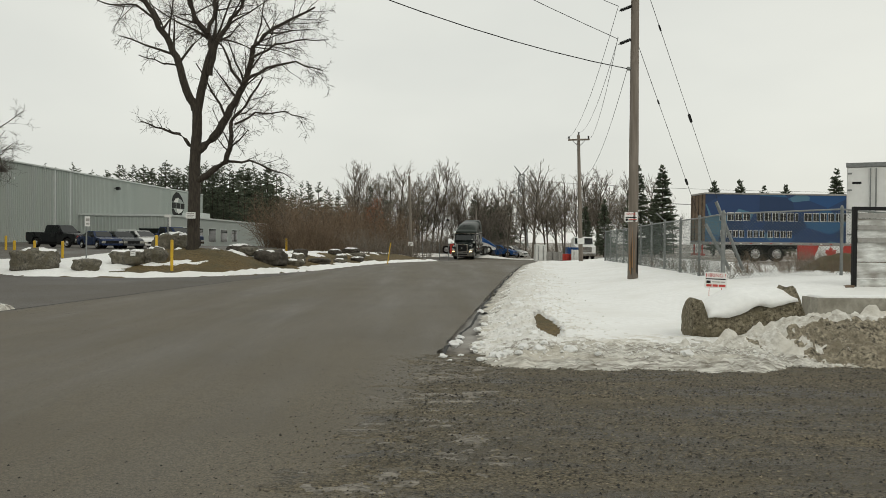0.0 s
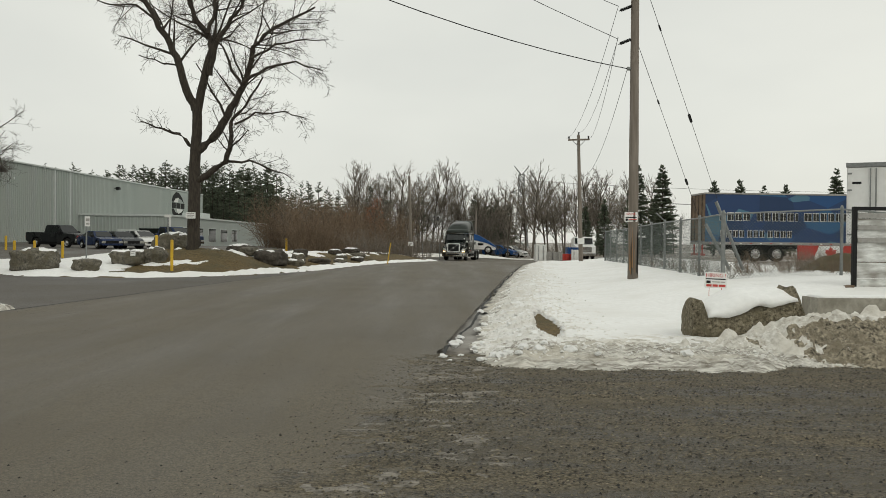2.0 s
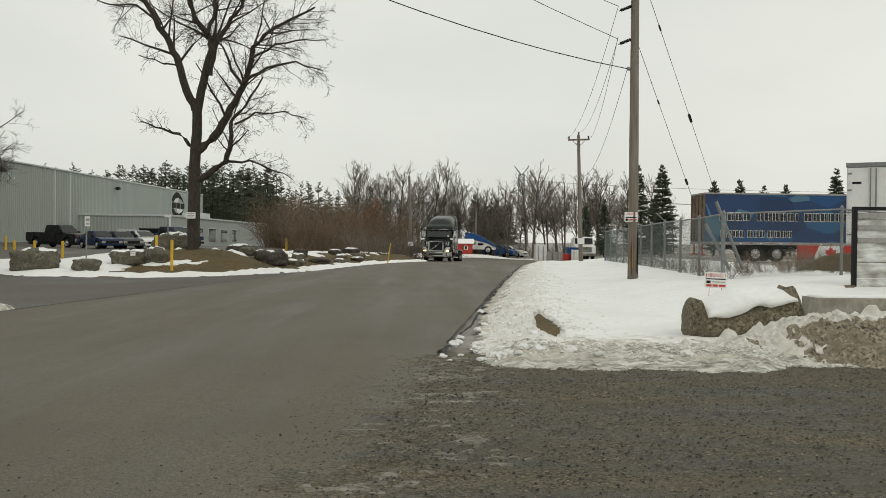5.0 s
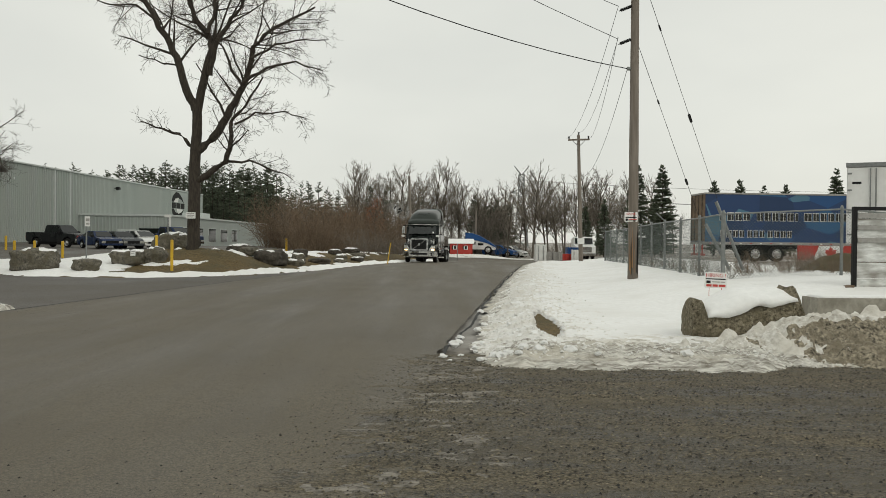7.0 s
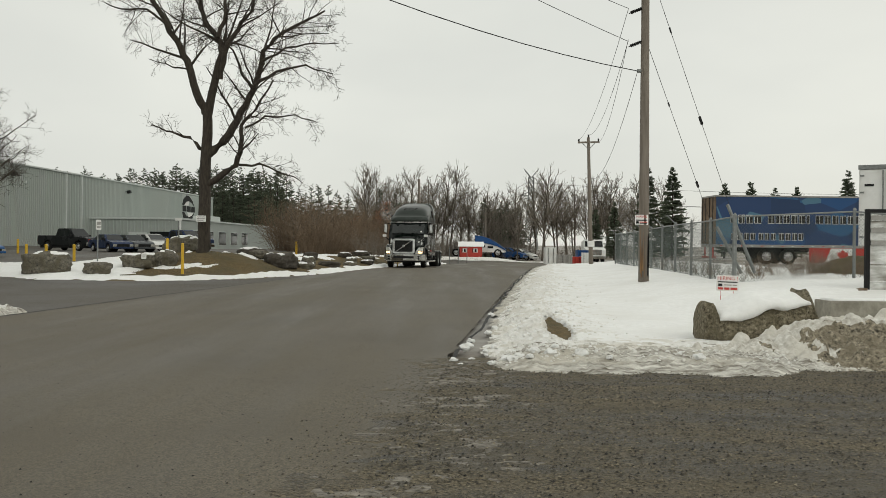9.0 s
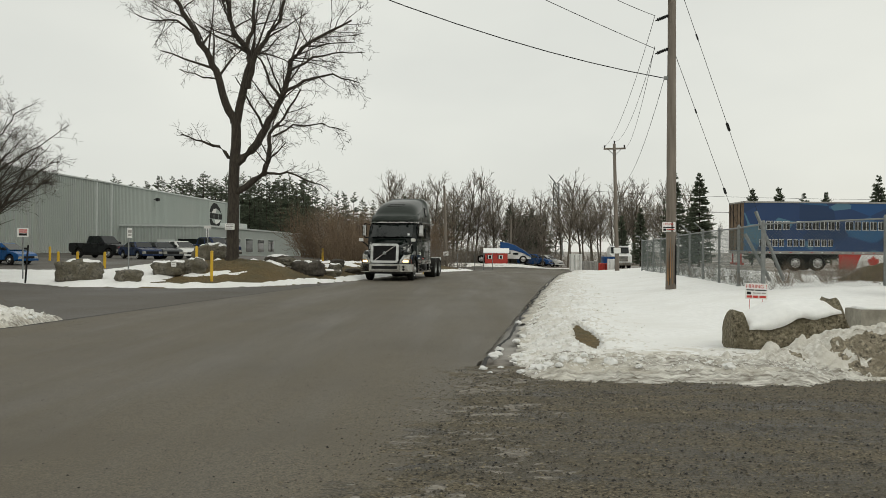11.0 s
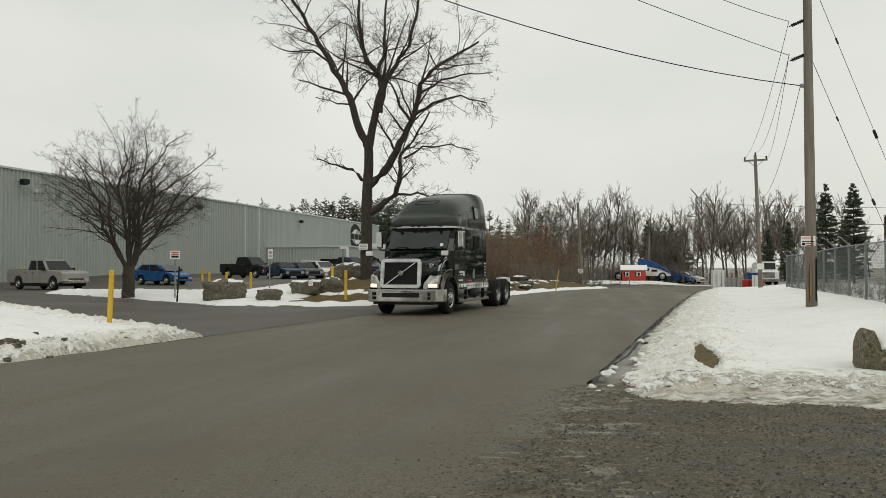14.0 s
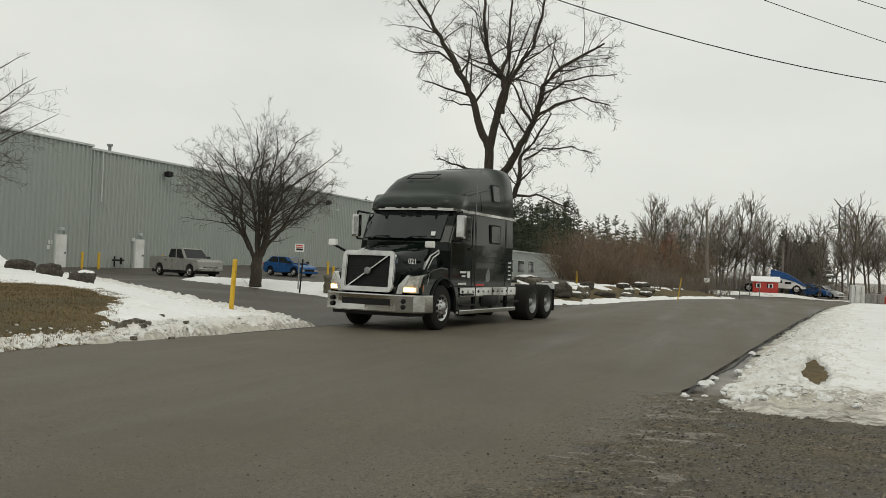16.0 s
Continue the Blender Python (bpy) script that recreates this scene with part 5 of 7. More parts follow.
        box(bm, s * hw * 0.72, s * (hw - 0.01), half - 0.15, half + 0.012, 0.8, 1.0, 0.02)
        part("tail_lamp", bm, M_red, c)
        for yy in (0.05, 0.9) if kind == "pickup" else (0.15,):
            bm = BM()
            box(bm, s * (hw - 0.005), s * (hw + 0.02), yy, yy + 0.16, z0 - 0.14, z0 - 0.10)
            part("door_handle", bm, M_dark, c)
        for yy in (roof[2] + 0.15, roof[3] * 0.42 - 0.2, roof[3] - 0.05):
            bm = BM()
            box(bm, s * (hw - 0.01), s * (hw + 0.003), yy, yy + 0.012, 0.5, z0 - 0.02)
            part("door_seam", bm, M_dark, c)
        for ya in axles:
            wheel(c, s * (hw - 0.12), ya, wr, 0.22, s, wr * 0.62, holes=6)
    bm = BM()
    box(bm, -hw * 0.58, hw * 0.58, -half - 0.02, -half + 0.1, low[1][1] - 0.27, low[1][1] - 0.02, 0.02)
    g = part("grille", bm, M_chrome if kind == "pickup" else M_dark, c)
    for k in range(3):
        bm = BM()
        z = low[1][1] - 0.22 + 0.065 * k
        box(bm, -hw * 0.54, hw * 0.54, -half - 0.03, -half + 0.0, z, z + 0.035)
        part("grille_slot", bm, M_dark, g)
    bm = BM()
    box(bm, -hw + 0.03, hw - 0.03, -half - 0.08, -half + 0.12, 0.42 if kind == "pickup" else 0.26, 0.64 if kind == "pickup" else 0.42, 0.04)
    part("bumper", bm, M_chrome if kind == "pickup" else colour, c)
    bm = BM()
    box(bm, -hw + 0.05, hw - 0.05, -half + 0.3, half - 0.3, 0.24, 0.5)
    part("underbody", bm, M_dark, c)
    if kind == "pickup":
        bm = BM()
        box(bm, -hw + 0.08, hw - 0.08, 1.1, 2.86, 1.2, 1.325)
        part("bed_cover", bm, M_dark, c)
    return c


M_silver = paint("silver_paint", (0.30, 0.295, 0.275), 0.25)
M_black = paint("black_paint", (0.012, 0.013, 0.014), 0.25)
M_blue = paint("bright_blue_paint", (0.012, 0.075, 0.22), 0.25)
M_navy = paint("navy_paint", (0.012, 0.025, 0.07), 0.25)
M_grey_car = paint("grey_paint", (0.06, 0.065, 0.07), 0.25)
M_white_car = paint("white_car_paint", (0.62, 0.62, 0.60), 0.25)


def parked(kind, x, y, heading, colour, label):
    return vehicle(kind, pose(x, y, terrain(x, y), 0, 0, heading), colour, label)


parked("pickup", -36.3, 51.6, 70, M_silver, "silver extended-cab pickup truck parked beside the warehouse")
parked("hatch", -34.0, 61.9, 74, M_blue, "bright blue hatchback parked behind the small tree")
parked("pickup", -33.6, 76.8, 66, M_black, "black regular-cab pickup truck in the car park")
parked("sedan", -28.4, 72.6, 48, M_navy, "dark blue sedan parked in a row of cars")
parked("sedan", -27.1, 73.8, 48, M_grey_car, "dark grey sedan parked in a row of cars")
parked("hatch", -25.9, 75.2, 48, M_white_car, "white hatchback parked in a row of cars")
parked("pickup", -25.0, 80.5, 66, M_navy, "dark blue pickup truck at the end of the row")


# ---- yard side: poles, wires, fence, trailers ----
def sagging(bm, a, b, sag, r=0.012, n=14, seg=4):
    a, b = Vector(a), Vector(b)
    rings = []
    d = (b - a).normalized()
    side = d.cross(Vector((0, 0, 1))).normalized() * r
    up = Vector((0, 0, r))
    for i in range(n + 1):
        p = a.lerp(b, i / n) - Vector((0, 0, 4 * sag * (i / n) * (1 - i / n)))
        rings.append([p + side, p + up, p - side, p - up])
    loft(bm, rings)


def wire(name, a, b, sag, label, r=0.014):
    bm = BM()
    sagging(bm, a, b, sag, r)
    ob = mesh_ob(name, bm, M_dark, None)
    return tagged(ob, label, "cable", "overhead wires")


def notice_board(name, parent_pose, w, h, label, lines, title="", red=True, post=None):
    t = thing(name, parent_pose, label, "sign")
    bm = BM()
    panel(bm, rrect(w / 2, h / 2, 0.02, 2), 0.012, pose(0, 0, 0))
    part("board", bm, M_white, t)
    for x0, x1, z0, z1, mt in lines:
        bm = BM()
        panel(bm, [(x0, z0), (x1, z0), (x1, z1), (x0, z1)], 0.004, pose(0, -0.012, 0))
        part("writing_bar", bm, mt, t)
    if title:
        words(title, h * 0.33, pose(0, -0.0145, h * 0.30, 90), M_red_mark if red else M_dark, t)
    return t


def utility_pole():
    p = thing("utility_pole", pose(5.83, 28.4, 0.45), "weathered wooden utility pole with a splintered foot", "utility pole", "utility poles")
    bm = BM()
    rings = []
    for k in range(30):
        z = 11.2 * k / 29
        r = 0.165 - 0.055 * z / 11.2
        rings.append([(-0.004 * z + (r + 0.006 * fbm(3 * math.cos(2 * math.pi * j / 18), z, 2)) * math.cos(2 * math.pi * j / 18), (r + 0.006 * fbm(3 * math.sin(2 * math.pi * j / 18), z, 2)) * math.sin(2 * math.pi * j / 18), z - 0.4) for j in range(18)])
    loft(bm, rings)
    part("shaft", bm, M_wood_pole, p, smooth=True)
    rng = random.Random(4)
    for k in range(9):
        a = -math.pi / 2 + rng.uniform(-1.0, 1.0)
        z0, z1 = rng.uniform(0.0, 0.4), rng.uniform(0.8, 1.75)
        bm = BM()
        r = 0.162
        w = rng.uniform(0.012, 0.03)
        loft(bm, [[(r * math.cos(a - w * 4), r * math.sin(a - w * 4), z0), (r * math.cos(a + w * 4), r * math.sin(a + w * 4), z0), ((r + 0.02) * math.cos(a), (r + 0.02) * math.sin(a), z0 + 0.05)],
                  [(r * math.cos(a - 0.01), r * math.sin(a - 0.01), z1), (r * math.cos(a + 0.01), r * math.sin(a + 0.01), z1), ((r + 0.008) * math.cos(a), (r + 0.008) * math.sin(a), z1)]])
        part("splinter", bm, M_wood_raw if k % 2 else M_dark, p)
    for z in (7.30, 8.32, 9.25):
        bm = BM()
        cyl(bm, (-0.10, 0, z), (-0.16, -0.02, z - 0.02), 0.03, seg=8)
        for q in range(6):
            cyl(bm, (-0.17 - 0.055 * q, -0.01, z - 0.03 - 0.022 * q), (-0.20 - 0.055 * q, -0.01, z - 0.042 - 0.022 * q), 0.05, seg=10)
        cyl(bm, (-0.15, -0.01, z - 0.02), (-0.54, -0.01, z - 0.18), 0.016, seg=6)
        part("insulator", bm, M_dark, p)
    bm = BM()
    cyl(bm, (-0.12, 0, 6.38), (-0.26, 0, 6.38), 0.06, seg=10)
    part("bracket", bm, M_steel, p)
    return p


utility_pole()
pole_sign = notice_board("pole_sign", pose(5.72, 28.262, 2.26), 0.40, 0.30, "white hiring notice with red letters nailed to the pole",
                         [(-0.17, 0.17, -0.03, 0.0, M_dark), (-0.17, -0.08, -0.12, -0.05, M_dark), (-0.06, 0.17, -0.09, -0.06, M_red_mark), (-0.06, 0.17, -0.13, -0.11, M_dark)], "HIRING")


def cross_pole(name, x, y, tall, lean, arm, label):
    p = thing(name, pose(x, y, terrain(x, y), 0, lean), label, "utility pole", "utility poles")
    bm = BM()
    cyl(bm, (0, 0, -0.3), (0, 0, tall), 0.16, 0.10, 12)
    part("shaft", bm, M_wood_pole, p)
    if arm:
        bm = BM()
        box(bm, -0.75, 0.75, -0.17, -0.08, tall - 0.42, tall - 0.30)
        part("crossarm", bm, M_wood_pole, p)
        for xx in (-0.68, 0.0, 0.68):
            bm = BM()
            cyl(bm, (xx, -0.12, tall - 0.30 if xx else tall), (xx, -0.12, tall - 0.12 if xx else tall + 0.15), 0.04, 0.06, 8)
            part("insulator", bm, M_dark, p)
        bm = BM()
        cyl(bm, (-0.5, -0.14, tall - 0.36), (0, -0.14, tall - 0.85), 0.02, seg=6)
        cyl(bm, (0.5, -0.14, tall - 0.36), (0, -0.14, tall - 0.85), 0.02, seg=6)
        part("arm_brace", bm, M_steel, p)
    bm = BM()
    box(bm, -0.24, 0.24, -0.20, -0.17, 1.35, 1.75)
    part("notice", bm, M_white, p)
    return p


cross_pole("utility_pole", 9.62, 62, 9.0, -1.8, True, "wooden utility pole with a crossarm beside the yard")
cross_pole("utility_pole", -2.95, 80, 7.75, -1.9, False, "bare wooden utility pole on the roadside grass")
cross_pole("utility_pole", 4.1, 112, 5.6, 0, False, "slim dark lamp pole behind the red shed")

for za, xb, zb, sag in ((8.95, -0.75, 8.6, 0.9), (7.95, 0.0, 9.1, 0.9), (8.0, 0.70, 8.6, 0.9)):
    wire("cable", (5.28, 28.4, za - 0.2), (9.25 + xb, 61.9, zb + 0.1), sag, "thin overhead cable strung between poles", 0.008)
wire("cable", (5.58, 28.4, 6.83), (9.3, 61.9, 6.4), 1.4, "thin overhead cable strung between poles", 0.008)
# spans that pass over the road, away to the left
wire("cable", (5.58, 28.4, 6.83), (-12.0, 17.0, 10.8), 0.88, "black service cable crossing over the road", 0.014)
wire("cable", (5.28, 28.4, 7.74), (-12.5, 8.0, 10.2), 0.35, "overhead power cable crossing over the road", 0.010)
wire("cable", (5.28, 28.4, 8.75), (0.2, 16.4, 6.85), 0.10, "overhead power cable crossing over the road", 0.009)


def guy_wire(a, b, knots):
    g = thing("guy_wire", pose(0, 0, 0), "taut steel guy wire with strain insulators", "cable", "guy wires")
    bm = BM()
    cyl(bm, a, b, 0.009, seg=5)
    part("strand", bm, M_dark, g)
    A, B = Vector(a), Vector(b)
    for u, r, ln in knots:
        bm = BM()
        p, d = A.lerp(B, u), (B - A).normalized()
        cyl(bm, p - d * ln, p + d * ln, r, seg=8)
        part("strain_insulator", bm, M_dark, g)


guy_wire((5.86, 28.45, 7.72), (12.8, 42.3, 0.5), ((0.20, 0.03, 0.10), (0.53, 0.05, 0.18)))
guy_wire((5.95, 28.45, 9.9), (13.9, 42.3, 0.5), ((0.14, 0.03, 0.12), (0.40, 0.055, 0.20)))


def link_panel(bm, p, q, z0p, z0q, h, pitch, r):
    """Crossing diagonal wires between two posts."""
    p, q = Vector(p), Vector(q)
    L = (q - p).length
    d = (q - p) / L
    nrm = Vector((-d.y, d.x, 0)) * r
    def at(s, z):
        v = p + d * s
        return Vector((v.x, v.y, z0p + (z0q - z0p) * s / L + z))
    k = -h
    while k < L:
        for sgn in (1, -1):
            s0, s1, za, zb = k, k + h, 0.0, h
            if s0 < 0:
                za, s0 = -s0, 0.0
            if s1 > L:
                zb, s1 = h - (s1 - L), L
            if s1 - s0 > 0.02:
                if sgn < 0:
                    za, zb = h - za, h - zb
                a, b = at(s0, za), at(s1, zb)
                t = Vector((0, 0, r))
                va = [bm.verts.new(a + t), bm.verts.new(a - t), bm.verts.new(b - t), bm.verts.new(b + t)]
                bm.faces.new(va)
                vb = [bm.verts.new(a + nrm), bm.verts.new(a - nrm), bm.verts.new(b - nrm), bm.verts.new(b + nrm)]
                bm.faces.new(vb)
        k += pitch


def chain_fence():
    f = thing("chain_link_fence", pose(0, 0, 0), "galvanised chain-link fence with steel posts round a yard", "fence")
    posts = [(7.17 + 0.087 * (y - 24), y) for y in (24, 26.9, 29.8, 32.8, 35.8, 38.8, 41.8, 44.8, 47.8, 50.8, 53.8)]
    right = [(10.17, 23.9), (13.2, 23.8)]
    chain = list(reversed(posts)) + right
    base = [max(0.40, surface_z(x, y) - 0.05) for x, y in chain]
    for (x, y), z in zip(chain, base):
        bm = BM()
        cyl(bm, (x, y, z - 0.2), (x, y, z + 1.78), 0.04 if (x, y) != (7.17, 24) else 0.055, seg=10)
        cyl(bm, (x, y, z + 1.78), (x, y, z + 1.84), 0.05, 0.02, 10)
        part("post", bm, M_steel, f)
        if y > 30:
            bm = BM()
            cyl(bm, (x, y, z + 1.78), (x - 0.32, y, z + 2.08), 0.018, seg=6)
            part("barb_arm", bm, M_steel, f)
    for (a, za), (b, zb) in zip(zip(chain, base), list(zip(chain, base))[1:]):
        bm = BM()
        cyl(bm, (*a, za + 1.74), (*b, zb + 1.74), 0.022, seg=6)
        part("top_rail", bm, M_steel, f)
        bm = BM()
        link_panel(bm, (*a, 0), (*b, 0), za, zb, 1.72, 0.085, 0.0035 if a[1] < 26 else 0.0024)
        part("chain_link", bm, M_fence, f)
    for a, b in (((7.17, 25.5, 2.0), (7.75, 25.2, 0.75)), ((7.45, 25.5, 2.62), (8.15, 25.3, 0.75))):
        bm = BM()
        cyl(bm, a, b, 0.045, seg=8)
        part("brace", bm, M_steel, f)


chain_fence()


def trailer_wheels(t, xs, ys, r=0.5):
    for x in xs:
        for y in ys:
            wheel(t, y, x, r, 0.26, 1 if y > 0 else -1, 0.30, holes=8)


def graphic_blue():
    """Facetted blue vinyl: flat cells of several blues."""
    m = bpy.data.materials.new("facetted_blue_vinyl")
    m.use_nodes = True
    n, l = m.node_tree.nodes, m.node_tree.links
    tc = n.new("ShaderNodeTexCoord")
    mp = n.new("ShaderNodeMapping")
    mp.inputs["Scale"].default_value = (0.55, 0.05, 0.9)
    mp.inputs["Rotation"].default_value = (0, 0.5, 0)
    v = n.new("ShaderNodeTexVoronoi")
    v.inputs["Scale"].default_value = 1.15
    r = n.new("ShaderNodeValToRGB")
    e = r.color_ramp.elements
    e[0].color, e[1].color = (0.010, 0.035, 0.10, 1), (0.06, 0.21, 0.35, 1)
    for pos, col in ((0.25, (0.012, 0.07, 0.20, 1)), (0.42, (0.014, 0.045, 0.13, 1)), (0.58, (0.022, 0.10, 0.22, 1)), (0.75, (0.07, 0.17, 0.25, 1))):
        x = e.new(pos)
        x.color = col
    r.color_ramp.interpolation = 'CONSTANT'
    sep = n.new("ShaderNodeSeparateColor")
    l.new(tc.outputs["Object"], mp.inputs[0])
    l.new(mp.outputs[0], v.inputs["Vector"])
    l.new(v.outputs["Color"], sep.inputs[0])
    l.new(sep.outputs[0], r.inputs[0])
    b = n["Principled BSDF"]
    l.new(r.outputs[0], b.inputs["Base Color"])
    b.inputs["Roughness"].default_value = 0.4
    return m


M_vinyl = graphic_blue()
M_rust = material("rusty_door", (0.13, 0.085, 0.05), (0.20, 0.14, 0.09), 3, 0.8, c3=(0.09, 0.06, 0.04), big=0.8)
M_rail = material("grey_rail", (0.26, 0.25, 0.23), (0.36, 0.35, 0.33), 6, 0.6)


def blue_trailer():
    """Origin at its near rear lower corner; length along +x."""
    t = thing("semi_trailer", pose(16.45, 56.0, 0.36, 0, 0, 3), "long box trailer with facetted blue side graphics and red leaf skirt", "trailer")
    bm = BM()
    box(bm, 0.02, 16.2, 0.02, 2.58, 1.22, 4.28)
    part("box", bm, M_vinyl, t, "blue printed box side")
    bm = BM()
    box(bm, -0.03, 16.22, -0.02, 2.62, 4.24, 4.34, 0.02)
    part("top_rail", bm, M_rail, t)
    bm = BM()
    box(bm, -0.03, 16.22, -0.03, 2.62, 1.06, 1.24, 0.02)
    part("bottom_rail", bm, M_rail, t)
    for k in range(24):
        bm = BM()
        box(bm, 0.3 + 0.65 * k, 0.42 + 0.65 * k, -0.037, -0.02, 1.12, 1.18)
        part("reflector", bm, M_white if k % 2 else M_red, t)
    for y0, y1 in ((0.04, 1.28), (1.32, 2.56)):
        bm = BM()
        box(bm, -0.04, 0.03, y0, y1, 1.26, 4.22, 0.01)
        d = part("rear_door", bm, M_rust, t, "rust-stained brown rear door")
        for yy in (y0 + 0.35, y1 - 0.3):
            bm = BM()
            cyl(bm, (-0.07, yy, 1.3), (-0.07, yy, 4.2), 0.02, seg=6)
            part("lock_rod", bm, M_dark, d)
    # name and telephone number, kept as rows of plain dark bars with pale edges
    rng = random.Random(3)
    for x, z0, z1, runs, sizes in ((0.95, 2.60, 3.08, ((8, 0.34), (11, 0.38), (19, 0.0)), (0.12, 0.15, 0.20)), (1.0, 1.55, 1.94, ((8, 0.12), (6, 0.12), (8, 0.0)), (0.10, 0.12))):
        for count, gap in runs:
            for k in range(count):
                w = rng.choice(sizes)
                bm = BM()
                box(bm, x - 0.018, x + w + 0.018, -0.008, 0.03, z0 - 0.03, z1 + 0.03)
                edge = part("writing_edge", bm, M_white, t)
                bm = BM()
                box(bm, x, x + w, -0.020, 0.0, z0, z1)
                part("writing_bar", bm, M_tar, edge)
                x += w + (0.05 if k % 2 == 0 else 0.13)
            x += gap
    # red and white skirt with a leaf
    bm = BM()
    box(bm, 6.0, 12.5, 0.0, 0.06, 0.12, 1.06)
    sk = part("skirt", bm, M_red, t, "red and white skirt panel")
    bm = BM()
    extrude_poly(bm, [(7.0, 0.14), (8.6, 0.14), (9.0, 1.04), (7.4, 1.04)], "y", -0.008, 0.02)
    part("skirt_flash", bm, M_white, sk)
    half = [(0.0, -0.36), (0.03, -0.36), (0.03, -0.14), (0.24, -0.17), (0.21, -0.08), (0.38, 0.08), (0.32, 0.12), (0.36, 0.26), (0.24, 0.23), (0.20, 0.28), (0.11, 0.16), (0.14, 0.36), (0.07, 0.32), (0.0, 0.46)]
    bm = BM()
    extrude_poly(bm, [(8.15 + a * 1.0, 0.55 + b) for a, b in half] + [(8.15 - a, 0.55 + b) for a, b in half[-2:0:-1]], "y", -0.016, 0.0)
    part("leaf", bm, M_red, sk)
    bm = BM()
    box(bm, 2.0, 14, 0.5, 2.1, 0.8, 1.06)
    part("subframe", bm, M_dark, t)
    for x in (3.35, 4.75):
        for y, s in ((0.35, -1), (2.25, 1)):
            o = wheel(t, x, y, 0.5, 0.28, 1, 0.30, holes=8)
            o.rotation_euler = (0, 0, radians(90 * s))
    bm = BM()
    box(bm, -0.02, 0.1, 0.2, 2.4, 0.35, 0.48)
    box(bm, 0.0, 0.08, 0.5, 0.58, 0.4, 1.08)
    box(bm, 0.0, 0.08, 2.0, 2.08, 0.4, 1.08)
    part("rear_guard", bm, M_red, t)
    for x in (13.0,):
        for y in (0.4, 2.2):
            bm = BM()
            box(bm, x, x + 0.12, y - 0.06, y + 0.06, 0.05, 1.06)
            part("landing_leg", bm, M_steel, t)
    return t


blue_trailer()


def white_trailer():
    t = thing("semi_trailer", pose(14.55, 33.0, 0.42, 0, 0, -27), "white box trailer with closed rear doors and lock rods", "trailer")
    bm = BM()
    box(bm, 0.0, 2.6, 0.06, 9.5, 1.1, 3.98, 0.02)
    part("box", bm, M_white, t)
    bm = BM()
    box(bm, -0.03, 2.63, -0.02, 0.12, 3.86, 4.02, 0.015)
    part("header", bm, M_steel, t)
    for x0, x1 in ((0.05, 1.28), (1.32, 2.55)):
        bm = BM()
        box(bm, x0, x1, 0.0, 0.06, 1.15, 3.84, 0.01)
        d = part("rear_door", bm, M_white, t)
        for xx in (x0 + 0.72, x0 + 0.90):
            bm = BM()
            cyl(bm, (xx, -0.035, 1.2), (xx, -0.035, 3.82), 0.022, seg=8)
            part("lock_rod", bm, M_steel, d)
        for z in (1.4, 2.2, 3.0, 3.6):
            bm = BM()
            box(bm, x0 - 0.02, x0 + 0.12, -0.02, 0.02, z, z + 0.06)
            part("hinge", bm, M_steel, d)
    bm = BM()
    box(bm, 0.18, 0.48, -0.012, 0.0, 3.25, 3.33)
    part("number_bar", bm, M_dark, t)
    bm = BM()
    box(bm, 0.3, 2.3, 0.3, 9.0, 0.8, 1.1)
    part("subframe", bm, M_dark, t)
    bm = BM()
    box(bm, 0.1, 2.5, 0.0, 0.1, 0.42, 0.55)
    box(bm, 0.5, 0.6, 0.0, 0.1, 0.5, 1.1)
    box(bm, 2.0, 2.1, 0.0, 0.1, 0.5, 1.1)
    part("rear_guard", bm, M_red, t)
    for y in (1.4, 2.7):
        for x in (0.3, 2.3):
            wheel(t, x, y, 0.5, 0.28, -1 if x < 1 else 1, 0.3, holes=8)
    return t


white_trailer()
M_board = material("peeling_white_boards", (0.48, 0.48, 0.46), (0.76, 0.77, 0.75), 6, 0.8, bump=0.3, c3=(0.22, 0.20, 0.17), big=2.2, stretch=(0.6, 1, 2.2))


def yard_gate():
    g = thing("yard_gate", pose(9.06, 21.0, 0.30), "weathered white boarded gate panel in a black frame", "gate")
    for x0, x1, z0, z1 in ((0, 0.09, 0, 2.02), (2.7, 2.79, 0, 2.02), (0.09, 2.7, 1.94, 2.02), (0.09, 2.7, 0.0, 0.09)):
        bm = BM()
        box(bm, x0, x1, -0.05, 0.05, z0, z1, 0.01)
        part("frame_bar", bm, M_dark, g)
    for k, (z0, z1) in enumerate(((0.10, 0.42), (0.43, 0.78), (0.80, 1.22), (1.30, 1.50), (1.62, 1.76))):
        bm = BM()
        box(bm, 0.10, 2.69, -0.02, 0.02, z0, z1, 0.006)
        part("board", bm, M_board, g)
    for z in (1.22, 1.50, 1.77):
        bm = BM()
        box(bm, 0.10, 2.69, -0.06, -0.02, z, z + 0.11, 0.01)
        part("rail", bm, M_rail, g)
    bm = BM()
    extrude_poly(bm, [(-0.5, 0.0), (-0.08, 0.0), (-0.02, 0.28), (-0.2, 0.24), (-0.45, 0.14)], "y", -0.2, 0.15, 0.02)
    part("foot_plate", bm, M_rust, g)
    return g


yard_gate()


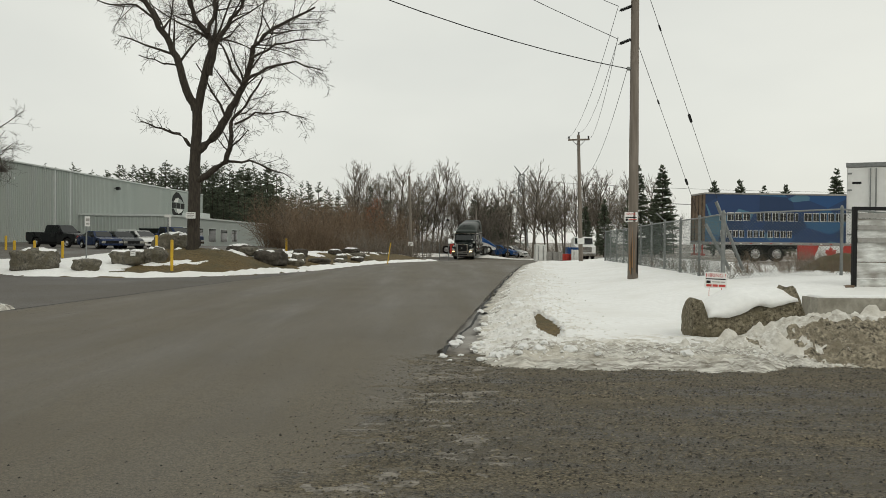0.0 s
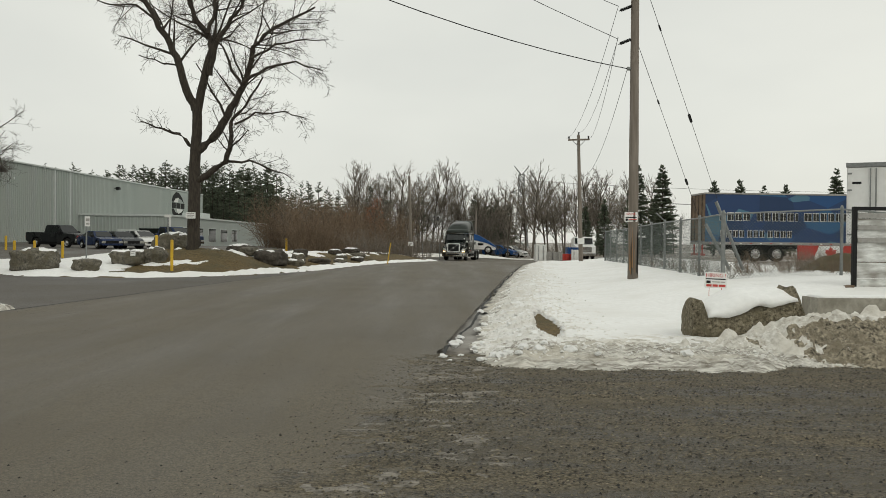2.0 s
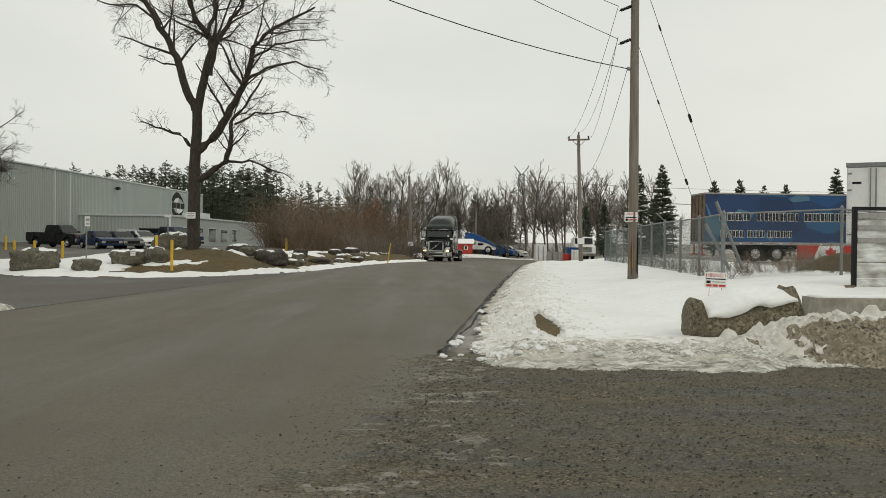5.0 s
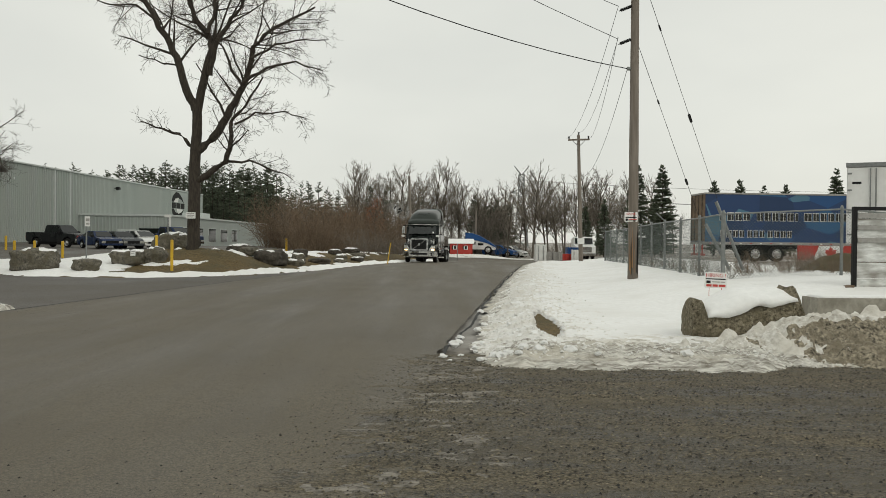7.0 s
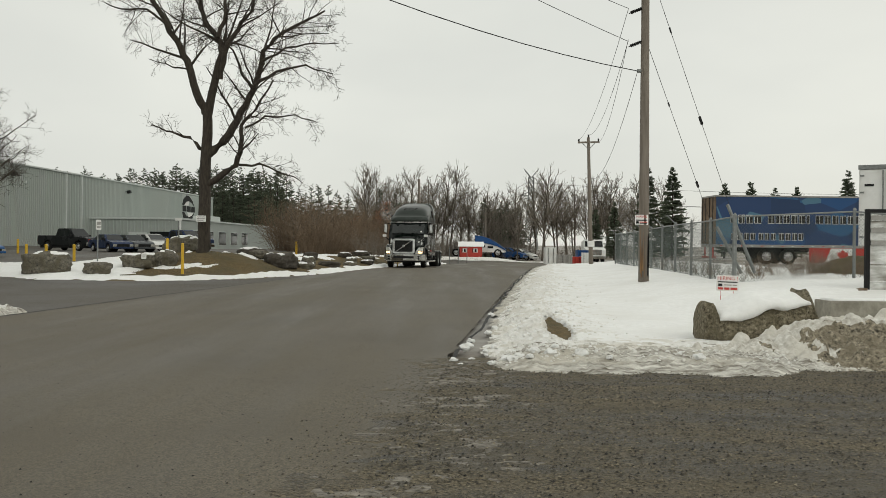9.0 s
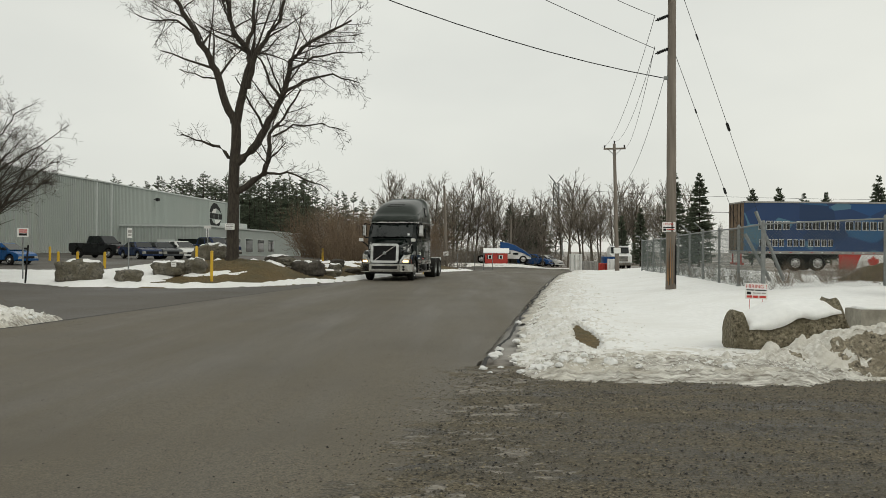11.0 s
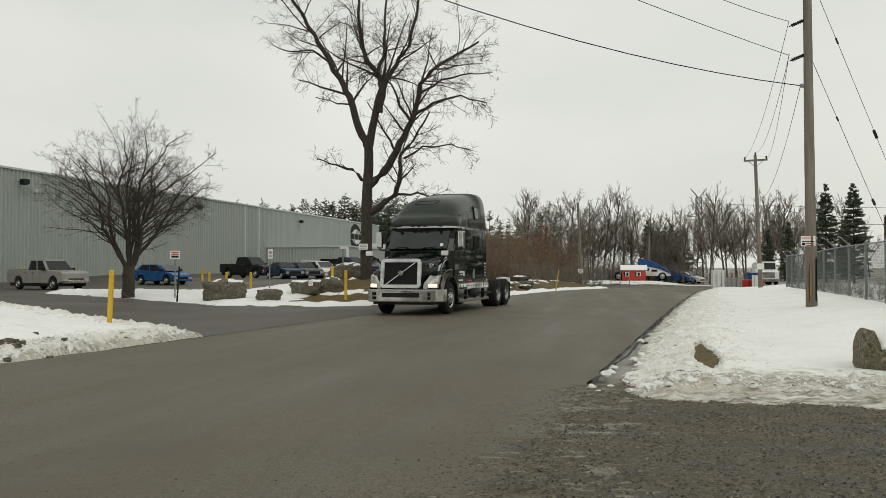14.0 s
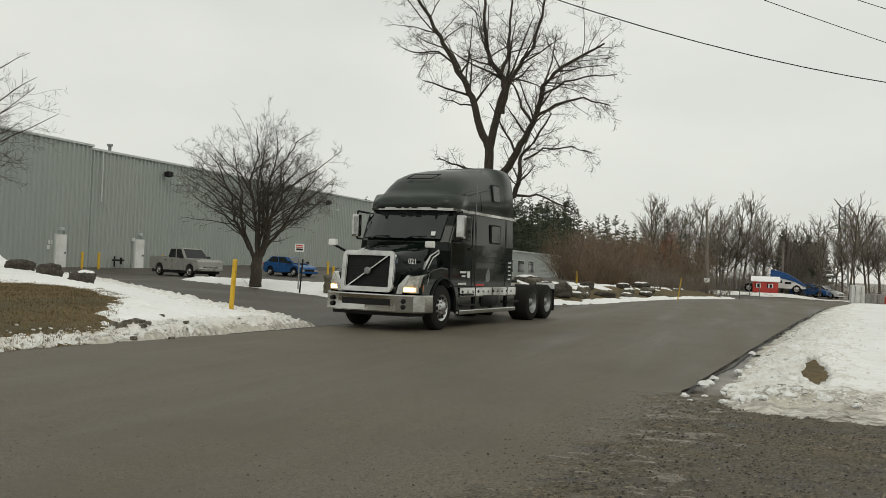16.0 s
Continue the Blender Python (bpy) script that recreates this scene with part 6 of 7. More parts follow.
def barrier():
    b = thing("concrete_barrier", pose(6.25, 16.3, 0.0, 0, 0, 2), "grey cast concrete barrier block with snow behind", "barrier")
    bm = BM()
    box(bm, 0, 3.0, 0, 0.6, -0.05, 0.57, 0.03)
    for v in bm.verts:
        v.co += Vector((fbm(v.co.x, v.co.z, 3), fbm(v.co.x, v.co.y, 3), 0)) * 0.012
    part("block", bm, M_concrete, b)
    bm = BM()
    rings = [[(x, 0.06 + 0.03 * fbm(x, 1, 2), 0.56), (x, 0.55, 0.56), (x, 0.42, 0.60 + 0.03 * fbm(x, 3, 2)), (x, 0.18, 0.61 + 0.03 * fbm(x, 5, 2))] for x in [0.05 + 0.145 * k for k in range(21)]]
    loft(bm, rings)
    part("snow_cap", bm, M_snow, b, smooth=True)


barrier()
stake = notice_board("yard_sign", pose(5.40, 19.0, surface_z(5.4, 19) + 0.47, 0, 1.5, -6), 0.43, 0.31, "white yard sign with red hiring lettering on wire legs",
                     [(-0.19, -0.04, 0.012, 0.034, M_dark), (-0.03, 0.19, 0.012, 0.034, M_dark), (-0.18, -0.10, -0.065, -0.012, M_dark), (-0.07, 0.08, -0.045, -0.025, M_rail), (0.10, 0.18, -0.045, -0.025, M_rail), (-0.18, -0.08, -0.13, -0.085, M_red_mark), (-0.06, 0.04, -0.13, -0.085, M_red_mark), (0.06, 0.19, -0.13, -0.085, M_red_mark)], "HIRING !")
for x in (-0.12, 0.12):
    bm = BM()
    cyl(bm, (x, 0.005, -0.6), (x, 0.005, -0.12), 0.005, seg=5)
    part("wire_leg", bm, M_red_mark, stake)


# ---- stones ----
def boulder(x, y, sx, sy, sz, seed, label, cap=True, turn=0.0, sink=0.15, mat=None, group="boulders"):
    z = surface_z(x, y)
    b = thing("boulder", pose(x, y, z - sink * sz, 0, 0, turn), label, "rock", group)
    bm = BM()
    bmesh.ops.create_icosphere(bm, subdivisions=4, radius=1.0)
    for v in bm.verts:
        c = v.co.copy()
        # flatten towards a box, then chip
        k = max(abs(c.x), abs(c.y), abs(c.z))
        c = c.lerp(c / k, 0.45)
        n = noise.fractal(c * 1.3 + Vector((seed * 7.3, 0, 0)), 1.0, 2.0, 4) * 0.20 + noise.fractal(c * 4 + Vector((seed, 0, 0)), 1.0, 2.0, 3) * 0.05
        c = c * (1 + n)
        v.co = Vector((c.x * sx / 2, c.y * sy / 2, (c.z * 0.5 + 0.42) * sz))
    top = max(v.co.z for v in bm.verts)
    capbm = bm.copy() if cap else None
    part("stone", bm, mat or M_rock, b, smooth=True)
    if cap:
        keep = [v for v in capbm.verts if v.co.z > top * 0.80 and fbm(v.co.x * 2 + seed, v.co.y * 2, 1.4) > -0.28]
        kill = set(capbm.verts) - set(keep)
        bmesh.ops.delete(capbm, geom=list(kill), context='VERTS')
        for v in capbm.verts:
            v.co.z += 0.04 if not v.is_boundary else -0.01
        part("snow_cap", capbm, M_snow, b, smooth=True)
    return b


boulder(-15.6, 34.6, 1.75, 1.2, 0.95, 1, "large grey angular boulder on the snowy island")
boulder(-13.4, 34.0, 1.0, 0.8, 0.55, 2, "small grey boulder in the snow", cap=False)
boulder(-12.7, 36.4, 1.35, 1.0, 0.62, 3, "low dark boulder capped with snow")
boulder(-11.8, 36.9, 1.0, 1.0, 0.72, 4, "grey rounded boulder on the snowy island")
boulder(-12.2, 40.2, 1.5, 1.2, 1.0, 5, "snow-capped boulder below the tall tree")
for k, (x, y, s, h) in enumerate(((-9.6, 42.5, 1.6, 0.7), (-8.4, 43.0, 1.3, 0.8), (-7.9, 41.0, 1.9, 1.0), (-7.4, 45.5, 1.0, 0.75),
                                  (-7.9, 49.0, 0.9, 0.6), (-6.1, 53.0, 0.8, 0.6), (-7.0, 57.0, 1.0, 0.5), (-9.0, 41.6, 1.2, 0.5), (-8.6, 44.2, 1.5, 0.55),
                                  (-7.2, 42.9, 1.1, 0.45), (-6.6, 47.4, 1.3, 0.5), (-5.9, 50.6, 0.9, 0.4), (-5.4, 55.4, 1.1, 0.45), (-5.8, 60.0, 1.2, 0.5), (-6.6, 63.0, 1.4, 0.6))):
    boulder(x, y, s * 0.85, s * 0.7, h * 0.78, 10 + k, "grey boulder lying among snow on the grass berm", cap=k % 3 != 1, turn=37 * k, mat=M_rock if k % 2 else M_rock_dark)
for k, (x, y, s, h) in enumerate(((-28.9, 30.2, 1.1, 0.6), (-24.4, 27.3, 0.9, 0.6), (-20.9, 25.2, 0.85, 0.5))):
    boulder(x, y, s, s * 0.9, h, 30 + k, "dark brown boulder lying on the snow", turn=50 * k, mat=M_rock_dark, cap=(k == 2))
for k, (x, y, s) in enumerate(((-9.62, 14.3, 0.30), (-9.85, 14.35, 0.20), (-9.72, 14.05, 0.22), (-9.5, 14.45, 0.17), (-9.4, 14.2, 0.14), (-9.95, 14.1, 0.15), (-9.0, 14.5, 0.12), (-9.3, 15.3, 0.11), (-9.9, 15.6, 0.14),
                               (-10.4, 16.0, 0.11), (-9.25, 13.8, 0.12), (-10.1, 14.8, 0.12))):
    boulder(x, y, s, s * 0.8, s * 0.6, 50 + k, "small field stone in the thin snow", cap=False, turn=40 * k, sink=0.3, group="field stones")


def horned_boulder():
    """The long boulder by the yard: a horn at each end, snow lying in the saddle."""
    b = thing("boulder", pose(3.50, 13.95, 0.05, 0, 0, 4), "long mossy boulder with horned ends and snow in its saddle", "rock")
    bm = BM()
    prof = ((0.0, 0.10, 0.36), (0.02, 0.02, 0.60), (0.07, -0.02, 0.68), (0.13, 0.0, 0.64), (0.18, 0.0, 0.52), (0.26, 0.0, 0.46), (0.5, 0.02, 0.48), (0.75, 0.04, 0.54), (0.95, 0.04, 0.64), (1.2, 0.06, 0.68),
            (1.38, 0.08, 0.74), (1.46, 0.10, 0.84), (1.54, 0.12, 0.80), (1.60, 0.14, 0.64), (1.68, 0.18, 0.42), (1.72, 0.2, 0.25))
    rings = []
    for x, lo, hi in prof:
        ring = []
        d = 0.42 if 0.1 < x < 1.5 else 0.26
        for k in range(16):
            a = 2 * math.pi * k / 16
            ca, sa = math.cos(a), math.sin(a)
            y = d * math.copysign(abs(ca) ** 0.7, ca) + 0.3
            z = (hi + lo) / 2 - 0.02 + (hi - lo) / 2 * math.copysign(abs(sa) ** 0.75, sa)
            n = 0.06 * fbm(x * 3 + ca, y * 3 + sa, 1.5, z=z * 3)
            ring.append((x + n * 0.4, y + n, z + n * 0.5))
        rings.append(ring)
    loft(bm, rings)
    bmesh.ops.recalc_face_normals(bm, faces=bm.faces[:])
    bmesh.ops.subdivide_edges(bm, edges=bm.edges[:], cuts=1, use_grid_fill=True)
    for v in bm.verts:
        v.co += Vector((fbm(v.co.x, v.co.z, 5, z=v.co.y), fbm(v.co.z, v.co.x, 6, z=v.co.y), fbm(v.co.y, v.co.x, 5))) * 0.022
    part("stone", bm, M_boulder, b, smooth=True)
    bm = BM()
    rings = []
    for i in range(22):
        x = 0.16 + 1.28 * i / 21
        top = 0.55 + 0.20 * smooth(0.16, 0.75, x) + 0.02 * smooth(0.7, 1.3, x) + 0.015 * fbm(x, 2, 3)
        edge = 0.40 + 0.16 * smooth(0.45, 0.95, x) + 0.05 * smooth(1.1, 1.45, x) + 0.03 * fbm(x, 9, 4)
        e = min(i, 21 - i)
        h = top - 0.05 * (e == 0)
        rings.append([(x, -0.135 + 0.02 * fbm(x, 7, 4), edge), (x, -0.11, edge + 0.4 * (h - edge)), (x, 0.0, h - 0.07), (x, 0.22, h - 0.005), (x, 0.5, h + 0.02), (x, 0.78, edge + 0.1), (x, 0.8, edge - 0.1), (x, 0.3, edge - 0.12)])
    loft(bm, rings)
    bmesh.ops.recalc_face_normals(bm, faces=bm.faces[:])
    part("snow_cap", bm, M_snow, b, smooth=True)


horned_boulder()


def crumbs(name, count, seed, place, smin, smax, label):
    """Crumbled hard snow, one scatter of small rounded lumps."""
    rng = random.Random(seed)
    v, f = [], []
    while count > 0:
        x, y = place(rng)
        count -= 1
        z = surface_z(x, y)
        if z < terrain(x, y) + 0.015:
            continue
        r = smin + (smax - smin) * rng.random() ** 3
        i = len(v)
        for k in range(5):
            a = 1.2566 * k + rng.uniform(-0.3, 0.3)
            q = r * rng.uniform(0.75, 1.25)
            v.append((x + q * math.cos(a), y + q * math.sin(a), z - 0.2 * r))
            v.append((x + 0.62 * q * math.cos(a), y + 0.62 * q * math.sin(a), z + r * rng.uniform(0.35, 0.75)))
        for k in range(5):
            a, b = i + 2 * k, i + 2 * ((k + 1) % 5)
            f.append((a, b, b + 1, a + 1))
        f.append(tuple(i + 2 * k + 1 for k in range(5)))
    me = bpy.data.meshes.new(name)
    me.from_pydata(v, [], f)
    me.materials.append(M_slush)
    return tagged(new(name, me), label, "snow", "", "stuff")


def road_margin(r):
    y = 12.4 + 26 * r.random() ** 1.6
    return road_right(y) + 0.35 + abs(r.gauss(0, 0.75)), y


def yard_margin(r):
    return r.uniform(0.3, 5.0), 12.0 + abs(r.gauss(0.2, 0.6))


crumbs("snow_crumbs", 3000, 31, road_margin, 0.010, 0.042, "crumbled hard snow along the road's edge")
crumbs("snow_crumbs_yard", 900, 32, yard_margin, 0.008, 0.032, "crumbled hard snow along the yard entrance")
crumbs("snow_crumbs_island", 1500, 33, lambda r: (lambda u: (road_left(8 + 11 * u) - 0.15 - abs(r.gauss(0, 0.5)), 8 + 11 * u))(r.random()), 0.012, 0.05, "crumbled hard snow along the island's edge")

# loose ice lumps along the road's edge
lump_rng = random.Random(8)
LUMPS = [(0.14, 13.9, 0.085)]
for k in range(14):
    y = lump_rng.uniform(12.1, 20)
    LUMPS.append((road_right(y) + abs(lump_rng.gauss(0.25, 0.35)) + 0.12, y, lump_rng.uniform(0.03, 0.075)))
for k in range(14):
    x = lump_rng.uniform(0.4, 3.2)
    LUMPS.append((x, 12.0 + abs(lump_rng.gauss(0, 0.35)), lump_rng.uniform(0.03, 0.08)))
base_meshes = []
for k in range(5):
    bm = BM()
    bmesh.ops.create_icosphere(bm, subdivisions=2, radius=1.0)
    for v in bm.verts:
        v.co *= 1 + 0.45 * noise.fractal(v.co * 1.5 + Vector((k * 5, 0, 0)), 1.0, 2.0, 3)
        v.co.z *= 0.65
    me = bpy.data.meshes.new("snow_lump")
    bm.to_mesh(me)
    bm.free()
    me.materials.append(M_snow)
    base_meshes.append(me)
for k, (x, y, s) in enumerate(LUMPS):
    o = tagged(new("snow_lump", base_meshes[k % 5]), "loose lump of hard old snow", "snow lump", "snow lumps")
    o.location = (x, y, surface_z(x, y) + s * 0.25)
    o.rotation_euler = (0, 0, k * 1.7)
    o.scale = (s, s, s)
for k in range(20):
    u = lump_rng.random()
    x, y = (-9.1 - 9 * u + lump_rng.uniform(-0.3, 0.3), 18.4 + 7.0 * u + lump_rng.uniform(-0.8, 0.1)) if k % 2 else (road_left(9 + 10 * u) - abs(lump_rng.gauss(0.15, 0.25)), 9 + 9.5 * u)
    s = lump_rng.uniform(0.03, 0.09)
    o = tagged(new("snow_lump", base_meshes[k % 5]), "loose lump of hard old snow", "snow lump", "snow lumps")
    o.location = (x, y, surface_z(x, y) + s * 0.2)
    o.rotation_euler = (0, 0, k * 1.3)
    o.scale = (s, s * 0.9, s)
# heaps: earth behind the fence, ploughed snow at the car park
heightfield("earth_heap", 9.4, 15, 25.0, 31, 0.12, lambda x, y: 0.85 * math.exp(-((x - 12.4) / 1.6) ** 2 - ((y - 28) / 1.3) ** 2) - 0.06 + 0.12 * fbm(x, y, 2) * smooth(3.0, 1.2, abs(x - 12.4)), M_grass,
            "brown earth and brush heap behind the fence", "heap", skip=-0.02)
heightfield("snow_heap", -40, -31.5, 31, 37, 0.14, lambda x, y: 1.45 * math.exp(-((x + 35.6) / 2.3) ** 2 - ((y - 34) / 1.4) ** 2) - 0.08 + 0.16 * fbm(x, y, 1.6) * smooth(3.4, 1.5, abs(x + 35.6)), M_snow,
            "heap of ploughed snow at the car park", "snow", skip=-0.02)


# ---- posts and signs by the driveway ----
def marker_post(x, y, tall, r, label, lean=0.0, mat=None):
    p = thing("marker_post", pose(x, y, surface_z(x, y), 0, lean), label, "post", "marker posts")
    bm = BM()
    cyl(bm, (0, 0, -0.2), (0, 0, tall), r, seg=12)
    cyl(bm, (0, 0, tall), (0, 0, tall + r * 0.5), r, r * 0.5, 12)
    part("sleeve", bm, mat or M_yellow, p)
    return p


marker_post(-11.45, 20.0, 1.32, 0.06, "leaning yellow plastic marker post in the snow", 2.5)
marker_post(-10.6, 35.3, 1.18, 0.06, "yellow marker post at the driveway corner")
marker_post(-12.3, 38.6, 0.72, 0.06, "yellow marker post beside the boulders")
marker_post(-3.55, 56.0, 1.35, 0.032, "thin leaning yellow marker post on the berm", 8)
marker_post(-17.9, 34.9, 1.5, 0.035, "dark thin stake by the driveway", 4, M_dark)
for x, y in ((-42.9, 57.6), (-42.9, 50.6), (-42.9, 49.0), (-33.0, 66.5), (-27.6, 57), (-26.5, 57.4), (-24.5, 57.0), (-12.5, 70)):
    marker_post(x, y, 1.05, 0.09, "yellow steel bollard in the car park")


def sign_post(x, y, top, bw, bh, label, turn=0.0, lines=()):
    z = surface_z(x, y)
    p = thing("sign_post", pose(x, y, z, 0, 0, turn), label, "sign", "sign posts")
    bm = BM()
    cyl(bm, (0, 0, -0.2), (0, 0, top - z), 0.03, seg=8)
    part("post", bm, M_steel, p)
    bm = BM()
    panel(bm, rrect(bw / 2, bh / 2, 0.02, 2), 0.015, pose(0, -0.035, top - z - bh / 2))
    b = part("board", bm, M_white, p)
    for z0, z1, mt in lines:
        bm = BM()
        panel(bm, [(-bw * 0.36, z0), (bw * 0.36, z0), (bw * 0.36, z1), (-bw * 0.36, z1)], 0.004, pose(0, -0.05, top - z - bh / 2))
        part("writing_bar", bm, mt, b)


RL = ((0.08, 0.13, M_red_mark), (0.0, 0.05, M_red_mark), (-0.12, -0.03, M_dark))
sign_post(-18.6, 36.0, 2.25, 0.42, 0.36, "small white car park sign on a steel post", 20, RL)
sign_post(-14.85, 37.5, 2.33, 0.36, 0.42, "white sign edge-on on a steel post", 80, ((0.0, 0.12, M_rail), (-0.14, -0.06, M_rail)))
sign_post(-12.27, 40.0, 2.5, 0.30, 0.12, "tall thin steel sign post by the tree", 10)
tree_sign = notice_board("tree_sign", pose(-10.85, 38.58, 2.44), 0.42, 0.27, "white notice nailed to the tall tree's trunk", [(-0.16, 0.16, -0.01, 0.02, M_rail), (-0.16, 0.1, -0.08, -0.05, M_rail), (-0.16, 0.16, 0.06, 0.09, M_rail)])
notice_board("paper_notice", pose(-12.34, 35.93, 0.86, -8), 0.20, 0.24, "white paper notice stuck to a low boulder", [(-0.07, 0.07, 0.03, 0.06, M_rail), (-0.07, 0.05, -0.04, -0.02, M_rail)])
rope = mesh_ob("guy_rope", (lambda b: (cyl(b, (-11.43, 20.0, 1.2), (-9.9, 19.3, 0.35), 0.005, seg=5), b)[1])(BM()), M_rust)
tagged(rope, "thin orange cord from the yellow post to the snow", "rope")


# ---- far yard: shed, trucks, pylon ----
def shed():
    z = terrain(2.16, 107)
    s = thing("shed", pose(2.16, 107.0, z), "small red shed with a snow-covered roof", "shed")
    bm = BM()
    box(bm, -1.35, 1.35, 0, 2.4, 0, 1.75)
    part("wall", bm, M_red, s)
    bm = BM()
    extrude_poly(bm, [(-0.2, 1.70), (1.2, 2.42), (2.6, 1.70), (2.6, 1.80), (1.2, 2.55), (-0.2, 1.82)], "x", -1.55, 1.55)
    part("roof", bm, M_snow, s)
    for x in (-0.75, 0.55):
        bm = BM()
        box(bm, x - 0.25, x + 0.25, -0.04, 0.02, 0.75, 1.4)
        w = part("window", bm, M_white, s)
        bm = BM()
        box(bm, x - 0.12, x + 0.12, -0.055, -0.03, 0.82, 1.33)
        part("pane", bm, M_glass_dark, w)
        bm = BM()
        box(bm, x - 0.38, x - 0.27, -0.04, 0.02, 0.75, 1.4)
        part("shutter", bm, M_dark, w)
    s.scale = (1.02, 1.02, 0.74)


shed()


def far_truck(x, y, turn, cab, boxm, cl, bl, bh, label):
    """A parked lorry: cab with screen, box behind."""
    t = thing("parked_truck", pose(x, y, terrain(x, y), 0, 0, turn), label, "truck", "parked trucks")
    bm = BM()
    extrude_poly(bm, [(-cl, 0.6), (-cl, 1.5), (-cl * 0.55, 1.75), (-cl * 0.45, 2.6), (0, bh * 0.95), (0.2, bh), (0.2, 0.6)], "x", -1.15, 1.15, 0.06)
    part("cab", bm, cab, t)
    bm = BM()
    extrude_poly(bm, [(-cl * 0.57, 1.78), (-cl * 0.47, 2.45), (-cl * 0.5 - 0.05, 2.45), (-cl * 0.6 - 0.05, 1.78)], "x", -1.0, 1.0)
    part("windscreen", bm, M_glass_dark, t)
    bm = BM()
    box(bm, -0.7, 0.7, -cl - 0.04, -cl + 0.05, 0.85, 1.45, 0.03)
    part("grille", bm, M_chrome, t)
    bm = BM()
    box(bm, -1.2, 1.2, -cl - 0.1, -cl + 0.2, 0.4, 0.75, 0.05)
    part("bumper", bm, M_chrome, t)
    if bl:
        bm = BM()
        box(bm, -1.25, 1.25, 0.5, 0.5 + bl, 1.0, bh, 0.03)
        part("box", bm, boxm, t)
    bm = BM()
    box(bm, -0.5, 0.5, -cl + 0.4, 0.5 + max(bl, 3.0), 0.6, 1.0)
    part("chassis", bm, M_dark, t)
    for s in (1, -1):
        for yy in (-cl + 0.9, max(bl, 3.0) - 0.4, max(bl, 3.0) - 1.7):
            wheel(t, s * 1.0, yy, 0.5, 0.28, s, 0.3, holes=6)


M_truck_blue = paint("truck_blue", (0.016, 0.07, 0.21), 0.35)


def aero_tractor(x, y, turn, label):
    """A parked tractor unit whose blue roof fairing sweeps down to the bonnet over a pale cab."""
    z = terrain(x, y)
    t = thing("parked_truck", pose(x, y, z, 0, 0, turn), label, "truck", "parked trucks")
    h = 2.55 - z
    bm = BM()
    extrude_poly(bm, [(0.3, h), (-0.5, h * 0.98), (-1.5, h * 0.86), (-2.6, h * 0.62), (-3.5, h * 0.36), (-3.6, h * 0.30), (-2.5, h * 0.50), (-1.2, h * 0.63), (0.3, h * 0.66)], "x", -1.2, 1.2, 0.05)
    part("fairing", bm, M_truck_blue, t, "blue swept roof fairing")
    bm = BM()
    extrude_poly(bm, [(0.3, 0.55), (0.3, h * 0.66), (-1.2, h * 0.62), (-2.5, h * 0.49), (-3.5, h * 0.29), (-3.5, 0.55)], "x", -1.12, 1.12, 0.04)
    cb = part("cab", bm, M_white, t, "pale cab side")
    for y0, y1, z0, z1 in ((-1.0, -0.4, 0.44, 0.56), (-2.0, -1.3, 0.40, 0.50)):
        for sd in (-1, 1):
            bm = BM()
            box(bm, sd * 1.10, sd * 1.13, y0, y1, h * z0, h * z1)
            part("window", bm, M_glass_dark, cb)
    bm = BM()
    box(bm, -0.5, 0.5, -3.2, 3.2, 0.5, 0.9)
    part("chassis", bm, M_dark, t)
    for sd in (1, -1):
        for yy in (-2.6, 1.4, 2.7):
            wheel(t, sd * 1.0, yy, 0.5, 0.28, sd, 0.3, holes=6)


aero_tractor(3.15, 111.6, 84, "blue and white tractor unit with a swept roof fairing")
vehicle("hatch", pose(7.3, 114, terrain(7.3, 114), 0, 0, 70), M_truck_blue, "blue hatchback parked at the road end")
vehicle("hatch", pose(8.9, 116, terrain(8.9, 116), 0, 0, 60), M_white_car, "white hatchback parked at the road end")
heightfield("snow_yard", -4.0, 12.0, 100.5, 106.5, 0.3, lambda x, y: 0.05 * fbm(x, y, 0.5) + 0.04 * fbm(x, y, 1.6) + 0.02, M_slush, "thin dirty snow on the far gravel yard", "snow", skip=-0.02)
far_truck(15.9, 101, 4, M_white, M_white, 2.2, 0, 2.4, "white tractor unit parked in the far yard")


def container(x, y, w, d, h, mat, label, turn=0.0, floor=0.0):
    c = thing("container", pose(x, y, terrain(x, y) + floor, 0, 0, turn), label, "container", "yard containers")
    bm = BM()
    corrugated(bm, (-w / 2, -d / 2, 0), (w / 2, -d / 2, 0), 0.0, h, 0.25, 0.03, (0, -1, 0))
    box(bm, -w / 2, w / 2, -d / 2 + 0.01, d / 2, 0, h)
    part("shell", bm, mat, c)
    for s in (-1, 1):
        bm = BM()
        box(bm, s * w / 2 - 0.06, s * w / 2 + 0.06, -d / 2 - 0.06, -d / 2 + 0.06, -0.0, h + 0.03)
        part("corner_post", bm, mat, c)
    for s in (-0.25, 0.25):
        bm = BM()
        cyl(bm, (s, -d / 2 - 0.06, 0.15), (s, -d / 2 - 0.06, h - 0.1), 0.02, seg=6)
        part("lock_rod", bm, M_dark, c)


container(10.1, 92, 1.0, 2.4, 1.75, M_white, "white steel storage cabinet at the yard entrance")
container(11.7, 93, 1.5, 1.6, 1.0, M_rail, "grey tank frame beside the cabinet")
container(13.6, 94, 2.2, 2.0, 0.75, M_red, "red steel skip in the yard")
container(14.3, 97, 1.3, 2.0, 1.45, M_truck_blue, "blue steel drum rack in the yard")
container(14.0, 92.6, 0.9, 0.5, 1.15, M_white, "white equipment box beside the skip")

